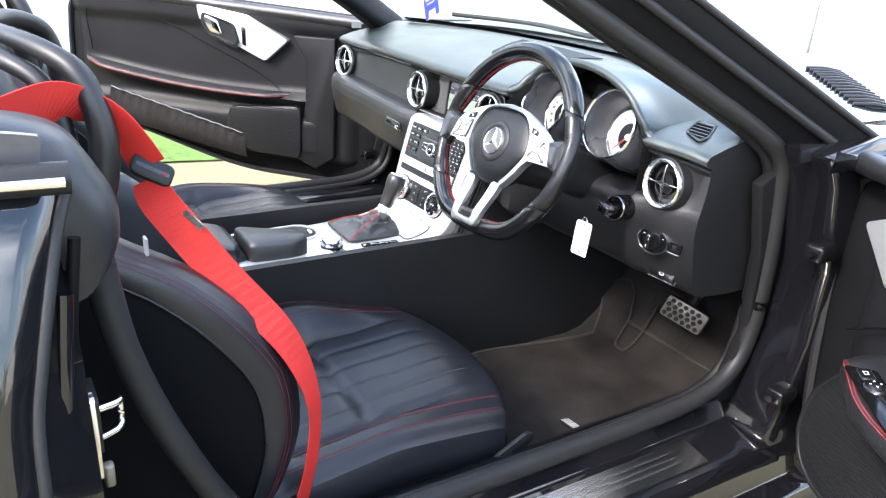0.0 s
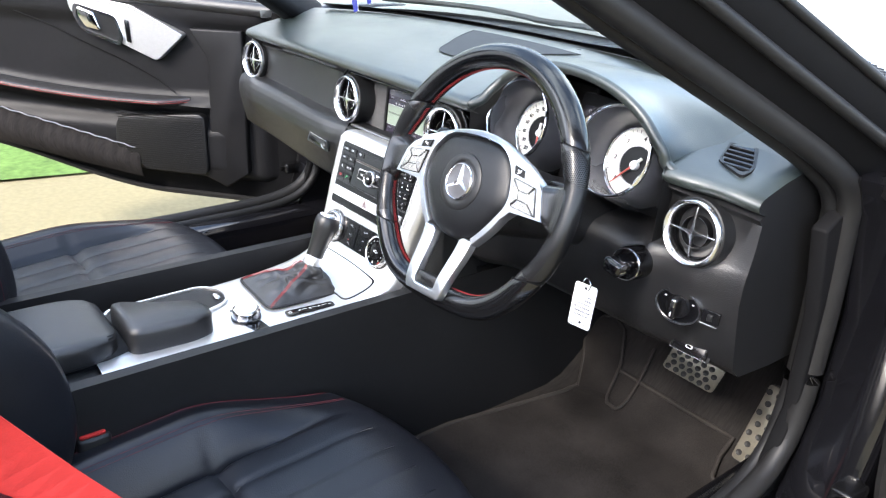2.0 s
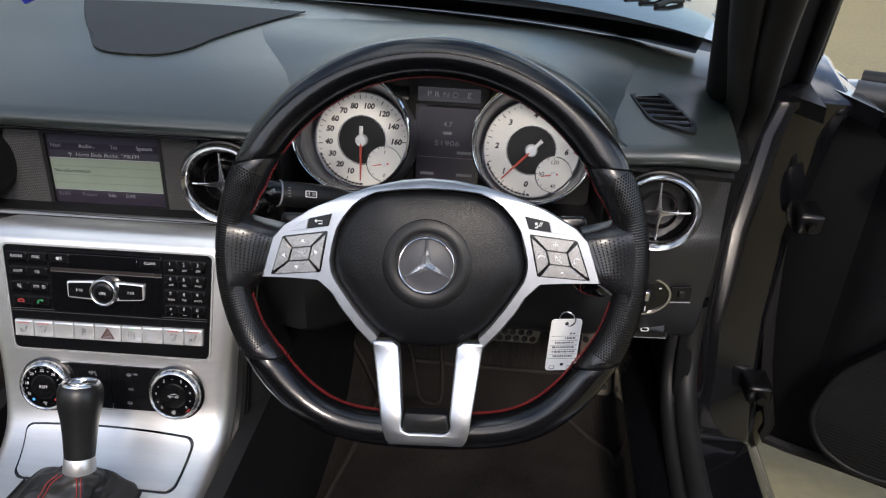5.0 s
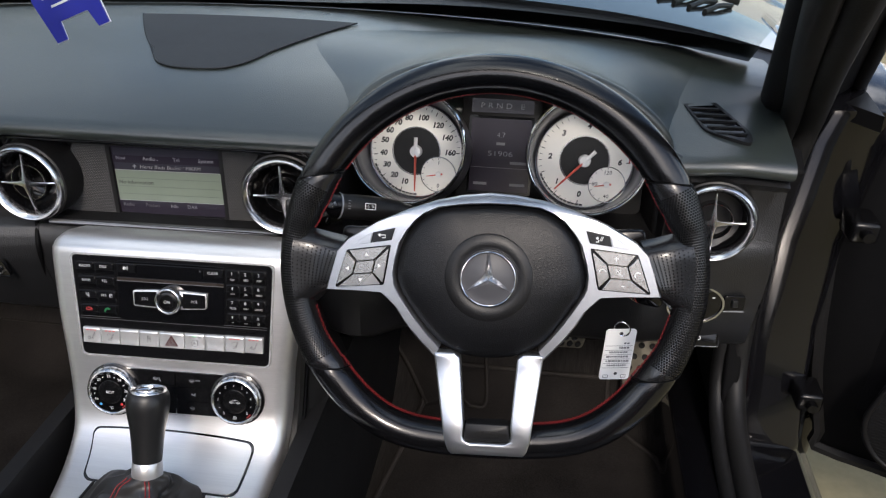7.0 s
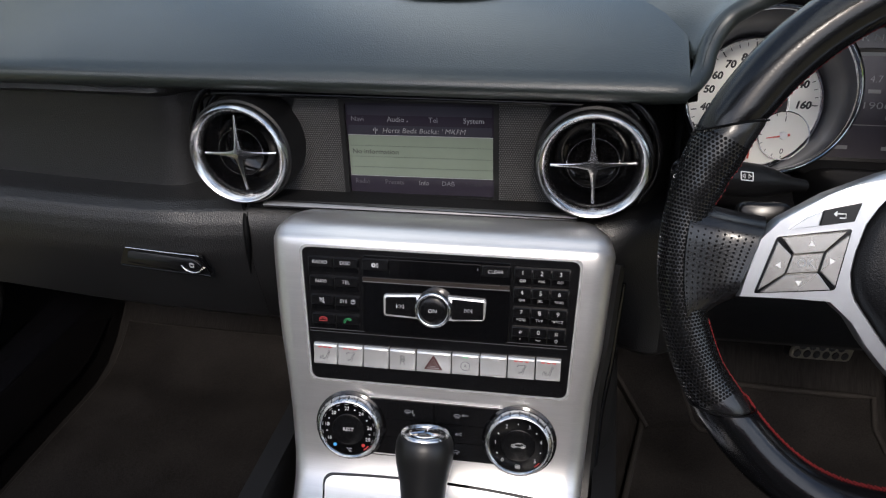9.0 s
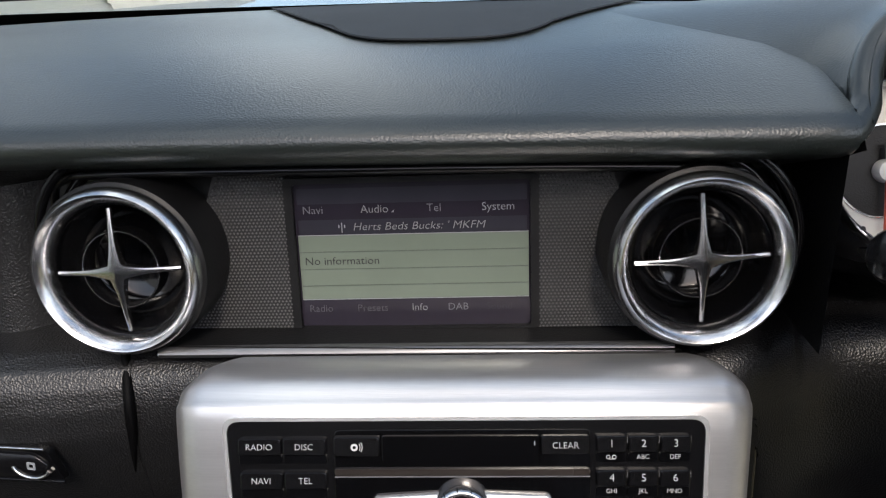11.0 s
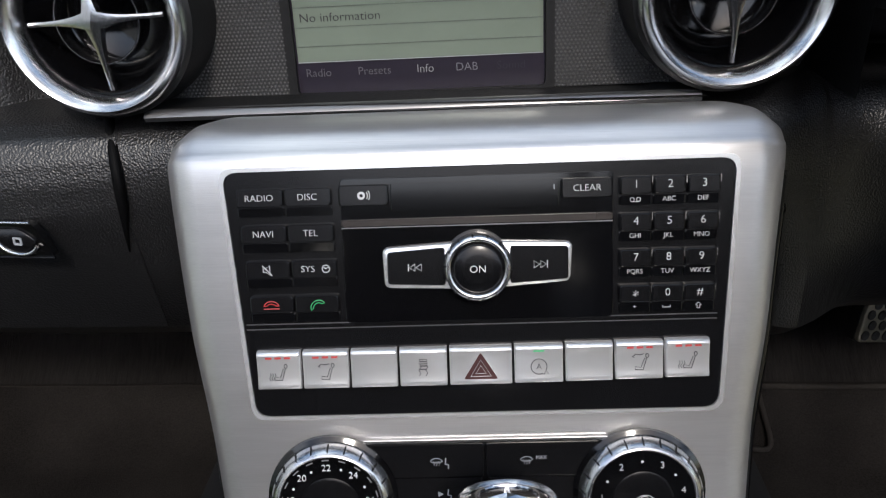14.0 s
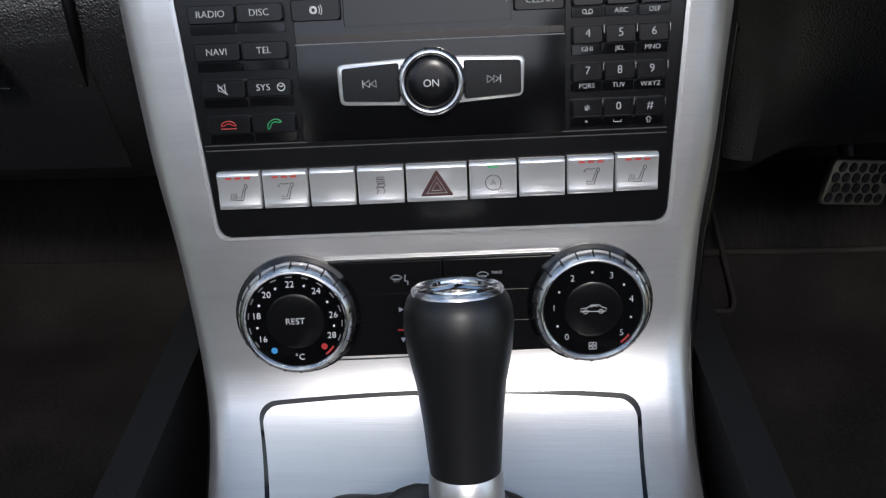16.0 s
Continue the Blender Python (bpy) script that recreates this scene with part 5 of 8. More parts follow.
def climate_dial(cx, cy, marks, ink, dashes):
    dm_ = SM @ T(cx, cy, 0)
    d = part("dial_ring", lathe([(0.0292, 0.0), (0.0292, 0.0050), (0.0286, 0.0092), (0.0272, 0.0122), (0.0255, 0.0130), (0.0246, 0.0124), (0.0241, 0.0110)], 72), ALU, clim, "knurled silver dial ring", m=dm_)
    part("dial_shadow", lathe([(0.0316, 0.0016), (0.0314, 0.0034), (0.0292, 0.0044)], 48), GLOSS, d, m=dm_)
    part("dial_face", lathe([(0.0243, 0.0112), (0.0150, 0.0114), (0.0, 0.0108)], 56), GLOSS, d, m=dm_)
    part("dial_button", lathe([(0.0145, 0.0104), (0.0142, 0.0116), (0.0128, 0.0121), (0.0, 0.0115)], 48), BUTTON, d, m=dm_)
    for k in range(22):
        part("knurl", plate(rrect(0.0007, 0.0052, 0.0003, 2), 0.0004), PLASTIC_LO, d, m=dm_ @ pose(0, 0, 0, 0, 0, 360 / 22 * k) @ T(0, 0.0281, 0.0100) @ pose(0, 0, 0, -62, 0, 0), smooth=False)
    for s, ang in marks:
        m = dm_ @ T(0.0192 * math.cos(radians(ang)), 0.0192 * math.sin(radians(ang)), 0.0116)
        if s == ".":
            part("tick_dot", lathe([(0.0006, 0.0), (0.0006, 0.0003), (0.0, 0.0003)], 10), ink, d, m=m)
        elif s in ("red", "blue"):
            part("heat_dot" if s == "red" else "cold_dot", lathe([(0.0016, 0.0), (0.0016, 0.0003), (0.0, 0.0003)], 14), REDPRINT if s == "red" else BLUEPRINT, d, m=m)
        else:
            words(s, 0.0046, m, ink, d, bold=-0.00006)
    if dashes:
        for k in range(13):
            stroke(dm_ @ T(0, 0, 0.0117), arc_pts(0, 0, 0.0231, 0.0231, 214 - 19.5 * k, 206 - 19.5 * k, 3), GREYINK, d, "scale_dash", 0.00035)
    stroke(dm_ @ T(0, 0, 0.0118), arc_pts(0, 0, 0.0226, 0.0226, -52, -38, 4), REDPRINT, d, "setting_mark", 0.00055)
    return d


DL, DR = (-0.0716, -0.1562), (0.0750, -0.1560)
dL = climate_dial(*DL, [("16", 208), (".", 188), ("18", 170), (".", 152), ("20", 132), (".", 115), ("22", 93), (".", 72), ("24", 53), (".", 30), ("26", 8), (".", -9), ("28", -25), ("blue", 232), ("red", -46), ("°C", 272)], PRINT, True)
words("REST", 0.0045, SM @ T(*DL, 0.0120), PRINT, dL, bold=-0.00006)
dR = climate_dial(*DR, [("0", 228), (".", 205), ("1", 176), (".", 150), ("2", 122), (".", 92), ("3", 63), (".", 40), ("4", 14), (".", -14), ("5", -42)], RADIOPRINT, False)
cm = SM @ T(*DR, 0.0119)
stroke(cm, [(-0.0062, -0.0008), (-0.0060, 0.0006), (-0.0030, 0.0010), (-0.0008, 0.0024), (0.0028, 0.0024), (0.0046, 0.0010), (0.0064, 0.0006), (0.0062, -0.0010)], RADIOPRINT, dR, "car_outline", 0.0002, True)
for q in (-0.0036, 0.0038):
    stroke(cm, arc_pts(q, -0.0010, 0.0011, 0.0011, 0, 330, 10), RADIOPRINT, dR, "car_wheel_mark", 0.0002, True)
stroke(cm, arc_pts(0.0006, 0.0012, 0.0016, 0.0008, 200, 20, 6), RADIOPRINT, dR, "air_loop_mark", 0.00018)
for k in (-1, 1):
    for j in (-1, 1):
        stroke(SM @ T(DR[0] + k * 0.0010, DR[1] - 0.0192 + j * 0.0010, 0.0118), arc_pts(0, 0, 0.0009, 0.0009, 0, 330, 10), RADIOPRINT, dR, "fan_mark", 0.0002, True)

# ---- gear lever ----
gear = thing("gear_lever", "black leather gear lever with silver collar and red-stitched gaiter", "gear lever", (0.03, -0.21, 0.52))
GB = Vector((0.0450, -0.2069, 0.5151))
GT = Vector((0.0418, -0.1455, 0.6465))
gax = (GT - GB).normalized()
gm = Matrix.Translation(GB) @ Vector((0, 0, 1)).rotation_difference(gax).to_matrix().to_4x4()
# gaiter: creased skirt from a rounded square to the collar
base_o = [(-0.074, -0.070), (0.060, -0.074), (0.068, 0.056), (-0.060, 0.068)]
base_r = round_poly([(SO.x - 0.0035 + x, -0.2125 + y) for x, y in base_o], 0.018, 6)
corners = [base_r[i] for i in (3, 10, 17, 24)]
skirt = []
for (x0, y0), (x1, y1) in zip(base_r, base_r[1:] + base_r[:1]):
    n_ = max(1, int(math.hypot(x1 - x0, y1 - y0) / 0.0040))
    skirt += [(lerp(x0, x1, k / n_), lerp(y0, y1, k / n_)) for k in range(n_)]
nb = len(skirt)
seams = [min(range(nb), key=lambda i: (skirt[i][0] - x) ** 2 + (skirt[i][1] - y) ** 2) for x, y in corners]
rings = []
for k in range(37):
    t = k / 36
    c = GB.lerp(GB + gax * 0.052, t)
    ring = []
    for i, (x, y) in enumerate(skirt):
        p0 = Vector((x, y, 0.5200))
        a = math.atan2(y - GB.y, x - GB.x)
        d = gm.to_3x3() @ Vector((math.cos(a), math.sin(a), 0))
        p1 = GB + gax * 0.054 + d * 0.0150
        p = p0.lerp(p1, 1 - (1 - t) ** 1.15)
        p.z = lerp(p0.z, p1.z, t ** 1.7)
        near_seam = max(0.0, 1 - min(abs((i - s0 + nb / 2) % nb - nb / 2) for s0 in seams) / 5.0)
        swell = math.sin(math.pi * t ** 1.3)
        n1 = noise.noise((p.x * 19 + 3, p.y * 19, p.z * 26))
        n2 = noise.noise((p.x * 40, p.y * 40 + 5, p.z * 60))
        fold = 0.016 * (abs(n1) ** 0.8 - 0.30) + 0.0030 * (0.5 - abs(n2) * 2)                      # sharp-backed creases
        bunch = 0.0030 * math.sin(15 * t + 1.8 * math.sin(a * 2 + 0.6) + 3 * n1) * ease((t - 0.42) / 0.25) * (1 - ease((t - 0.88) / 0.12))
        wr = (fold * (1 - 0.7 * near_seam) * swell + bunch)
        ring.append(p + Vector((p.x - c.x, p.y - c.y, 0)).normalized() * wr + Vector((0, 0, 0.018 * math.sin(math.pi * t) * (1 - t) + wr * 0.8)))
    rings.append(ring)
gai = part("gaiter", rings_to_bm(rings), GAITER, gear, "creased black leather gaiter")
for idx in seams[:2]:
    seam = [r[idx] for r in rings]
    seam = [(seam[max(0, k - 1)] + seam[k] * 2 + seam[min(36, k + 1)]) / 4 for k in range(36)]
    for off in (-0.0022, 0.0022):
        part("red_stitching", tube([p + (p - GB - gax * (p - GB).dot(gax)).normalized() * 0.0012 + Vector((off, 0, 0.0008)) for p in seam], 0.00055, 5), THREAD, gai)
part("gaiter_bead", tube([(x, y, 0.5205) for x, y in base_r], 0.0022, 10, loop=True), PLASTIC, gai)
part("collar", lathe([(0.0152, 0.052), (0.0158, 0.054), (0.0153, 0.0675), (0.0144, 0.0690)], 40), SILVER, gear, m=gm)
part("knob", lathe([(0.0146, 0.0675), (0.0153, 0.076), (0.0163, 0.090), (0.0182, 0.106), (0.0210, 0.120), (0.0220, 0.129), (0.0216, 0.1365), (0.0202, 0.1410), (0.0184, 0.1432)], 48), KNOBLEATHER, gear, "smooth black leather knob", m=gm)
part("cap_ring", lathe([(0.0187, 0.1425), (0.0183, 0.1446), (0.0172, 0.1454), (0.0160, 0.1448), (0.0156, 0.1438)], 48), ALU, gear, m=gm)
part("cap", lathe([(0.0158, 0.1436), (0.010, 0.1446), (0.0, 0.1450)], 32), GLOSS, gear, m=gm)
part("cap_emblem_ring", lathe([(0.0125, 0.1444), (0.0123, 0.1452), (0.0115, 0.1452), (0.0113, 0.1444)], 40), CHROME, gear, m=gm)
for k in range(3):
    ca, sa_ = math.cos(radians(90 + 120 * k)), math.sin(radians(90 + 120 * k))
    part("cap_emblem_arm", rings_to_bm([[(ca * r - sa_ * q, sa_ * r + ca * q, zz) for q, zz in ((-w, 0.1446), (0, lerp(0.1462, 0.1454, r / 0.0115)), (w, 0.1446))] for r, w in ((0.0, 0.0024), (0.004, 0.0014), (0.0115, 0.0004))]), CHROME, gear, m=gm, smooth=False)
# selector plate
sp = thing("selector_plate", "narrow black gear selector plate with white letters", "gear indicator", (0.117, -0.227, 0.52))
pm = axes((0.1165, -0.2265, 0.5185), (0.10, 1, 0), (-1, 0.10, 0))
part("plate", plate(rrect(0.086, 0.0175, 0.004, 4), 0.0016, 0.0005), GLOSS, sp, m=pm, smooth=False)
for s, xx in (("P", 0.035), ("R", 0.016), ("N", 0.000), ("D", -0.019)):
    words(s, 0.0062, pm @ T(xx, 0.001, 0.0018) @ pose(0, 0, 0, 0, 0, -90), PRINT, sp)
for xx in (0.0255, 0.008, -0.0095):
    part("slot_mark", box(0.009, 0.0007, 0.0003, (xx, 0.002, 0.0018)), PRINT, sp, m=pm, smooth=False)
part("mode_mark", frame_ring([(-0.036 + 0.003 * math.cos(a), 0.003 * math.sin(a)) for a in [k * 0.628 for k in range(10)]], [(-0.036 + 0.0022 * math.cos(a), 0.0022 * math.sin(a)) for a in [k * 0.628 for k in range(10)]], 0.0019, base=0.0016), PRINT, sp, m=pm, smooth=False)

# rotary controller
rot = thing("rotary_controller", "round silver menu control knob on a black base", "control knob", (0.086, -0.328, 0.517))
rm = T(0.086, -0.328, 0.5165)
part("base_plate", plate(round_poly([(-0.036, 0.004), (-0.036, -0.014), (0.024, -0.012), (0.053, -0.004), (0.051, 0.019), (0.020, 0.016)], 0.003), 0.0016, 0.0004), GLOSS, rot, m=rm, smooth=False)
part("base_ring", lathe([(0.0245, 0.001), (0.0240, 0.004), (0.0220, 0.005)], 40), GLOSS, rot, m=rm)
part("knob", lathe([(0.0195, 0.003), (0.0225, 0.005), (0.0225, 0.014), (0.0215, 0.0175), (0.0185, 0.0195), (0.0172, 0.0188)], 48), ALU, rot, m=rm)
part("knob_top", lathe([(0.0176, 0.0180), (0.0172, 0.0194), (0.0, 0.0198)], 48), KEYALU, rot, "satin silver knob top", m=rm)
for k in range(20):
    part("knurl", box(0.0008, 0.0012, 0.008, (0, 0.0225, 0.0095)), CHROME, rot, m=rm @ pose(0, 0, 0, 0, 0, 18 * k), smooth=False)

# cup holder beside the armrest
cup = thing("cup_holder", "oblong dark cup holder with a silver rim sunk in the console", "cup holder", (-0.02, -0.40, 0.517))
cu_o = round_poly([(-0.047, -0.515), (-0.052, -0.352), (-0.022, -0.325), (0.020, -0.333), (0.042, -0.40), (0.020, -0.515)][::-1], 0.024, 6)
cum = T(0, 0, 0.5165)
part("rim", frame_ring([(-0.006 + (x + 0.006) * 1.09, -0.42 + (y + 0.42) * 1.04) for x, y in cu_o], cu_o, 0.0045), SILVER, cup, m=cum)
part("well", plate(cu_o, 0.0012, base=-0.002), PLASTIC_LO, cup, m=cum, smooth=False)
part("spring_tab", box(0.020, 0.010, 0.006, (-0.004, -0.342, 0.5205)), ALU, cup, bevel=0.003)

# armrest box
arm = thing("storage_box", "black leather padded storage box with armrest lid", "storage box", (0.02, -0.55, 0.52))
def arm_block(y0, y1, z0, z1, x0=-0.055, x1=0.112):
    rings = []
    n = 7
    for k in range(n):
        t = k / (n - 1)
        y = lerp(y0, y1, t)
        s = 0.012 if k in (0, n - 1) else 0.0
        w = (x1 - x0) - s * 2
        rings.append([(p[0], y, p[1]) for p in rrect(w, (z1 - z0) - s, 0.014, 4, (x0 + x1) / 2, (z0 + z1) / 2 - s * 0.3)])
    return rings_to_bm(rings)


part("lid_front", plate(round_poly([(0.052, -0.393), (0.100, -0.384), (0.112, -0.420), (0.108, -0.516), (-0.010, -0.516), (0.012, -0.480)][::-1], 0.020, 5), 0.557, 0.010, base=0.514), LEATHER, arm)
part("lid_rear", arm_block(-0.519, -0.80, 0.514, 0.560, -0.054, 0.110), LEATHER, arm, subsurf=1)
part("box", arm_block(-0.50, -0.80, 0.500, 0.530, -0.048, 0.100), PLASTIC_LO, arm)

# ---- steering wheel ----
WC = Vector((0.388, -0.135, 0.806))
WA = radians(21)
WM = axes(WC, (1, 0, 0), (0, math.sin(WA), math.cos(WA))) @ pose(0, 0, 0, 0, 0, 3.4)
wheel = thing("steering_wheel", "flat-bottomed black leather steering wheel with silver spokes, red stitching", "steering wheel", WC)
RZ = -0.010
RC = 0.1755
RY = 0.0055


def rim_pt(deg, r=RC, z=RZ):
    a = radians(deg)
    s = math.sin(a)
    rr = r
    if s < 0:
        lim = (0.1605 + (r - RC)) / max(1e-6, -s)
        rr = -math.log(math.exp(-r * 95) + math.exp(-lim * 95)) / 95 if lim < r * 1.6 else r
    return Vector((rr * math.cos(a), rr * s + RY, z))


def rim_piece(a0, a1, rad, n=40, ends=1.0, s0=0.0, s1=0.0):
    """A length of the rim from one angle to another; s0 and s1 slant its ends."""
    rings = []
    for k in range(n + 1):
        t = k / n
        ring = []
        for j in range(20):
            q = 2 * math.pi * j / 20
            d = lerp(a0 + s0 * math.cos(q), a1 + s1 * math.cos(q), t)
            out = (rim_pt(d) - Vector((0, RY, RZ))).normalized()
            rad_k = rad(d) if callable(rad) else rad
            mid = rim_pt(d, RC + (0.0172 - rad_k if callable(rad) else 0.0))
            rad_k *= ends if k in (0, n) else 1.0
            ring.append(mid + out * rad_k * math.cos(q) + Vector((0, 0, rad_k * 1.06 * math.sin(q))))
        rings.append(ring)
    return rings_to_bm(rings)


GRIP_R = [(-31, 0.0163), (-20, 0.0148), (-8, 0.0142), (4, 0.0138), (11, 0.0136), (18, 0.0158), (24, 0.0172), (30, 0.0172)]


def grip_r(d):
    """Half thickness of the grip: hollowed where the thumbs lie, full towards the seams."""
    e = (d + 180) % 360 - 180
    return interp(e if abs(e) < 90 else (180 - e if e > 0 else -180 - e), GRIP_R)


part("rim_top", rim_piece(28.3, 149.7, 0.0170, 70, 0.965, -3.5, 4.5), RIMLEATHER, wheel, "smooth black leather rim", m=WM)
part("rim_bottom", rim_piece(211.3, 328.7, 0.0166, 70, 0.965, -4, 4), RIMLEATHER, wheel, m=WM)
for a0, a1, s0, s1 in ((150.3, 210.7, 4.5, -4), (-30.7, 27.7, 4, -3.5)):
    g = part("rim_grip", rim_piece(a0, a1, grip_r, 44, 0.95, s0, s1), GRIP, wheel, "perforated leather grip", m=WM)
    # rows of small perforations
    dots = bmesh.new()
    for i in range(74):
        d = lerp(a0 + 3, a1 - 3, i / 73)
        out = rim_pt(d, RC, 0).normalized()
        for j in range(20):
            q = radians(-30 + 9 * j + (4.5 if i % 2 else 0))
            rr = grip_r(d) + 0.0001
            nrm = out * math.cos(q) + Vector((0, 0, math.sin(q)))
            p = rim_pt(d, RC + 0.0173 - rr) + out * rr * math.cos(q) + Vector((0, 0, rr * 1.06 * math.sin(q)))
            e1 = nrm.orthogonal().normalized() * 0.00100
            e2 = nrm.cross(e1)
            dots.faces.new([dots.verts.new(p + e1 * cc + e2 * ss) for cc, ss in ((1, 0), (0.5, 0.87), (-0.5, 0.87), (-1, 0), (-0.5, -0.87), (0.5, -0.87))])
    tagged(part("perforation_field", dots, PERFDOT, g, m=WM, smooth=False), kind="stuff")
    for d, sl in ((a0 - 0.3, s0), (a1 + 0.3, s1)):
        ring = []
        for j in range(24):
            q = 2 * math.pi * j / 24
            dd = d + sl * math.cos(q)
            out = rim_pt(dd, RC, 0).normalized()
            ring.append(rim_pt(dd) + out * 0.0172 * math.cos(q) + Vector((0, 0, 0.0182 * math.sin(q))))
        part("rim_seam", tube(ring, 0.0006, 5, loop=True, up=(0.3, 0.2, 0.9)), PERFDOT, wheel, m=WM)
for a0, a1 in ((36, 144), (148, 166), (14, 32), (192, 258), (282, 348)):
    n = max(20, int(abs(a1 - a0) * 1.3))
    for sg in (-1, 1):
        pts = []
        for k in range(n + 1):
            d = lerp(a0, a1, k / n)
            out = rim_pt(d, RC, 0).normalized()
            inner = 2 * grip_r(d) - 0.0174 if abs(math.sin(radians(d))) < 0.515 else 0.0168
            pts.append(rim_pt(d) - out * (inner + 0.0002 * sg) + Vector((0, 0, (0.0026 if k % 2 else -0.0026) * sg - 0.001)))
        part("red_stitching", tube(pts, 0.00052, 5), THREAD, wheel, "red crossed stitching", m=WM)

# the hub and its spokes stand a little proud of the rim
HM = WM @ T(0.0020, 0.0045, 0.0135) @ Matrix.Diagonal((0.945, 0.950, 1, 1))
# hub pad
PAD_HALF = [(0.047, 0.0640), (0.068, 0.0527), (0.0835, 0.0315), (0.0902, 0.0015), (0.0868, -0.0160), (0.0690, -0.0430), (0.0520, -0.0640), (0.0300, -0.0775)]
pad_o = round_poly([(0.0, 0.0676)] + PAD_HALF + [(0.0, -0.0812)] + [(-x, y) for x, y in PAD_HALF[::-1]], 0.02, 4)
pad = part("airbag_pad", plate(pad_o, -0.010, 0.008, base=-0.045, dome=0.008), PADLEATHER, wheel, "grained black airbag cover", m=HM)
part("emblem_well", lathe([(0.0425, -0.0105), (0.0408, -0.0030), (0.0360, -0.0008), (0.0300, -0.0010), (0.0270, -0.0024)], 56), PLASTIC, pad, m=HM)
part("emblem_disc", lathe([(0.0272, -0.0026), (0.0262, -0.0016), (0.0, -0.0014)], 48), DARKINK, pad, "satin grey emblem ground", m=HM)
part("emblem_ring", lathe([(0.0265, -0.0016), (0.0262, 0.0010), (0.0252, 0.0018), (0.0242, 0.0010), (0.0240, -0.0016)], 56), CHROME, pad, "chrome three-armed emblem", m=HM)
for k in range(3):
    a = radians(90 + 120 * k)
    c, s = math.cos(a), math.sin(a)
    rings = []
    for i in range(6):
        t = i / 5
        r = 0.0248 * t
        w = lerp(0.0044, 0.0009, t)
        rings.append([(c * r - s * q, s * r + c * q, zz) for q, zz in ((-w, -0.0014), (0, lerp(0.0030, 0.0012, t)), (w, -0.0014))])
    part("emblem_arm", rings_to_bm(rings), ALU, pad, m=HM, smooth=False)

# silver spoke frame
def rise(bm):
    """Bends the lower spoke forward until it lies over the rim."""
    for v in bm.verts:
        f = ease((-v.co.y - 0.075) / 0.080)
        v.co.z += 0.0150 * f
    return bm


FRAME = [((0.0, 0.0680), (0.0, 0.0772)), ((0.024, 0.0670), (0.0245, 0.0752)), ((0.047, 0.0642), (0.051, 0.0700)), ((0.060, 0.0588), (0.078, 0.0612)), ((0.068, 0.0530), (0.108, 0.0492)), ((0.0770, 0.0425), (0.135, 0.0332)), ((0.0838, 0.0315), (0.1460, 0.0215)),
         ((0.0888, 0.0140), (0.1520, 0.0030)), ((0.0908, 0.0015), (0.1572, -0.0155)), ((0.0897, -0.0090), (0.1270, -0.0160)), ((0.0872, -0.0160), (0.1040, -0.0172)), ((0.0782, -0.0300), (0.0905, -0.0300)), ((0.0693, -0.0430), (0.0812, -0.0452)), ((0.0578, -0.0575), (0.0678, -0.0622)), ((0.0470, -0.0690), (0.0515, -0.0795))]


def thumb_rest(sx):
    """Leather bridge that swells out of the rim to meet the spoke."""
    def fn(u, v):
        th = lerp(lerp(12.5, 11, u), lerp(-13, -10, u), v)
        if sx < 0:
            th = 180 - th
        rim = rim_pt(th)
        out = (rim - Vector((0, RY, RZ))).normalized()
        a = rim + out * 0.0035 + Vector((0, 0, 0.0132))
        b = Vector((sx * lerp(0.139, 0.1585, v) * 0.945 + 0.0020, lerp(0.0295, -0.0170, v) * 0.95 + 0.0045, 0.0004))
        p = a.lerp(b, u)
        edge = abs(2 * v - 1)
        p.z += -0.0035 * math.sin(math.pi * u) - 0.016 * edge ** 7
        return p
    return fn


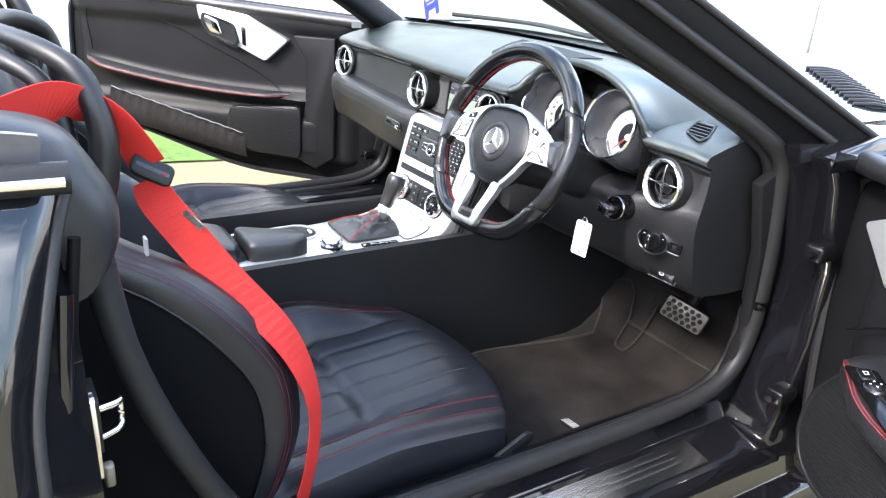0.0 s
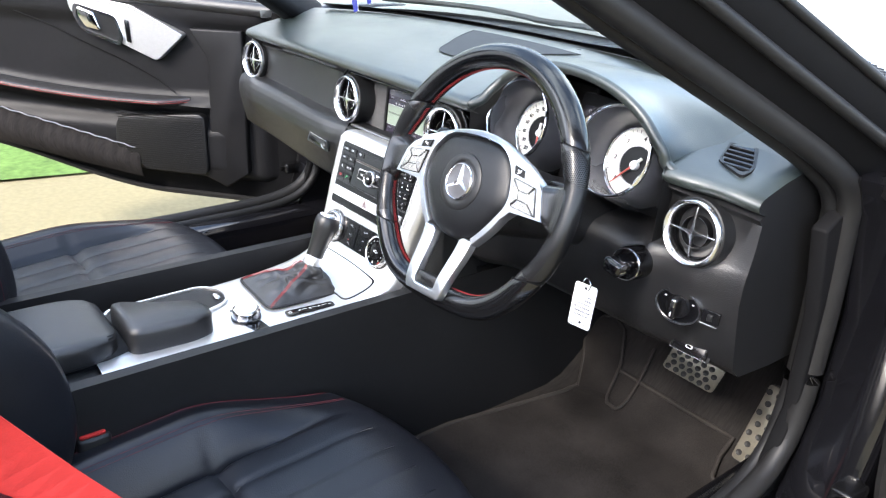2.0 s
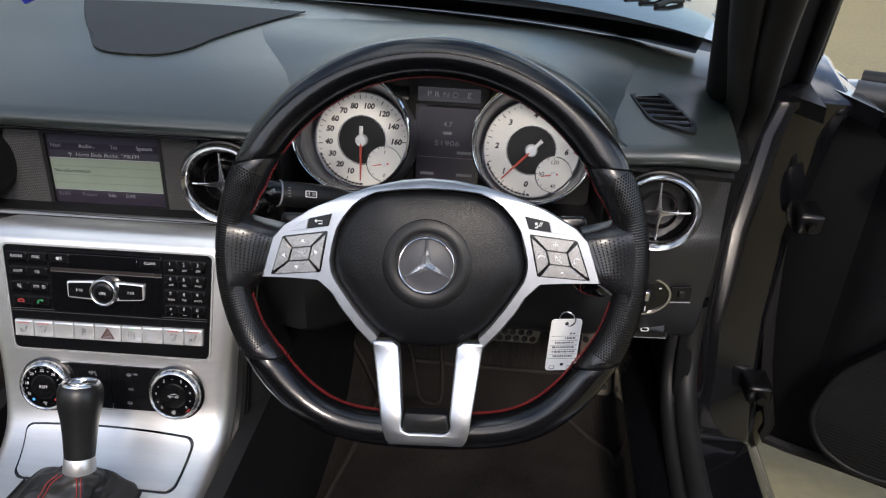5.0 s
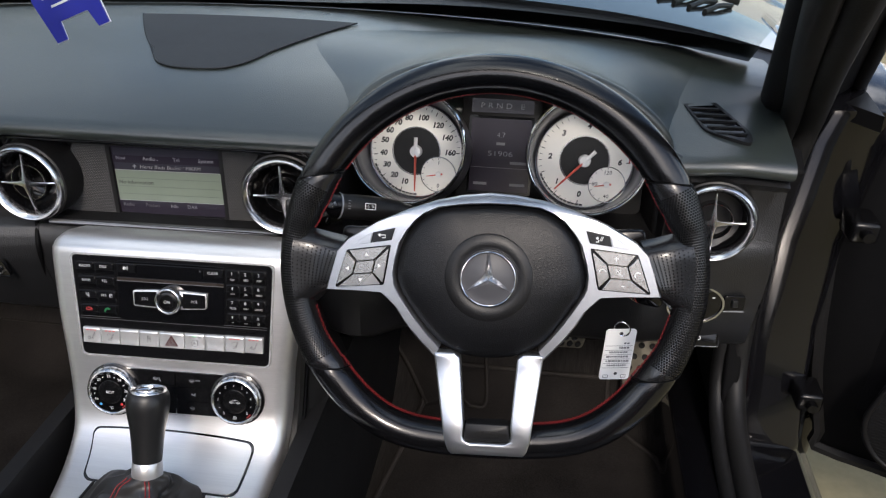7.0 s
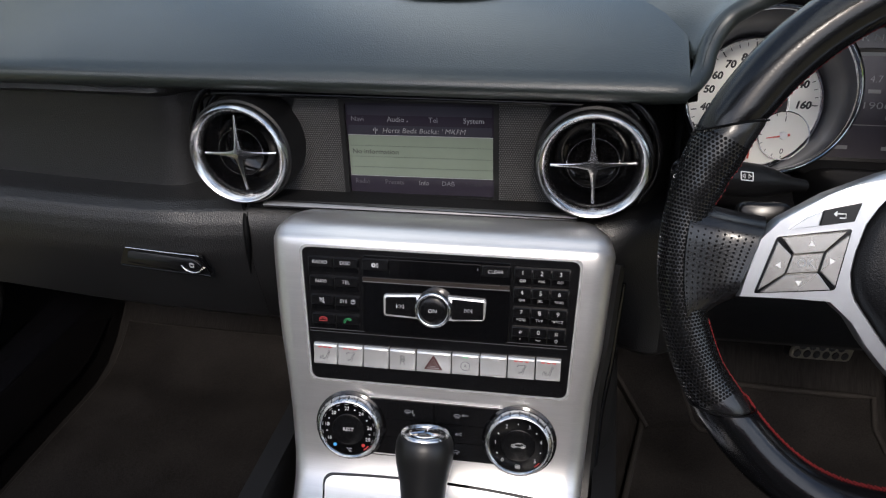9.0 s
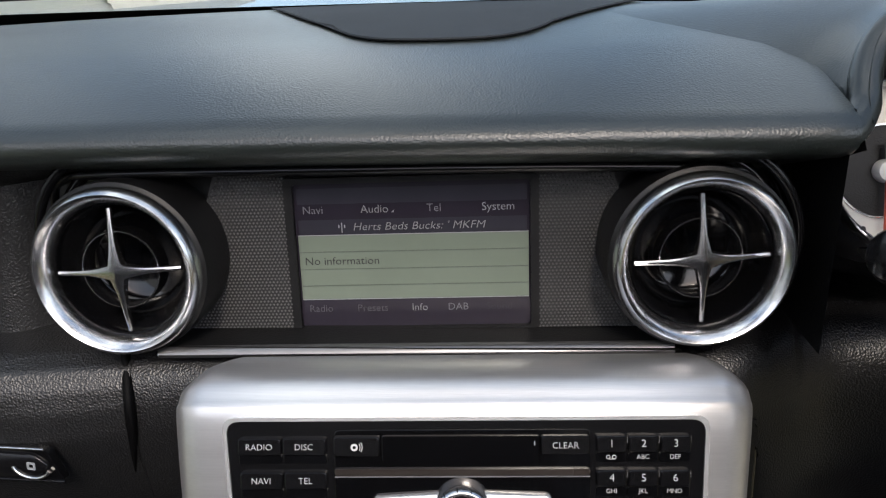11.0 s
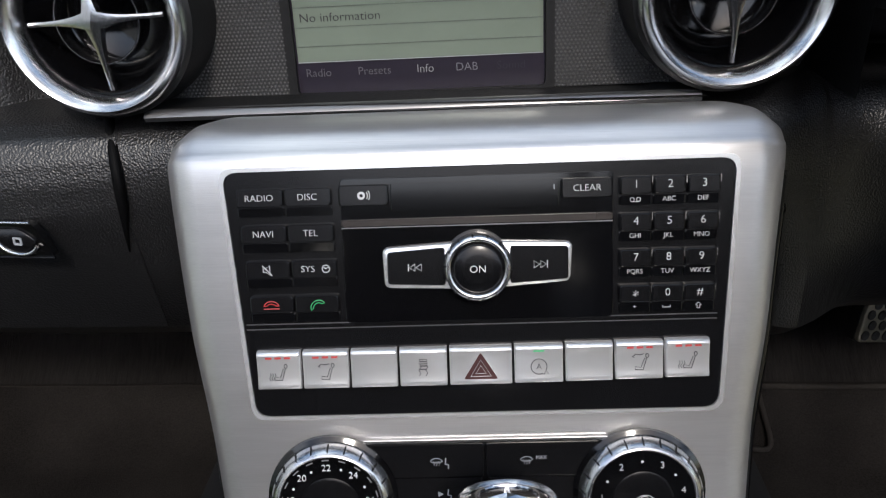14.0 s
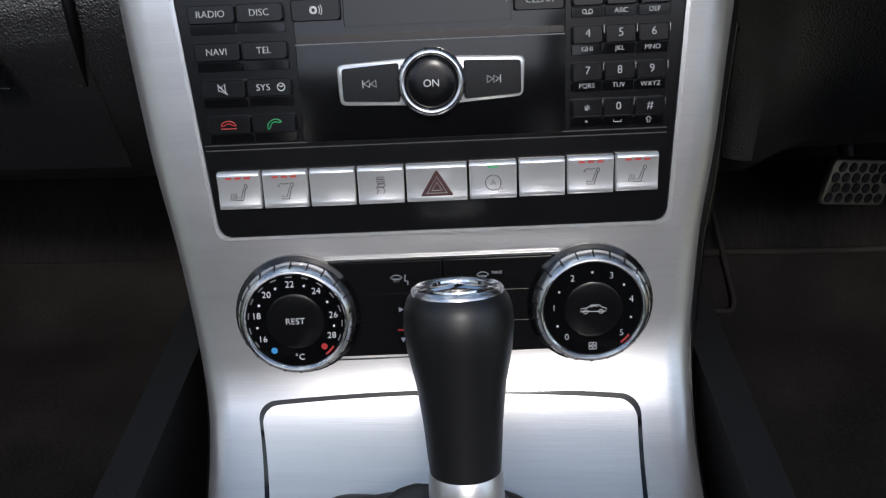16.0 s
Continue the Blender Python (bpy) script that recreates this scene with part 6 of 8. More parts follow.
for sx in (-1, 1):
    stations = []
    for k, ((ix, iy), (ox, oy)) in enumerate(FRAME):
        slope = 1 - ease((k - 1.0) / 3.0)                # the arch leans back, the wings lie flat
        zi, zo = -0.0090 + 0.0012 * slope, -0.0090 - 0.0050 * slope
        dx, dy = ox - ix, oy - iy
        L_ = math.hypot(dx, dy)
        dx, dy = dx / L_, dy / L_
        stations.append([(sx * x, y, z) for x, y, z in ((ix, iy, -0.024), (ix, iy, zi - 0.0015), (ix + dx * 0.0012, iy + dy * 0.0012, zi), (ix + dx * L_ * 0.5, iy + dy * L_ * 0.5, lerp(zi, zo, 0.4)), (ox - dx * 0.0016, oy - dy * 0.0016, zo), (ox, oy, zo - 0.0018), (ox, oy, -0.024))])
    wg = part("spoke_wing", rings_to_bm(stations), WHEELSILVER, wheel, "satin silver spoke", m=HM)
    # leather filler between wing and rim
    rest = thumb_rest(sx)
    tr = part("thumb_rest", surf(rest, 16, 28, 0.004), GRIP, wheel, "perforated leather thumb rest", m=WM)
    dots = bmesh.new()
    for i in range(10):
        for j in range(17):
            p = rest(0.06 + 0.090 * i, 0.10 + 0.048 * j + (0.024 if i % 2 else 0)) + Vector((0, 0, 0.0043))
            dots.faces.new([dots.verts.new(p + Vector((0.00080 * math.cos(q * 1.0472), 0.00080 * math.sin(q * 1.0472), 0))) for q in range(6)])
    tagged(part("perforation_field", dots, PERFDOT, tr, m=WM, smooth=False), kind="stuff")
    # four control keys round a middle one
    QD = ((0.0938, 0.0277), (0.1345, 0.0227), (0.1460, -0.0117), (0.1012, -0.0087))      # upper inner, upper outer, lower outer, lower inner
    sk = lambda u, v: (sx * lerp(lerp(QD[3][0], QD[2][0], u), lerp(QD[0][0], QD[1][0], u), v), lerp(lerp(QD[3][1], QD[2][1], u), lerp(QD[0][1], QD[1][1], u), v))
    kz = -0.0065
    part("key_bed", plate(round_poly([sk(-0.03, -0.03), sk(1.03, -0.03), sk(1.03, 1.03), sk(-0.03, 1.03)][::sx], 0.002), -0.0078, 0.0004, base=-0.012), GLOSS, wg, m=HM, smooth=False)
    u0, u1, v0, v1, gp_ = 0.28, 0.70, 0.33, 0.66, 0.025
    quads = {"centre": [(u0, v0), (u1, v0), (u1, v1), (u0, v1)], "up": [(u0, v1 + gp_), (u1, v1 + gp_), (1 - gp_ * 2, 1), (gp_ * 2, 1)], "down": [(gp_ * 2, 0), (1 - gp_ * 2, 0), (u1, v0 - gp_), (u0, v0 - gp_)],
             "outer": [(u1 + gp_, v0), (1, gp_ * 2), (1, 1 - gp_ * 2), (u1 + gp_, v1)], "inner": [(0, gp_ * 2), (u0 - gp_, v0), (u0 - gp_, v1), (0, 1 - gp_ * 2)]}
    for nm, q in quads.items():
        part("key", plate([sk(u, v) for u, v in q][::sx], kz + (0.0006 if nm != "centre" else 0), 0.0007, base=-0.011), WHEELKEY, wg, m=HM, smooth=False)

    def on_key(u, v, z):
        x, y = sk(u, v)
        return HM @ T(x, y, kz + z)
    if sx < 0:
        words("OK", 0.0068, on_key(0.49, 0.49, 0.0002), DIMPRINT, wg)
        for u, v, rr in ((0.5, 0.84, 90), (0.5, 0.15, -90), (0.14, 0.5, 0), (0.86, 0.5, 180)):
            part("arrow_mark", plate([(0.0019, 0), (-0.0012, 0.0018), (-0.0012, -0.0018)], 0.0003), PRINT, wg, m=on_key(u, v, 0.0007) @ pose(0, 0, 0, 0, 0, rr), smooth=False)
    else:
        words("+", 0.0080, on_key(0.5, 0.84, 0.0007), PRINT, wg)
        words("-", 0.0090, on_key(0.5, 0.16, 0.0007), PRINT, wg)
        mk = on_key(0.49, 0.49, 0.0003)
        stroke(mk, [(-0.0026, -0.0013), (-0.0026, 0.0013), (-0.0008, 0.0013), (0.0014, 0.0030), (0.0014, -0.0030), (-0.0008, -0.0013)], PRINT, wg, "loudspeaker_mark", 0.0003, True)
        stroke(mk, [(-0.0030, 0.0030), (0.0030, -0.0034)], PRINT, wg, "slash_mark", 0.0003)
        for u, rr in ((0.14, 0), (0.86, 40)):
            stroke(on_key(u, 0.5, 0.0008) @ pose(0, 0, 0, 0, 0, rr), [(-0.0028, -0.0012)] + arc_pts(0, -0.0010, 0.0026, 0.0022, 165, 15, 8) + [(0.0028, -0.0012)], PRINT, wg, "handset_mark", 0.0005)
    topk = [(0.0880, 0.0450), (0.1092, 0.0404), (0.1115, 0.0306), (0.0918, 0.0334)]
    part("top_key", plate([(sx * x, y) for x, y in topk][::-sx], -0.0068, 0.0006, base=-0.011), BUTTON, wg, m=HM, smooth=False)
    part("key_tip", plate([(sx * x, y) for x, y in ((0.1098, 0.0400), (0.1180, 0.0365), (0.1288, 0.0284), (0.1120, 0.0304))][::-sx], -0.0068, 0.0006, base=-0.011), WHEELSILVER, wg, m=HM, smooth=False)
    tk = HM @ T(sx * 0.1000, 0.0374, -0.0064)
    if sx < 0:
        stroke(tk, [(-0.0028, 0.0008), (0.0028, 0.0008), (0.0028, -0.0018), (-0.0006, -0.0018)], PRINT, wg, "return_mark", 0.00045)
        part("return_head", plate([(-0.0044, 0.0008), (-0.0022, -0.0010), (-0.0022, 0.0026)], 0.0003), PRINT, wg, m=tk, smooth=False)
    else:
        part("head_mark", lathe([(0.0013, 0.0), (0.0013, 0.0003), (0.0, 0.0003)], 12), PRINT, wg, m=tk @ T(-0.0018, 0.0010, 0))
        stroke(tk, [(-0.0030, -0.0024), (-0.0008, -0.0024), (-0.0006, -0.0006)], PRINT, wg, "voice_body", 0.0006)
        for q in (0.0006, 0.0020):
            stroke(tk, [(q, -0.0014), (q + 0.0016, 0.0024)], PRINT, wg, "voice_wave", 0.0004)
part("spoke_foot", rise(plate(round_poly([(-0.0205, -0.1385), (-0.0225, -0.1550), (0.0225, -0.1550), (0.0205, -0.1385)][::1], 0.003), -0.0100, 0.002, base=-0.024)), PLASTIC, wheel, "black moulded inset with raised letters", m=HM)
words("AIRBAG", 0.0070, HM @ T(0, -0.1470, 0.0058), PLASTIC_LO, wheel)
# lower spoke: one U-shaped piece of two legs and the foot between them
OUTER = [(-0.1680, 0.0345), (-0.1640, 0.0375), (-0.154, 0.0405), (-0.070, 0.0530), (-0.062, 0.0565)]
INNER = [(-0.1560, 0.0175), (-0.1540, 0.0215), (-0.150, 0.0228), (-0.140, 0.0220), (-0.078, 0.0272), (-0.066, 0.0430), (-0.062, 0.0465)]


def straight(x, table):
    for (a, va), (b, vb) in zip(table, table[1:]):
        if x <= b:
            return lerp(va, vb, max(0.0, (x - a) / (b - a)))
    return table[-1][1]


ub = bmesh.new()
ys = [-0.0735, -0.0755, -0.078, -0.086, -0.094, -0.102, -0.110, -0.118, -0.126, -0.134, -0.140, -0.145, -0.150, -0.154, -0.156, -0.159, -0.163, -0.1680]
ur = [[ub.verts.new((x, y, -0.0075)) for x in (-straight(y, OUTER), -straight(y, INNER), straight(y, INNER), straight(y, OUTER))] for y in ys]
for (y, ra), rb in zip(zip(ys, ur), ur[1:]):
    for k in (0, 1, 2):
        if k != 1 or y < -0.1555:
            ub.faces.new((ra[k], ra[k + 1], rb[k + 1], rb[k]))
bmesh.ops.recalc_face_normals(ub, faces=ub.faces)
if sum(f.normal.z for f in ub.faces) < 0:
    bmesh.ops.reverse_faces(ub, faces=ub.faces[:])
ex = bmesh.ops.extrude_face_region(ub, geom=ub.faces[:])
for g_ in ex["geom"]:
    if isinstance(g_, bmesh.types.BMVert):
        g_.co.z -= 0.014
part("lower_spoke", rise(ub), WHEELSILVER, wheel, "satin silver lower spoke", m=HM, bevel=0.0022)
part("column_boss", lathe([(0.060, -0.045), (0.055, -0.085), (0.050, -0.16), (0.0, -0.16)], 32), PLASTIC, wheel, m=WM)
for sx in (-1, 1):
    pd = round_poly([(sx * 0.108, 0.018), (sx * 0.143, 0.026), (sx * 0.141, 0.043), (sx * 0.108, 0.042)][::sx], 0.006)
    part("shift_paddle", plate(pd, -0.038, 0.003, base=-0.046), BUTTON, wheel, m=WM)

# column shroud and stalk
col = thing("steering_column", "black plastic steering column shroud", "steering column", (0.388, 0.0, 0.75))
rings = []
for k in range(6):
    t = k / 5
    c = Vector((0.388, lerp(-0.085, 0.16, t), lerp(0.785, 0.700, t)))
    rings.append([(c.x + x, c.y, c.z + z) for x, z in rrect(lerp(0.105, 0.14, t), lerp(0.085, 0.10, t), 0.03, 4)])
part("shroud", rings_to_bm(rings), PLASTIC, col)
stalk = thing("column_stalk", "black indicator stalk with a round knob end", "control stalk", (0.28, -0.02, 0.81))
sb = Vector((0.2275, -0.0350, 0.8185))
d = Vector((-0.830, -0.490, 0.270)).normalized()
part("stalk_arm", tube([sb - d * q for q in (0.098, 0.085, 0.074, 0.062, 0.050, 0.020, 0.004, 0.0)], [0.0050, 0.0058, 0.0080, 0.0112, 0.0126, 0.0132, 0.0128, 0.0118], 18), PLASTIC, stalk)
knob = part("stalk_knob", tube([sb + d * q for q in (0.0012, 0.002, 0.010, 0.017, 0.021, 0.0225)], [0.0118, 0.0132, 0.0132, 0.0122, 0.0095, 0.004], 20), BUTTON, stalk)
part("knob_line", tube([sb + d * q for q in (0.0, 0.0014)], [0.0134, 0.0134], 20), DIMPRINT, stalk)
face_n = Vector((0.25, -0.80, 0.55))
face_n = (face_n - d * face_n.dot(d)).normalized()
stm = axes(sb - d * 0.0285 + face_n * 0.0131, -d, face_n.cross(-d))
part("wash_mark", frame_ring(rrect(0.0118, 0.0066, 0.0008, 2), rrect(0.0104, 0.0053, 0.0005, 2), 0.0004), PRINT, stalk, m=stm, smooth=False)
stroke(stm, [(-0.0042, 0), (-0.0018, 0.0016), (-0.0018, -0.0016)], PRINT, stalk, "wash_arrow", 0.00030, True)
stroke(stm, [(0.0042, 0), (0.0018, 0.0016), (0.0018, -0.0016)], PRINT, stalk, "wash_arrow", 0.00030, True)
for q in (-0.0040, -0.0012, 0.0016, 0.0044):
    part("setting_mark", box(0.0030, 0.0004, 0.0003, (0, q, 0)), DIMPRINT, stalk, m=axes(sb - d * 0.006 + face_n * 0.0133, -d, face_n.cross(-d)), smooth=False)
knm = axes(sb + d * 0.0105 + face_n * 0.0134, -d, face_n.cross(-d))
stroke(knm, arc_pts(0, -0.001, 0.0022, 0.0020, 200, -20, 8), DIMPRINT, knob, "wiper_mark", 0.0003)
stroke(knm, [(0, -0.001), (0.0012, 0.0026)], DIMPRINT, knob, "wiper_mark", 0.0003)

# ---- instrument cluster ----
clu = thing("instrument_cluster", "twin round white dials in chrome-edged tubes with a dark display between", "instrument cluster", (0.38, 0.12, 0.82))
GA = radians(14)


def gauge(cx, cy, cz, labels, needle, sub_labels, red_from):
    m = axes((cx, cy, cz), (1, 0, 0), (0, math.sin(GA), math.cos(GA)))
    R = 0.0535
    def slant(bm):
        """The tube rises as it comes towards the driver."""
        for v in bm.verts:
            if v.co.z > 0.005:
                v.co.y += 0.235 * v.co.z
        return bm
    part("tube", slant(lathe([(0.0560, -0.006), (0.0575, 0.0), (0.0600, 0.033), (0.0620, 0.066), (0.0640, 0.068), (0.0652, 0.065), (0.0645, 0.0), (0.0645, -0.02)], 64)), TUBEWALL, clu, "satin dark gauge tube", m=m)
    part("tube_rim", slant(lathe([(0.0612, 0.0640), (0.0622, 0.0690), (0.0638, 0.0703), (0.0654, 0.0690), (0.0656, 0.0640)], 64)), CHROME, clu, m=m)
    face = part("dial_face", lathe([(R, 0.0), (R - 0.001, 0.0012), (0.0, 0.0012)], 64), DIALFACE, clu, "silver-white dial", m=m)
    part("dial_bezel", lathe([(R + 0.0032, -0.002), (R + 0.0030, 0.003), (R + 0.0012, 0.0042), (R - 0.0004, 0.003), (R - 0.0006, 0.0)], 64), CHROME, face, m=m)
    part("dial_centre", lathe([(0.0275, 0.0012), (0.0272, 0.0020), (0.0, 0.0020)], 48), PLASTIC, face, m=m)
    part("centre_ring", lathe([(0.0288, 0.0012), (0.0286, 0.0024), (0.0276, 0.0024)], 48), ALU, face, m=m)
    for s, a in labels:
        words(s, 0.0086, m @ T(0.0395 * math.cos(radians(a)), 0.0395 * math.sin(radians(a)), 0.0014), INK, face, bold=0.00036, slant=0.18)
    a0, a1 = labels[0][1] % 360, labels[-1][1] % 360
    if a0 < a1:
        a0 += 360
    for k in range(33):
        a = lerp(a0, a1, k / 32)
        ln = 0.0048 if k % 4 == 0 else 0.0028
        part("tick", box(ln, 0.0009 if k % 4 == 0 else 0.0006, 0.0003, (R - 0.0030 - ln / 2 + 0.001, 0, 0.0014)), INK, face, m=m @ pose(0, 0, 0, 0, 0, a), smooth=False)
    if red_from:
        part("red_zone", tube([m @ Vector(((R - 0.0030) * math.cos(radians(a)), (R - 0.0030) * math.sin(radians(a)), 0.0014)) for a in range(red_from[0], red_from[1], 5)], 0.0009, 5), REDPRINT, face)
    # dark track at the foot of the scale, broken by pale marks
    for k in range(14):
        aa, ab = radians(200 + 5.2 * k), radians(204.4 + 5.2 * k)
        b_ = bmesh.new()
        b_.faces.new([b_.verts.new((r_ * math.cos(q), r_ * math.sin(q), 0.0015)) for r_, q in ((R - 0.0030, aa), (R - 0.0008, aa), (R - 0.0008, ab), (R - 0.0030, ab))])
        part("scale_track", b_, INK, face, m=m, smooth=False)
    # small dial
    sm = m @ T(0.0272, -0.0258, 0.0)
    sub = part("small_dial", lathe([(0.0205, 0.0014), (0.0203, 0.0032), (0.0, 0.0032)], 40), DIALFACE, face, m=sm)
    part("small_dial_ring", lathe([(0.0212, 0.0014), (0.0210, 0.0040), (0.0202, 0.0040)], 40), CHROME, face, m=sm)
    for s, a in sub_labels:
        words(s, 0.0064, sm @ T(0.0138 * math.cos(radians(a)), 0.0138 * math.sin(radians(a)), 0.0034), INK, sub, slant=0.1)
    for k in range(9):
        part("tick", box(0.0022, 0.0005, 0.0003, (0.0186, 0, 0.0034)), INK, sub, m=sm @ pose(0, 0, 0, 0, 0, -90 - 22.5 * k), smooth=False)
    part("small_needle", tube([sm @ Vector((0.005, 0.0008, 0.0045)), sm @ Vector((-0.014, -0.0028, 0.0045))], [0.0011, 0.0004], 6), NEEDLE, sub)
    part("small_hub", lathe([(0.0036, 0.0032), (0.0030, 0.0058), (0.0, 0.0062)], 20), WHITE, sub, m=sm)
    nd = Vector((math.cos(radians(needle)), math.sin(radians(needle)), 0))
    part("needle", tube([m @ (nd * -0.0155 + Vector((0, 0, 0.0075))), m @ (nd * 0.004 + Vector((0, 0, 0.0080))), m @ (nd * 0.0465 + Vector((0, 0, 0.0066)))], [0.0020, 0.0017, 0.0008], 8), NEEDLE, face, "red needle with white tail")
    part("needle_tail", tube([m @ (nd * -0.0165 + Vector((0, 0, 0.0078))), m @ (nd * -0.002 + Vector((0, 0, 0.0084)))], [0.0024, 0.0022], 8), WHITE, face)
    part("needle_hub", lathe([(0.0072, 0.002), (0.0070, 0.0065), (0.0058, 0.0092), (0.0, 0.0100)], 28), WHITE, face, m=m)


gauge(0.281, 0.113, 0.821, [("10", 250), ("20", 229), ("30", 207), ("40", 186), ("50", 164), ("60", 145), ("70", 125), ("80", 105), ("100", 80), ("120", 52), ("140", 26), ("160", 0)], 270, [("1", 90), ("0", -90)], None)
gauge(0.476, 0.113, 0.822, [("0", 265), ("1", 221), ("2", 176), ("3", 131), ("4", 87), ("5", 43), ("6", 0)], 227, [("120", 90), ("80", 180), ("40", -90)], (0, 30))
cm = axes((0.3785, 0.128, 0.826), (1, 0, 0), (0, math.sin(GA), math.cos(GA)))
part("display_housing", plate(round_poly([(-0.052, -0.070), (0.052, -0.070), (0.046, 0.075), (-0.046, 0.075)][::-1], 0.008), 0.0, 0.002, base=-0.03), PLASTIC_LO, clu, m=cm)
part("display", plate(rrect(0.076, 0.092, 0.002, 2, 0, -0.010), 0.0015, base=-0.002), GLOSS, clu, "dark information display", m=cm, smooth=False)
part("display_panel", plate(rrect(0.070, 0.086, 0.001, 2, 0, -0.010), 0.0019, base=0.001), LCDDARK, clu, m=cm, smooth=False)
part("gear_display", plate(rrect(0.072, 0.016, 0.001, 2, 0, 0.0475), 0.0022, base=-0.002), LCDGREY, clu, m=cm, smooth=False)
words("P R N D   E", 0.0086, cm @ T(0, 0.0475, 0.0025), DIMPRINT, clu, width=0.050, bold=-0.0001)
words("4.7", 0.0085, cm @ T(0.000, 0.014, 0.0021), GREYPRINT, clu, bold=-0.0001)
words("51906", 0.0085, cm @ T(0.000, -0.008, 0.0021), GREYPRINT, clu, bold=-0.0001, width=0.029)
for xx, yy, w in ((0.0, 0.004, 0.010), (0.022, -0.018, 0.020), (-0.022, -0.044, 0.016), (0.022, -0.044, 0.018)):
    part("small_text_bar", box(w, 0.0032, 0.0002, (xx, yy, 0.0021)), GREYINK, clu, m=cm, smooth=False)
part("display_line", box(0.068, 0.0005, 0.0002, (0, -0.0245, 0.0021)), GREYINK, clu, m=cm, smooth=False)
for sx in (-1, 1):
    part("cluster_wing", plate(round_poly([(sx * 0.045, -0.075), (sx * 0.17, -0.075), (sx * 0.17, 0.05), (sx * 0.10, 0.085), (sx * 0.04, 0.085)][::sx], 0.01), -0.022, base=-0.03), PLASTIC_LO, clu, m=cm)

# ---- driver's lower panel ----
ig = thing("ignition_lock", "round ignition lock with the key in it", "ignition", (0.551, 0.02, 0.715))
igm = axes((0.551, 0.030, 0.716), (1, 0.05, 0), (0, 0.12, 1)) @ Matrix.Diagonal((0.80, 0.80, 0.90, 1))
part("bezel", lathe([(0.0300, -0.03), (0.0300, 0.004), (0.0285, 0.008), (0.0255, 0.008), (0.0245, 0.003), (0.0, 0.003)], 40), GLOSS, ig, m=igm)
part("bezel_ring", lathe([(0.0290, 0.0070), (0.0280, 0.0090), (0.0268, 0.0090), (0.0260, 0.0075)], 40), ALU, ig, m=igm)
kt = thing("car_key", "black and chrome car key in the lock", "key", (0.54, 0.0, 0.715))
part("key_body", plate(rrect(0.024, 0.036, 0.008, 5), 0.046, 0.006, base=0.006), GLOSS, kt, m=igm @ pose(0, 0, 0, 0, 0, 78))
part("key_edge", frame_ring(rrect(0.026, 0.038, 0.009, 5), rrect(0.023, 0.035, 0.008, 5), 0.040, base=0.028), CHROME, kt, m=igm @ pose(0, 0, 0, 0, 0, 78))
tag = thing("key_tag", "white plastic key tag with printed lines on a wire ring", "key tag", (0.52, -0.02, 0.65))
tgm = axes((0.5260, -0.022, 0.6535), (1.0, 0.02, -0.03), (0.03, 0.06, 1)) @ pose(0, 0, 0, 0, 12, 0)
part("card", plate(rrect(0.0340, 0.0660, 0.004, 4), 0.0012, 0.0003), WHITE, tag, m=tgm, smooth=False)
part("ring_hole", lathe([(0.0022, 0.0013), (0.0, 0.0015)], 12), INK, tag, m=tgm @ T(0, 0.0275, 0))
part("lower_dot", lathe([(0.0020, 0.0013), (0.0, 0.0015)], 12), INK, tag, m=tgm @ T(0.001, -0.0250, 0))
random.seed(12)
for k, (w, xo) in enumerate(((0.006, 0.008), (0.011, 0.006), (0.022, 0.001), (0.025, 0.0), (0.025, 0.0), (0.023, 0.001))):
    xx = xo - w / 2
    while xx < xo + w / 2 - 0.001:
        bw = random.uniform(0.0012, 0.0036)
        part("text_bar", box(bw, random.uniform(0.0016, 0.0026), 0.0002, (xx + bw / 2, 0.0150 - 0.0058 * k, 0.0013)), GREYINK, tag, m=tgm, smooth=False)
        xx += bw + 0.0008
    part("rule_line", box(0.030, 0.0004, 0.0002, (0.0, 0.0118 - 0.0058 * k, 0.0013)), GREYINK, tag, m=tgm, smooth=False)
for xo in (-0.010, 0.010):
    part("print_box", frame_ring(rrect(0.006, 0.004, 0.0004, 2, xo, -0.0285), rrect(0.005, 0.003, 0.0004, 2, xo, -0.0285), 0.0015, base=0.0012), GREYINK, tag, m=tgm, smooth=False)
part("wire_ring", tube([tgm @ Vector((0.0075 * math.cos(a) , 0.0335 + 0.0085 * math.sin(a), 0.001 + 0.004 * math.cos(a))) for a in [2 * math.pi * k / 20 for k in range(20)]], 0.0009, 6, loop=True), CHROME, tag)

lsw = thing("light_switch", "oval rotary light switch with silver bezel", "switch", (0.617, 0.062, 0.67))
lm = axes((0.617, 0.0685, 0.670), (1, 0.12, 0), (0, 0.12, 1))
ov = [(0.0335 * math.cos(a), 0.0245 * math.sin(a)) for a in [2 * math.pi * k / 36 for k in range(36)]]
part("bezel", frame_ring(ov, [(x * 0.93, y * 0.91) for x, y in ov], 0.0065, base=-0.004), ALU, lsw, m=lm)
part("face", plate([(x * 0.94, y * 0.92) for x, y in ov], 0.0045, base=-0.004), GLOSS, lsw, m=lm, smooth=False)
part("knob_disc", lathe([(0.0165, 0.004), (0.0160, 0.008), (0.0, 0.009)], 36), BUTTON, lsw, m=lm)
part("knob_bar", plate(rrect(0.0105, 0.031, 0.004, 4), 0.022, 0.004, base=0.006), BUTTON, lsw, m=lm)
part("knob_insert", plate(rrect(0.006, 0.012, 0.002, 3, 0, 0.007), 0.0226, 0.001, base=0.018), ALU, lsw, m=lm, smooth=False)
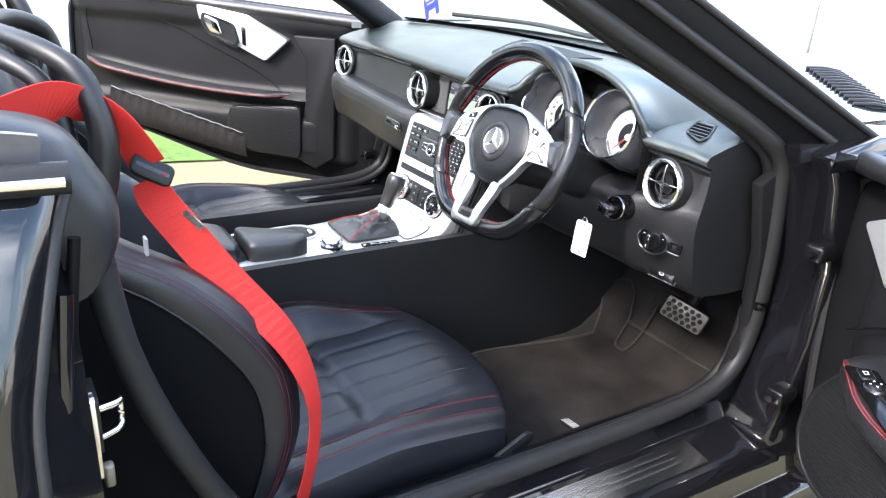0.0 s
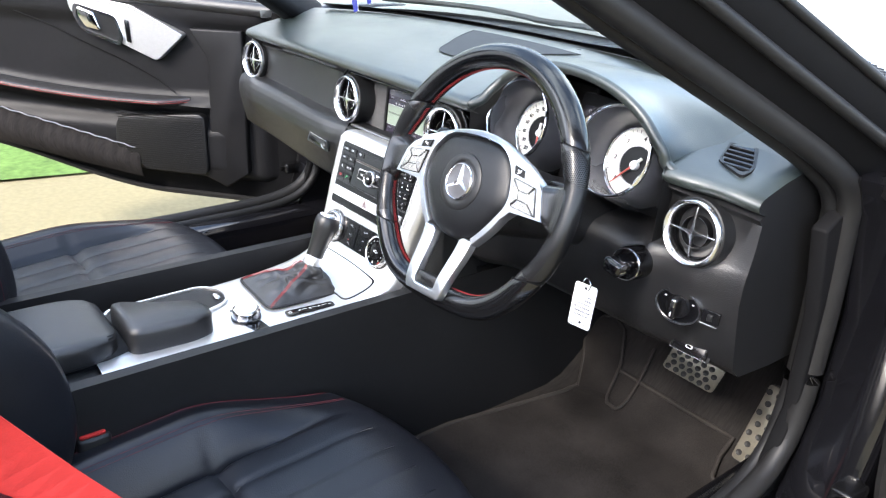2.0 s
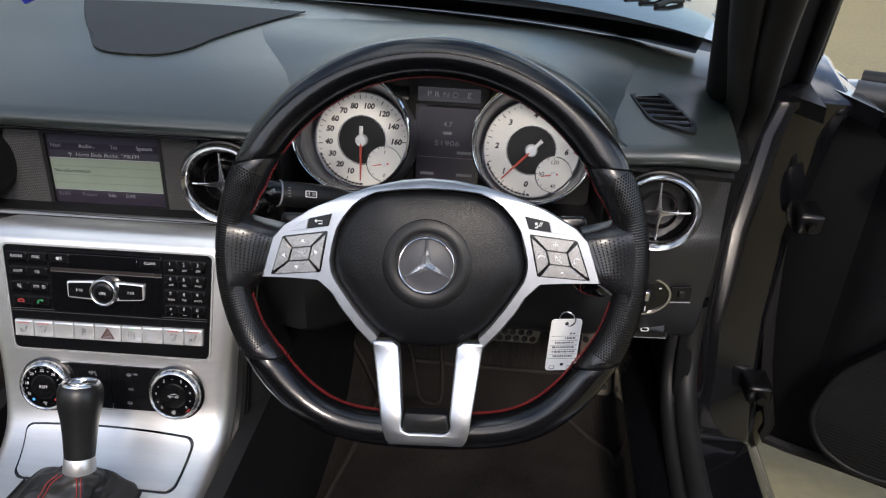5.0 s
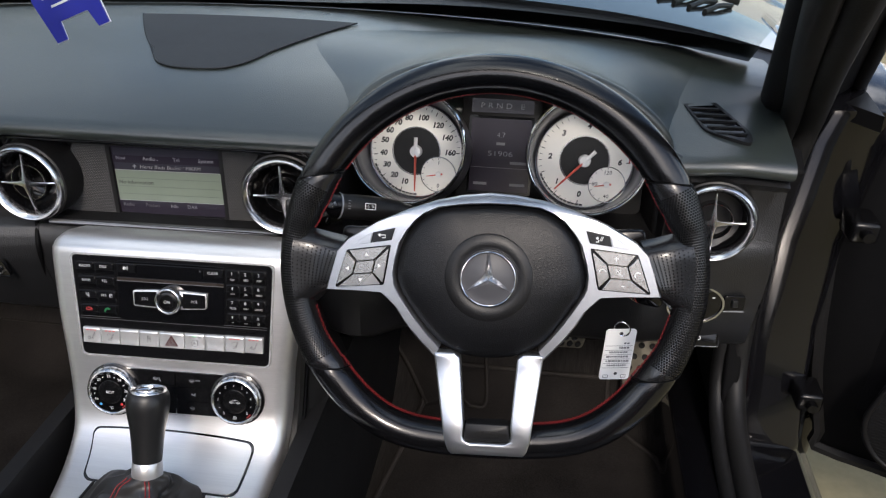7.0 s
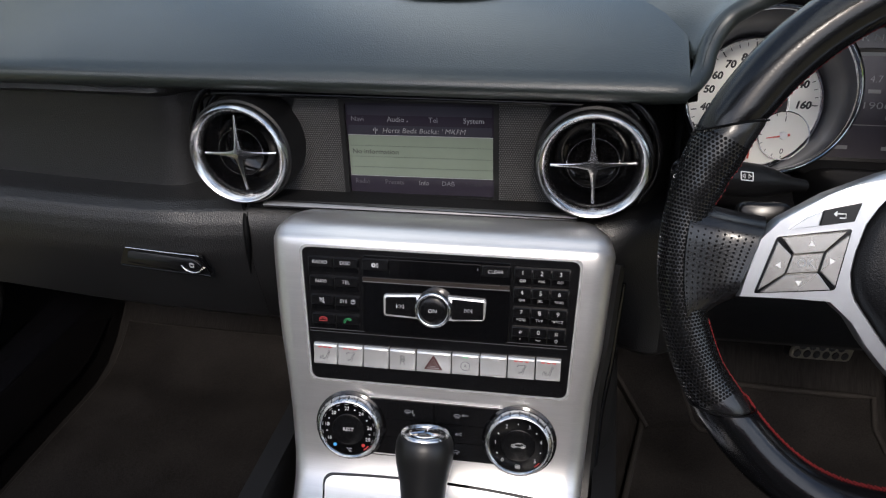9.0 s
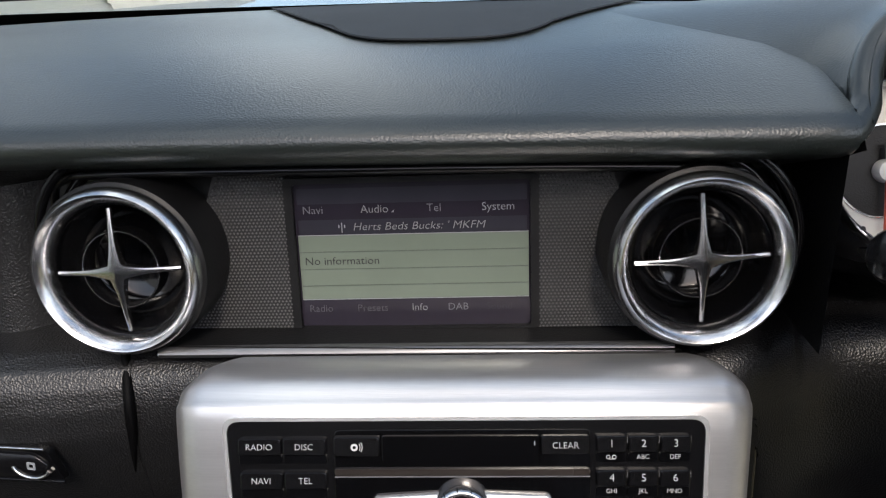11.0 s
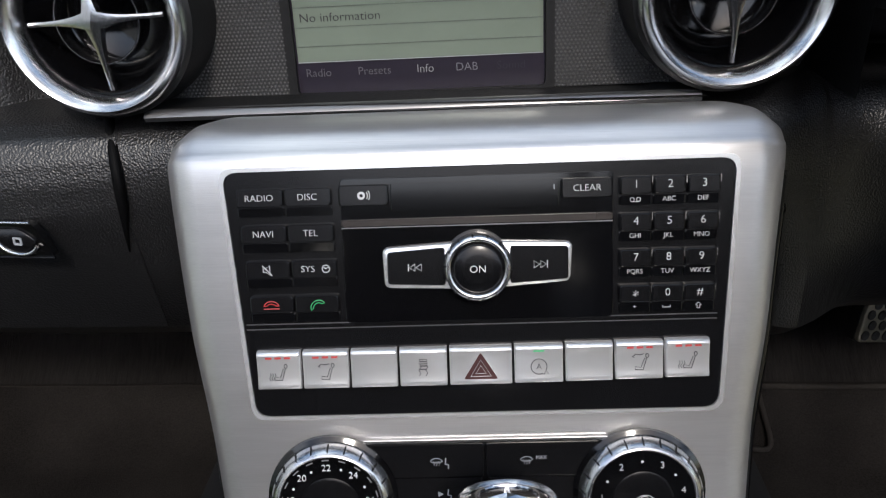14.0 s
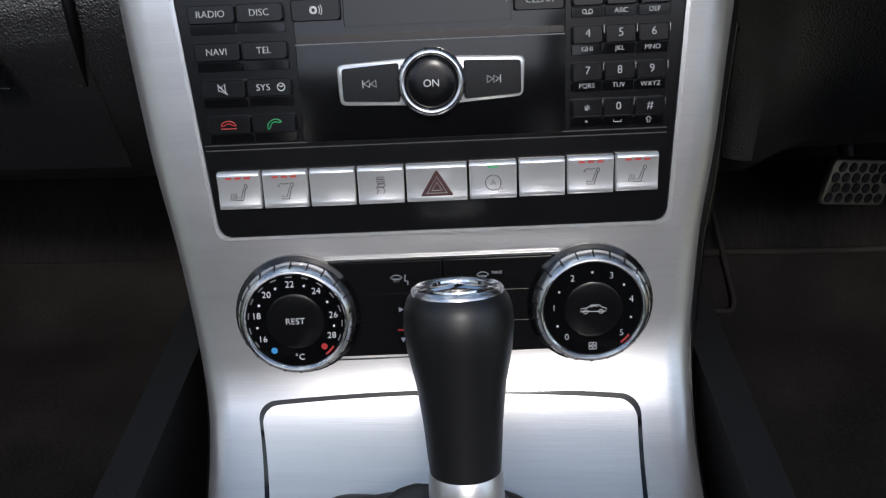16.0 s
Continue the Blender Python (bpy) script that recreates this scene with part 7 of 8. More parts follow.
part("knob_mark", box(0.001, 0.006, 0.0003, (0, -0.008, 0.0222)), PRINT, lsw, m=lm, smooth=False)
for a in (150, 110, 70, 30):
    part("position_mark", box(0.0030, 0.0012, 0.0003, (0, 0, 0.0047)), PRINT, lsw, m=lm @ T(0.0235 * math.cos(radians(a)), 0.0185 * math.sin(radians(a)), 0), smooth=False)
lv = thing("headlight_leveller", "small black thumbwheel switch plate", "switch", (0.66, 0.075, 0.668))
part("plate", plate(rrect(0.024, 0.018, 0.002, 3), 0.003, 0.0006, base=-0.003), BUTTON, lv, m=lm @ T(0.046, 0.0015, 0.0), smooth=False)
part("wheel", box(0.007, 0.009, 0.004, (0.046, 0.0015, 0.004)), PLASTIC, lv, m=lm, bevel=0.001)
part("light_line", box(0.024, 0.001, 0.0005, (0.046, -0.0090, 0.0032)), DIMPRINT, lv, m=lm, smooth=False)
pb = thing("parking_brake_switch", "flat black parking brake handle below the light switch", "switch", (0.627, 0.098, 0.60))
bmx = axes((0.632, 0.096, 0.6065), (1, 0.10, -0.02), (0, 0.35, 1))
part("bezel", plate(rrect(0.062, 0.030, 0.003, 3), 0.002, 0.0006, base=-0.006), PLASTIC, pb, m=bmx, smooth=False)
part("handle", plate(rrect(0.054, 0.021, 0.003, 3, 0, -0.002), 0.009, 0.003, base=0.001), BUTTON, pb, m=bmx)
part("edge_line", box(0.056, 0.0014, 0.0006, (0, -0.0130, 0.0065)), ALU, pb, m=bmx, smooth=False)
part("mark", frame_ring(rrect(0.010, 0.005, 0.002, 3, 0, -0.002), rrect(0.008, 0.0035, 0.0015, 3, 0, -0.002), 0.0094, base=0.0088), PRINT, pb, m=bmx, smooth=False)


# ---- seats ----
def sport_seat(cx, label):
    st = thing("sport_seat", label, "car seat", (cx, -0.5, 0.22), group="front seats")
    W = 0.245

    def front_y(a):
        return -0.184 - 0.050 * a * a - 0.016 * a ** 4

    def cush(u, v):
        a = lerp(-1, 1, u)
        w = min(1.0, v / 0.90)
        y = lerp(-0.80, front_y(a), w)
        bol = ease((abs(a) - 0.58) / 0.24)
        back = 1 - ease((w - 0.55) / 0.40)
        z = 0.366 + 0.058 * w + (0.062 if a * cx < 0 else 0.034) * bol * back
        g = abs(((a + 0.58) / 1.16 * 5) % 1 - 0.5) * 2             # pleats run fore and aft on the middle
        fade = 1 - ease((w - 0.86) / 0.12)
        if abs(a) < 0.58:
            z += 0.0024 * (1 - g ** 6) * fade
        z -= 0.015 * math.exp(-((abs(a) - 0.60) / 0.030) ** 2) * back                       # valleys beside the bolsters
        z -= 0.009 * math.exp(-((y + 0.462) / 0.008) ** 2) * (1 - bol)                      # crosswise fold
        z += 0.003 * math.exp(-((y + 0.42) / 0.04) ** 2) * (1 - bol)
        edge = ease((abs(a) - 0.86) / 0.14)
        z -= 0.024 * edge * edge
        roll = max(0.0, w - 0.80) / 0.20
        z -= 0.020 * roll ** 2.2
        if v > 0.90:                                                                        # the front face
            q = (v - 0.90) / 0.10
            z -= 0.075 * q
            y += 0.012 * math.sin(math.pi * min(1, q * 1.2)) - 0.012 * q
        x = cx + a * W * (1 - 0.05 * w * w)
        return (x, y, z)

    cu = part("cushion", surf(cush, 96, 64), SEAT, st, "black leather cushion with pleated middle")
    for s in (0.0, 1.0):
        sx = -1 if s == 0 else 1
        eg = [Vector(cush(s, 0.90 * k / 24)) for k in range(25)]
        part("side_bolster", rings_to_bm([[p, p + Vector((sx * 0.009, 0, -0.025)), p + Vector((sx * 0.007, -0.004, -0.055)), p + Vector((-sx * 0.004, -0.012, -0.085))] for p in eg], closed=False), SEAT, st)
        base = [(cx + sx * 0.248, y, z) for y, z in ((-0.82, 0.24), (-0.26, 0.26), (-0.28, 0.30), (-0.40, 0.335), (-0.80, 0.345))]
        part("side_shield", rings_to_bm([[(x + d * sx, y, z) for x, y, z in base] for d in (-0.03, 0.0, 0.004)]), PLASTIC_LO, st, bevel=0.006)
        lever = round_poly([(-0.36, 0.300), (-0.225, 0.345), (-0.205, 0.372), (-0.222, 0.380), (-0.28, 0.352)], 0.012)
        part("adjuster_lever", rings_to_bm([[(cx + sx * x, y, z) for y, z in lever] for x in (0.254, 0.262)]), PLASTIC_LO, st, bevel=0.003)
        for d0 in (0.115, 0.045):
            for d in (0.0, 0.009):
                uu = d0 + d if s == 0 else 1 - d0 - d
                part("red_stitching", tube([Vector(cush(uu, 0.03 + 0.85 * k / 60)) + Vector((0, 0, 0.0006)) for k in range(61)], 0.00040, 5), SEATTHREAD, cu)
    for k in range(1, 5):
        uu = 0.5 + (-0.58 + 1.16 * k / 5) / 2
        part("pleat_seam", tube([Vector(cush(uu, 0.45 + 0.38 * j / 30)) + Vector((0, 0, 0.0002)) for j in range(31)], 0.0007, 5), GLOSS, cu)
    # backrest in side profile, leaning back
    BOLST = [(0.38, -0.660), (0.46, -0.628), (0.525, -0.618), (0.61, -0.632), (0.69, -0.684), (0.756, -0.752), (0.80, -0.825), (0.86, -0.905)]

    BOLST_F = smooth_path([(z, y, 0) for z, y in BOLST], 8)

    def curve_at(z, pts):
        for p, q in zip(pts, pts[1:]):
            if z <= q.x:
                return lerp(p.y, q.y, max(0.0, (z - p.x) / (q.x - p.x)))
        return pts[-1].y

    def back(u, v):
        a = lerp(-1, 1, u)
        z = lerp(0.38, 0.86, v)
        yc = lerp(-0.730, -0.900, v)
        yb = curve_at(z, BOLST_F)
        bol = ease((abs(a) - 0.50) / 0.34)
        g = abs(((a + 0.5) * 6) % 1 - 0.5) * 2
        pl = 0.005 * (1 - g ** 4) if abs(a) < 0.5 and v < 0.8 else 0
        edge = ease((abs(a) - 0.90) / 0.10)
        wdt = W * lerp(1.0, 0.90, ease((v - 0.55) / 0.45))
        return Vector((cx + a * wdt, lerp(yc + pl, yb, bol) - 0.016 * edge * edge, z))

    bk = part("backrest", surf(back, 72, 48), SEAT, st, "black leather backrest with deep side bolsters")
    for s in (0.0, 1.0):
        sx = -1 if s == 0 else 1
        rr = []
        for k in range(33):
            t = k / 32
            p = back(s, t)
            yb = lerp(-0.80, -0.985, t)
            q = Vector((p.x, lerp(p.y, yb, 0.25), p.z))
            rr.append([p, p + Vector((sx * 0.008, -0.012, 0)), Vector((p.x + sx * 0.009, p.y - 0.030, p.z - 0.011)), Vector((p.x + sx * 0.005, p.y - 0.043, p.z - 0.016))])
        part("bolster_band", rings_to_bm(rr, closed=False), SEAT, st)
        part("side_piping", tube([r[3] + Vector((-sx * 0.001, 0.001, 0)) for r in rr], 0.0022, 8), SEAT, st)
        part("back_side", rings_to_bm([[Vector((r[3].x - sx * 0.004, r[3].y, r[3].z)), Vector((r[3].x + sx * 0.002, lerp(r[3].y, lerp(-0.84, -0.985, k / 32), 0.5), r[3].z)), Vector((r[3].x - sx * 0.004, lerp(-0.86, -1.0, k / 32), r[3].z))] for k, r in enumerate(rr)], closed=False), NAP, st, "matt black back shell side")
        for d in (0.020, 0.030):
            pts = [(r[1].lerp(r[2], 0.10) if d < 0.025 else r[0].lerp(r[1], 0.55)) + Vector((sx * 0.0008, 0, 0)) for r in rr[2:]]
            part("red_stitching", tube(pts, 0.00040, 5), SEATTHREAD, bk)
    part("back_shell", surf(lambda u, v: (cx + lerp(-1, 1, u) * W * lerp(1, 0.90, ease((v - 0.55) / 0.45)), lerp(-0.86, -1.0, v) - 0.02 * (1 - lerp(-1, 1, u) ** 2), lerp(0.36, 0.86, v)), 16, 16), PLASTIC_LO, st)
    # head restraint grown into the backrest
    rings = []
    for k in range(9):
        t = k / 8
        z = lerp(0.84, 1.005, t)
        w = lerp(0.15, 0.105, ease(t)) * (1.0 if k < 8 else 0.8)
        dd = lerp(0.075, 0.055, t) * (1.0 if k < 8 else 0.6)
        y = lerp(-0.925, -0.965, t)
        rings.append([(cx + x, y + yy, z) for x, yy in rrect(w * 2, dd * 1.6, 0.04, 5)])
    part("head_restraint", rings_to_bm(rings), SEAT, st, subsurf=1)
    part("seat_tab", box(0.014, 0.003, 0.020, (cx + 0.236, -0.806, 0.806)), GREYPRINT, st)
    part("base_frame", box(0.42, 0.50, 0.07, (cx, -0.50, 0.265)), PLASTIC_LO, st)
    return st


sport_seat(0.412, "driver's black leather sport seat with red stitching and pleats")
raised_seat = sport_seat(-0.375, "passenger's black leather sport seat with red stitching and pleats")
raised_seat.location.z += 0.035          # set higher on its runners
part("seat_riser", box(0.40, 0.50, 0.09, (-0.375, -0.54, 0.245)), PLASTIC_LO, raised_seat, bevel=0.01)


# ---- roll hoops and belts ----
def roll_hoop(cx):
    rh = thing("roll_hoop", "thick black padded roll-over hoop behind the seat", "roll bar", (cx, -0.99, 0.86), group="roll hoops")
    half = [(0.188, -0.846, 0.855), (0.188, -0.836, 0.890), (0.187, -0.832, 0.930), (0.182, -0.838, 0.968), (0.170, -0.851, 1.000), (0.135, -0.879, 1.018), (0.085, -0.905, 1.025), (0.03, -0.918, 1.026)]
    pts = smooth_path([(cx + x, y, z) for x, y, z in half] + [(cx - x, y, z) for x, y, z in half[::-1]], 6)
    n_ = len(pts)
    part("hoop", tube([p + Vector((0, 0, -0.008)) for p in pts], [lerp(0.0100, 0.0195, abs(2 * k / (n_ - 1) - 1) ** 1.5) for k in range(n_)], 18, up=(0, 1, 0.05)), PLASTIC, rh)
    part("inner_rail", tube([(cx + (p.x - cx) * 0.90, p.y - 0.034, p.z - 0.022) for p in pts[6:-6]], 0.011, 12, up=(0, 1, 0.05)), PLASTIC, rh)
    part("fairing", plate(rrect(0.30, 0.10, 0.03, 5), 0.05, 0.012, base=-0.01), PLASTIC_LO, rh, m=T(cx, -1.06, 0.84))


roll_hoop(0.412)
roll_hoop(-0.375)


def strap(pts, width, turns):
    """A flat webbing strip along points; turns give the way across the strip."""
    P = smooth_path(pts, 8)
    N = smooth_path(turns, 8)
    rings = []
    for p, n in zip(P, N):
        n = n.normalized()
        t = Vector((0, 0, 1))
        i = P.index(p)
        a, b = P[max(0, i - 1)], P[min(len(P) - 1, i + 1)]
        t = (b - a).normalized()
        q = n.cross(t).normalized() * 0.0007
        rings.append([p - n * width / 2 - q, p + n * width / 2 - q, p + n * width / 2 + q, p - n * width / 2 + q])
    return rings_to_bm(rings)


belt = thing("seat_belt", "bright red seat belt webbing hanging over the driver's seat", "seat belt", (0.66, -0.7, 0.4))
part("upper_webbing", strap([(0.64, -1.0, 0.925), (0.625, -0.935, 0.952), (0.605, -0.885, 0.964), (0.59, -0.85, 0.955), (0.586, -0.822, 0.940), (0.583, -0.800, 0.910), (0.580, -0.784, 0.880)], 0.050, [(0.35, 0.15, 1), (0.3, 0.2, 1), (0.25, 0.3, 0.9), (0.4, 0.5, 0.6), (0.65, 0.55, 0.4), (0.65, 0.55, 0.4), (0.6, 0.6, 0.4)]), BELT, belt, smooth=False)
part("lower_webbing", strap([(0.580, -0.785, 0.862), (0.585, -0.779, 0.840), (0.600, -0.757, 0.806), (0.620, -0.705, 0.730), (0.652, -0.642, 0.648), (0.668, -0.611, 0.560), (0.673, -0.614, 0.472), (0.675, -0.630, 0.399), (0.680, -0.660, 0.280)], 0.046, [(0.5, 0.6, 0.4), (0.3, 0.7, 0.5), (0.15, 0.78, 0.55), (-0.10, 0.83, 0.50), (-0.56, 0.76, 0.27), (-0.76, 0.64, 0.10), (-0.68, 0.73, 0.04), (-0.62, 0.78, 0.0), (-0.6, 0.78, -0.1)]), BELT, belt, smooth=False)
gm2 = axes((0.580, -0.780, 0.873), (0.25, 0.85, -0.45), (-0.35, 0.45, 0.82))
part("belt_guide", plate(rrect(0.050, 0.026, 0.008, 5), 0.009, 0.003, base=-0.005), PLASTIC_LO, belt, "black plastic belt guide", m=gm2)
part("guide_slot", plate(rrect(0.040, 0.005, 0.002, 4), 0.0094, base=0.008), GLOSS, belt, m=gm2)
part("belt_tongue", plate(rrect(0.008, 0.030, 0.002, 4), 0.003, 0.001), ALU, belt, m=axes((0.606, -0.742, 0.814), (0.3, 0.6, 0.7), (0.3, 0.60, -0.70)))
buckle = thing("belt_buckle", "seat belt buckle with a red release button", "belt buckle", (0.19, -0.60, 0.45))
part("buckle_body", box(0.026, 0.046, 0.075, (0.185, -0.60, 0.425)), PLASTIC, buckle, bevel=0.006)
part("release_button", box(0.018, 0.034, 0.006, (0.185, -0.60, 0.464)), BELT, buckle, bevel=0.002)


# ---- doors ----
def car_door(side, hinge, open_deg, label):
    """Door local frame: x from the hinge to the lock, y up, z into the cabin (out of the trim)."""
    dr = thing("car_side_door", label, "car door", (hinge[0], hinge[1], 0.3), group="car doors")
    th = radians(open_deg)
    d = Vector((side * math.sin(th), -math.cos(th), 0))
    inn = Vector((-side * math.cos(th), -math.sin(th), 0))
    m = Matrix((d, Vector((0, 0, 1)), inn)).transposed().to_4x4()
    m = Matrix.Translation((hinge[0], hinge[1], 0)) @ m
    L = 1.20
    sh = -0.235 if side > 0 else 0.0
    bot = lambda s: 0.298 + 0.02 * (s / L) + 0.12 * ease((s - 0.40) / 0.75)
    top = lambda s: 0.872 + 0.040 * (s / L)
    outl = [(s, bot(s)) for s in [L * k / 14 for k in range(15)]] + [(L + 0.015, 0.50), (L + 0.01, 0.75), (L - 0.02, top(L) - 0.02)] + [(L * k / 10, top(L * k / 10)) for k in range(9, 0, -1)] + [(-0.03, 0.855), (-0.06, 0.80), (-0.055, 0.62), (-0.03, 0.44), (0.0, 0.33)]
    part("outer_skin", plate(outl, -0.055, 0.01, base=-0.105), PAINT, dr, "glossy black door skin", m=m)
    part("door_frame", plate([(0.02 + x * 0.975, 0.012 + y * 0.985) for x, y in outl], -0.018, 0.006, base=-0.058), PILLAR, dr, m=m)

    def trim(u, v):
        s = lerp(0.03, L - 0.03, u)
        z0, z1 = bot(s) + 0.055, top(s) - 0.006
        z = lerp(z0, z1, v)
        h = 0.006
        h += 0.034 * math.exp(-((z - (0.588 + 0.14 * (s - sh - 0.47) ** 2)) / 0.020) ** 2) * ease((s - 0.10) / 0.18) * ease((L - 0.04 - s) / 0.2)
        h += 0.030 * ease((0.56 - z) / 0.05) * ease((z - z0) / 0.06) * ease((s - 0.12) / 0.1)
        h += 0.018 * ease((z - 0.80) / 0.04)
        h -= 0.035 * ease((abs(u - 0.5) - 0.44) / 0.06) + 0.03 * ease((0.06 - v) / 0.06)
        return (s, z, h)
    part("trim_panel", surf(trim, 60, 44), DOORTRIM, dr, "dark padded door trim", m=m)
    part("top_roll", tube([(s, top(s) - 0.004, 0.012) for s in [0.0 + L * k / 12 for k in range(13)]], 0.020, 10, up=(0, 0, 1)), LEATHER, dr, m=m)
    part("window_channel", tube([(s, top(s) + 0.004, -0.040) for s in [0.0 + L * k / 12 for k in range(13)]], 0.012, 8, up=(0, 0, 1)), RUBBER, dr, m=m)
    part("edge_seal", tube([(p.x * 0.965 + 0.018, p.y * 0.975 + 0.012, -0.014) for p in smooth_path([(q[0], q[1], 0) for q in outl], 2, True)], 0.009, 6, loop=True, up=(0, 0, 1)), RUBBER, dr, m=m)
    if side < 0:
        # armrest pad with stitched edge
        def armp(u, v):
            s = lerp(0.300, 1.10, u) + sh
            return Vector((s, 0.600 + 0.14 * (s - sh - 0.47) ** 2 + 0.012 * math.cos(v * math.pi), 0.012 + 0.055 * math.sin(v * math.pi) ** 0.6 * min(1, u * 8 + 0.25) * min(1, (1 - u) * 8 + 0.2)))
        ar = part("armrest", surf(armp, 40, 14), LEATHER, dr, "padded armrest with red stitching", m=m)
        for vv in (0.40, 0.55):
            part("red_stitching", tube([armp(k / 50, vv) + Vector((0, 0, 0.0008)) for k in range(51)], 0.0006, 5), THREAD, ar, m=m)
    # silver blade with the inner handle
    bl = round_poly([(sh + x, y) for x, y in ((0.300, 0.792), (0.385, 0.715), (0.590, 0.800), (0.632, 0.840), (0.640, 0.885), (0.45, 0.864))], 0.012)
    blade = part("silver_blade", plate(bl, 0.034, 0.003, base=0.004), SILVER, dr, "pale silver trim blade", m=m, smooth=False)
    hb = round_poly([(sh + x, y) for x, y in ((0.616, 0.862), (0.494, 0.832), (0.474, 0.772), (0.488, 0.750), (0.598, 0.786), (0.622, 0.830))][::-1], 0.016, 5)
    hin = [(sh + 0.548 + (x - sh - 0.548) * 0.86, 0.808 + (y - 0.808) * 0.80) for x, y in hb]
    part("handle_bezel", frame_ring(hb, hin, 0.0395, base=0.033), CHROME, blade, m=m)
    part("handle_well", plate(hin, 0.0346, base=0.033), PLASTIC_LO, blade, m=m, smooth=False)
    part("door_handle", plate(round_poly([(sh + x, y) for x, y in ((0.606, 0.852), (0.556, 0.838), (0.540, 0.790), (0.585, 0.796), (0.604, 0.826))][::-1], 0.008, 4), 0.044, 0.004, base=0.034), CHROME, blade, "chrome pull handle", m=m)
    part("lock_switch", plate(round_poly([(sh + 0.470, 0.824), (sh + 0.457, 0.820), (sh + 0.455, 0.760), (sh + 0.468, 0.764)][::-1], 0.003), 0.037, 0.001, base=0.033), BUTTON, blade, m=m)
    part("trim_line", tube(smooth_path([(sh + 1.076, 0.690, 0.018), (sh + 1.076, 0.845, 0.020), (sh + 0.911, 0.846, 0.020), (sh + 0.748, 0.803, 0.014), (sh + 0.621, 0.752, 0.012), (sh + 0.493, 0.702, 0.012), (sh + 0.387, 0.654, 0.020), (sh + 0.335, 0.625, 0.035)], 8), 0.0018, 8, up=(0, 0, 1)), PERFDOT, dr, m=m)
    # pocket with its elastic mouth, speaker
    if side < 0:
      part("pocket", surf(lambda u, v: (sh + lerp(0.46, 1.00, u), lerp(0.365 + 0.09 * u, 0.455 + 0.115 * u, v), 0.030 + 0.035 * math.sin(math.pi * min(1, v * 0.75 + 0.15)) * math.sin(math.pi * (0.08 + 0.84 * u)) ** 0.4 + 0.003 * math.sin(u * 90) * v), 80, 10), CARPET, dr, "gathered fabric door pocket", m=m)
      part("pocket_elastic", tube([(sh + s, 0.456 + 0.115 * (s - 0.46) / 0.54, 0.052 + 0.003 * math.sin(s * 120)) for s in [0.47 + 0.52 * k / 90 for k in range(91)]], 0.0020, 6, up=(0, 0, 1)), GREYPRINT, dr, m=m)
    if side < 0:
        sp_o = round_poly([(sh + x, y) for x, y in ((0.25, 0.388), (0.44, 0.392), (0.535, 0.450), (0.525, 0.548), (0.25, 0.575))], 0.03)
        part("speaker_grille", plate(sp_o, 0.046, 0.004, base=0.02), PLASTIC, dr, "finely ribbed speaker grille", m=m)
        for k in range(26):
            yy = 0.396 + 0.0066 * k
            a, b = sh + 0.258, sh + min(0.520, 0.440 + max(0, (yy - 0.392)) * 1.55)
            part("grille_rib", box(b - a, 0.0022, 0.0015, ((a + b) / 2, yy, 0.0465)), PLASTIC_LO, dr, m=m, smooth=False)
    # leading edge cheek that meets the dash
    if side < 0:
        part("front_cheek", rings_to_bm([[(x, y, z) for x, y in ((0.13, 0.815), (0.285, 0.812), (0.235, 0.73), (0.245, 0.46), (0.275, 0.385), (0.20, 0.352), (0.13, 0.40))] for z in (0.0, 0.026, 0.032)]), DOORTRIM, dr, m=m, bevel=0.008)
    if side > 0:
        # ribbed speaker grille with a raised rim, and the armrest tongue above it
        go = round_poly([(0.150, 0.588), (0.082, 0.500), (0.066, 0.420), (0.090, 0.372), (0.140, 0.350), (0.42, 0.372), (0.46, 0.45), (0.45, 0.575)], 0.03, 5)
        part("speaker_grille", plate(go, 0.046, 0.004, base=0.02), PLASTIC, dr, "finely ribbed grey speaker grille", m=m)
        part("grille_rim", tube([(x, y, 0.045) for x, y in go], 0.0045, 8, loop=True, up=(0, 0, 1)), DOORTRIM, dr, m=m)
        for k in range(44):
            yy = 0.356 + 0.0052 * k
            cut = [x for (xa, ya), (xb, yb) in zip(go, go[1:] + go[:1]) if (ya - yy) * (yb - yy) < 0 for x in (lerp(xa, xb, (yy - ya) / (yb - ya)),)]
            if len(cut) > 1:
                a, b = min(cut) + 0.005, max(cut) - 0.005
                part("grille_rib", box(b - a, 0.0018, 0.0012, ((a + b) / 2, yy, 0.0465)), PLASTIC_LO, dr, m=m, smooth=False)
        EDGE = smooth_path([(0.150, 0.585, 0.030), (0.158, 0.600, 0.066), (0.178, 0.606, 0.084), (0.210, 0.604, 0.098), (0.270, 0.600, 0.122), (0.340, 0.600, 0.134), (0.46, 0.605, 0.138), (0.70, 0.620, 0.130)], 6)
        rest_rows = []
        for p in EDGE:
            back = Vector((p.x, p.y + 0.012, 0.010))
            rest_rows.append([back, back.lerp(p, 0.35) + Vector((0, 0.006, 0)), back.lerp(p, 0.75) + Vector((0, 0.006, 0)), p + Vector((0, 0.002, 0)), p + Vector((0, -0.010, 0.003)), p + Vector((0, -0.026, -0.002)), Vector((p.x, p.y - 0.045, max(0.02, p.z - 0.035)))])
        ar = part("armrest", rings_to_bm(rest_rows, closed=False), LEATHER, dr, "padded black armrest with red stitching", m=m)
        for q in (0.0, 0.0055):
            part("red_stitching", tube([p + Vector((0.0, 0.0030 + 0.10 * q, 0.0006 - q)) for p in EDGE[3:]], 0.0006, 5), THREAD, ar, m=m)
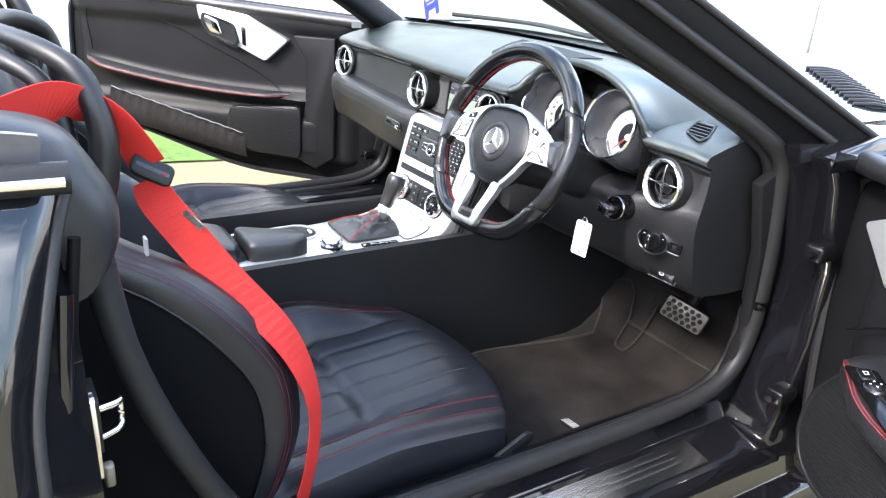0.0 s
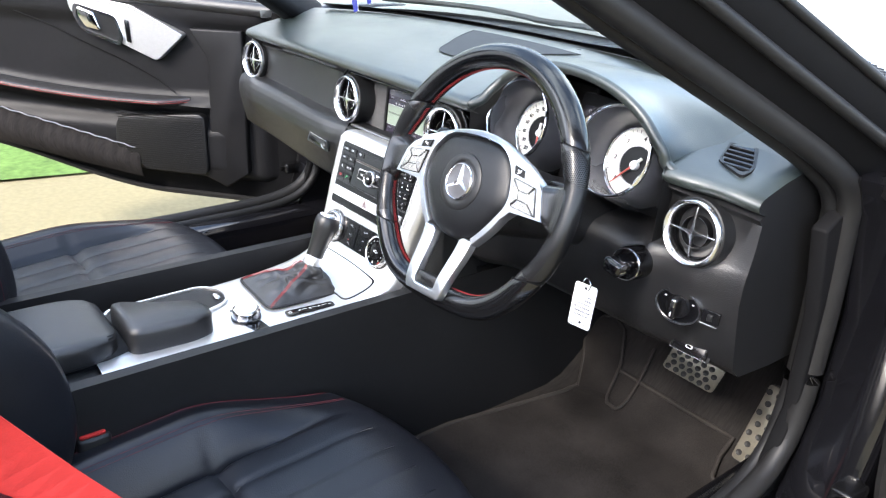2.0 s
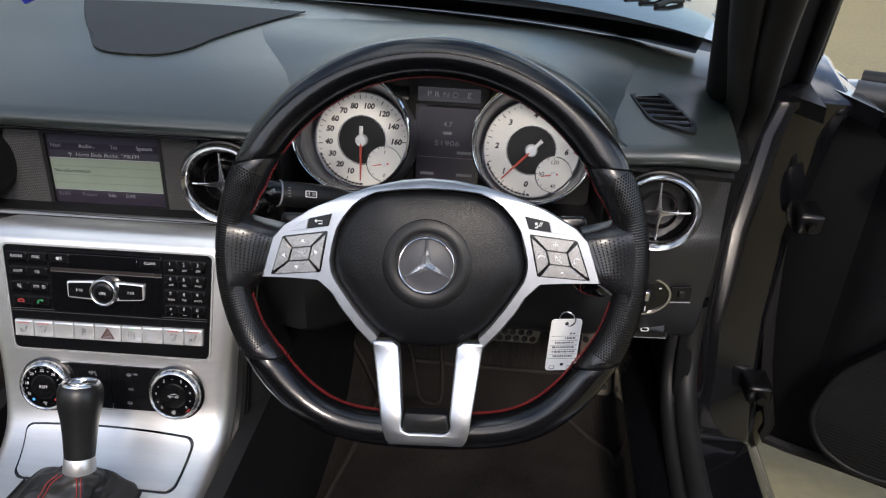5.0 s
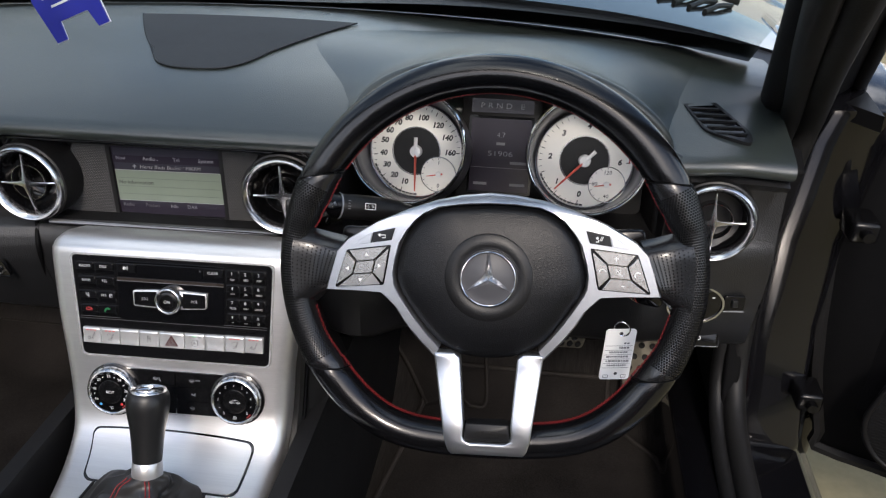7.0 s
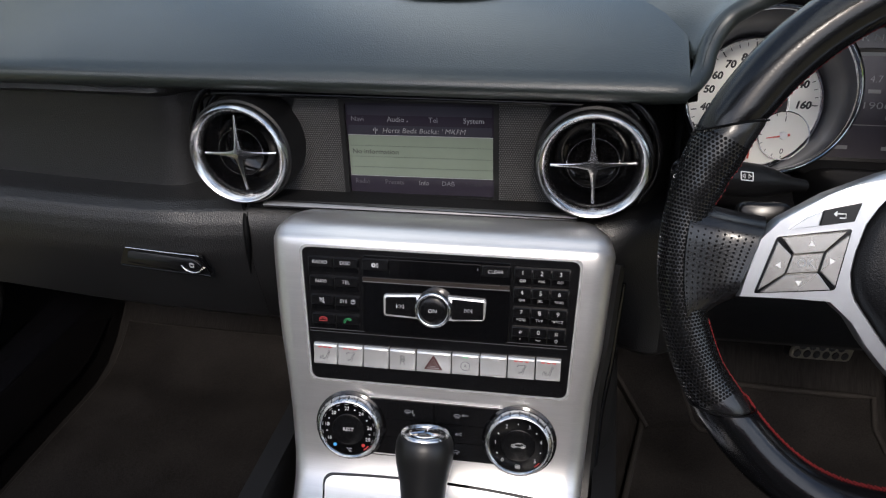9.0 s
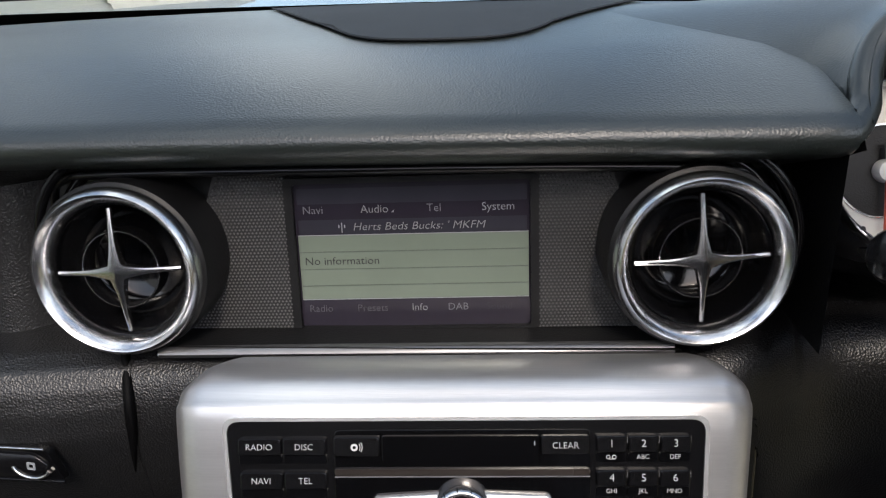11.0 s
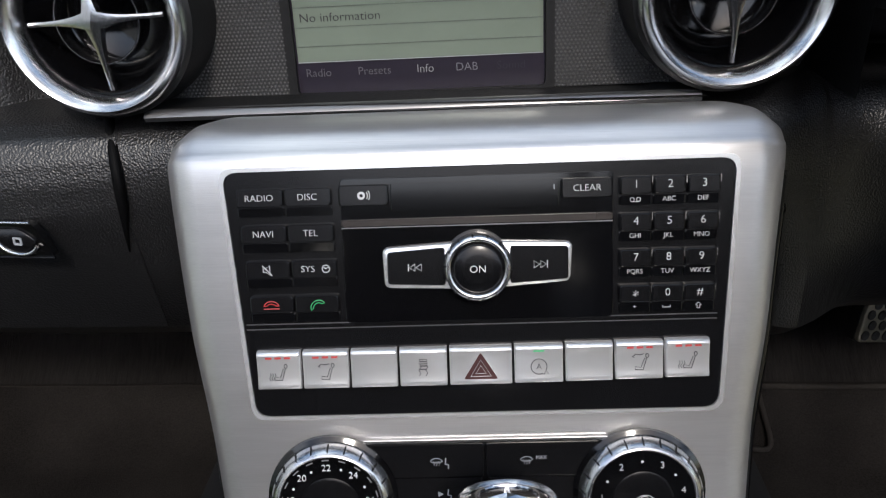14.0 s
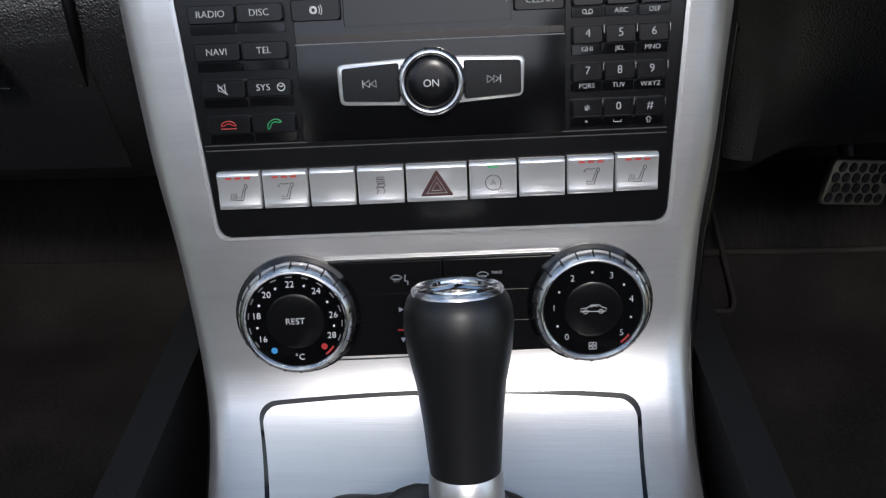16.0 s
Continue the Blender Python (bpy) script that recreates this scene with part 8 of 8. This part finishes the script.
        swm = m @ T(0.150, 0.6145, 0.066) @ pose(0, 0, 0, -84, 0, 0) @ pose(0, 0, 0, 0, 0, -14)
        sw = part("switch_plate", plate(round_poly([(0.048, -0.018), (0.060, 0.022), (0.26, 0.026), (0.26, -0.018)], 0.006), 0.004, 0.001), GLOSS, dr, "black window and mirror switch plate", m=swm)
        part("switch_edge", frame_ring(rrect(0.030, 0.020, 0.004, 4, 0.072, 0.004), rrect(0.027, 0.017, 0.003, 4, 0.072, 0.004), 0.0048, base=0.003), ALU, sw, m=swm, smooth=False)
        part("switch_key", plate(rrect(0.026, 0.016, 0.003, 4, 0.072, 0.004), 0.0056, 0.001, base=0.003), BUTTON, sw, m=swm, smooth=False)
        stroke(swm @ T(0.072, 0.004, 0.0058), [(-0.004, -0.003), (-0.004, 0.003), (0.004, 0.003), (0.004, -0.003)], PRINT, sw, "mirror_mark", 0.0004, True)
        part("mirror_knob_ring", lathe([(0.0150, 0.003), (0.0148, 0.0065), (0.0132, 0.0065)], 32), ALU, sw, m=swm @ T(0.108, 0.004, 0))
        part("mirror_knob", lathe([(0.0132, 0.003), (0.0132, 0.009), (0.0110, 0.0105), (0.0, 0.0098)], 32), BUTTON, sw, m=swm @ T(0.108, 0.004, 0))
        for q in (0, 90, 180, 270):
            part("direction_mark", plate([(0.0088, 0), (0.0060, 0.0016), (0.0060, -0.0016)], 0.0108, base=0.0098), PRINT, sw, m=swm @ T(0.108, 0.004, 0) @ pose(0, 0, 0, 0, 0, q), smooth=False)
    return dr


car_door(1, (0.865, 0.250), 64, "driver's black door standing wide open, grey speaker grille and stitched armrest")
car_door(-1, (-0.845, 0.235), 45, "passenger's black door standing open, silver handle blade and fabric pocket")


# ---- footwells ----
def floor_z(y):
    return 0.215 + 0.30 * ease((y - 0.30) / 0.38)


def floor_mat(cx, label, bx, by):
    mt = thing("floor_mat", label, "car mat", (cx, 0.0, 0.22), group="floor mats")

    def fn(u, v):
        a = lerp(-1, 1, u)
        y = lerp(-0.28, 0.40, v)
        x = cx + a * 0.235 + (0.17 * max(0.0, y - 0.03) * max(0.0, -a) - 0.09 * ease((y - 0.24) / 0.12) * max(0.0, a)) * (1 if cx > 0 else 0)
        return (x, y, floor_z(y) + 0.012 + 0.002 * noise.noise((x * 9, y * 9, 0)))
    part("mat_surface", surf(fn, 24, 40, 0.006), MATPILE, mt)
    edge = [Vector(fn(k / 12, 0)) for k in range(13)] + [Vector(fn(1, k / 20)) for k in range(1, 21)] + [Vector(fn(1 - k / 12, 1)) for k in range(1, 13)] + [Vector(fn(0, 1 - k / 20)) for k in range(1, 20)]
    part("edge_binding", tube(edge, 0.0045, 8, loop=True), BINDING, mt)
    lm_ = axes((bx, by, floor_z(0) + 0.0215), (1, 0.13, 0), (-0.13, 1, 0)) @ Matrix.Scale(1.35, 4)
    bd = part("logo_badge", plate(rrect(0.074, 0.014, 0.001, 2), 0.0012, base=-0.001), RUBBER, mt, "small badge of slanted grey bars", m=lm_, smooth=False)
    for k in range(5):
        part("slanted_bar", plate([(-0.035 + 0.0058 * k, -0.006), (-0.031 + 0.0058 * k, -0.006), (-0.026 + 0.0058 * k, 0.006), (-0.030 + 0.0058 * k, 0.006)], 0.0022), KEYALU, bd, m=lm_, smooth=False)
    for k in range(3):
        part("letter_bar", plate(rrect(0.008, 0.011, 0.001, 2, 0.004 + 0.0115 * k, 0), 0.0022), KEYALU, bd, m=lm_, smooth=False)
    return mt


floor_mat(0.43, "brown-black driver's floor mat with bound edge and small badge", 0.563, 0.018)
floor_mat(-0.40, "black passenger floor mat with bound edge and small badge", -0.498, -0.041)

fr = thing("footrest", "carpeted footrest with a piped edge in the footwell", "footrest", (0.30, 0.36, 0.25))
LEFT = smooth_path([(0.255, 0.330, 0.238), (0.215, 0.385, 0.272), (0.186, 0.419, 0.303), (0.194, 0.455, 0.342)], 5)
RIGHT = smooth_path([(0.321, 0.345, 0.244), (0.308, 0.378, 0.266), (0.296, 0.408, 0.292), (0.261, 0.452, 0.338)], 5)
part("rest_pad", rings_to_bm([[l + Vector((0, 0, -0.02)), l + Vector((0, 0, 0.002)), l.lerp(r, 0.5) + Vector((0, -0.003, 0.008)), r + Vector((0, 0, 0.002)), r + Vector((0, 0, -0.02))] for l, r in zip(LEFT, RIGHT)]), MATPILE, fr)
part("piping", tube(LEFT + [Vector((0.222, 0.466, 0.352))] + RIGHT[::-1] + smooth_path([(0.332, 0.334, 0.240), (0.359, 0.338, 0.241), (0.358, 0.383, 0.269), (0.343, 0.450, 0.336)], 5), 0.0035, 8), BINDING, fr)


def pedal(name, label, at, w, h, tilt, rows_, cols, arm_to, taper=1.0, lean=None):
    pdl = thing(name, label, "pedal", at)
    m = axes(at, *lean) if lean else T(*at) @ pose(0, 0, 0, tilt, 0, 0)
    o = round_poly([(-w / 2, -h / 2), (w / 2, -h / 2), (w / 2 * taper, h / 2), (-w / 2 * taper, h / 2)], 0.008)
    part("plate", plate(o, 0.005, 0.0015), PEDALSTEEL, pdl, "drilled stainless pedal plate", m=m)
    part("rubber_back", plate([(x * 1.03, y * 1.03) for x, y in o], 0.0, base=-0.010), RUBBER, pdl, m=m)
    for r in range(rows_):
        for c in range(cols):
            x = (c - (cols - 1) / 2) * w / (cols + 0.3) + (0.25 * w / cols if r % 2 else -0.1 * w / cols)
            y = (r - (rows_ - 1) / 2) * h / (rows_ + 0.4)
            if abs(x) < w / 2 - 0.008:
                part("rubber_stud", lathe([(0.0058, 0.0045), (0.0055, 0.0062), (0.0035, 0.0058), (0.0, 0.0050)], 12), RUBBER, pdl, m=m @ T(x, y, 0))
    part("pedal_arm", tube(smooth_path([m @ Vector((0, 0, -0.01)), Vector(at).lerp(Vector(arm_to), 0.5) + Vector((0, 0.03, 0)), arm_to], 4), 0.010, 8), PLASTIC, pdl)


pedal("brake_pedal", "drilled stainless brake pedal with rubber studs", (0.481, 0.376, 0.389), 0.100, 0.052, 40, 4, 6, (0.47, 0.50, 0.60), lean=((0.089, 0.0355, -0.0245), (0.010, 0.012, 0.0444)))
pedal("accelerator_pedal", "tall drilled stainless accelerator pedal", (0.628, 0.400, 0.335), 0.062, 0.150, 62, 7, 3, (0.62, 0.56, 0.50), 0.85)

# ---- mirror and hanging card ----
rv = thing("rear_view_mirror", "black interior rear-view mirror on the windscreen", "mirror", (0.0, -0.25, 1.10))
part("mirror_case", plate(rrect(0.22, 0.062, 0.025, 6), 0.030, 0.01), PLASTIC, rv, m=T(0, -0.25, 1.105) @ pose(0, 0, 0, -80, 0, 0))
part("mirror_glass", plate(rrect(0.205, 0.050, 0.02, 6), 0.0, base=-0.002), CHROME, rv, m=T(0, -0.25, 1.105) @ pose(0, 0, 0, -80, 0, 0), smooth=False)
part("mirror_stem", tube([(0, -0.24, 1.115), (0, -0.225, 1.135), (0, -0.215, 1.150)], 0.012, 8), PLASTIC, rv)
bt = thing("hanging_card", "blue cut-out card with white print hanging from the mirror", "hanging card", (-0.005, -0.06, 1.0))
bo = [(-0.042, 0.0), (-0.026, 0.0), (-0.022, 0.016), (0.022, 0.016), (0.026, 0.0), (0.042, 0.0), (0.046, 0.040), (0.034, 0.056), (0.020, 0.075), (-0.020, 0.075), (-0.034, 0.056), (-0.046, 0.040)]
bm_ = axes((0.004, -0.058, 0.990), (1, -0.05, 0.40), (-0.40, 0.04, 1)) @ Matrix.Diagonal((0.74, 1, 1, 1))
part("card", plate(bo, 0.0014), BLUE, bt, m=bm_, smooth=False)
part("card_edge", plate([(x * 1.02, y - 0.0008) for x, y in bo], 0.0, base=-0.0010), WHITE, bt, m=bm_, smooth=False)
for yy, w in ((0.040, 0.060), (0.030, 0.045), (0.052, 0.040)):
    part("print_bar", box(w, 0.005 if yy > 0.035 else 0.002, 0.0003, (0, yy, 0.0016)), PRINT, bt, m=bm_, smooth=False)
part("card_cord", tube([bm_ @ Vector((0, 0.073, 0)), (0.0, -0.15, 1.075), (0.0, -0.235, 1.090)], 0.0012, 6), WHITE, bt)
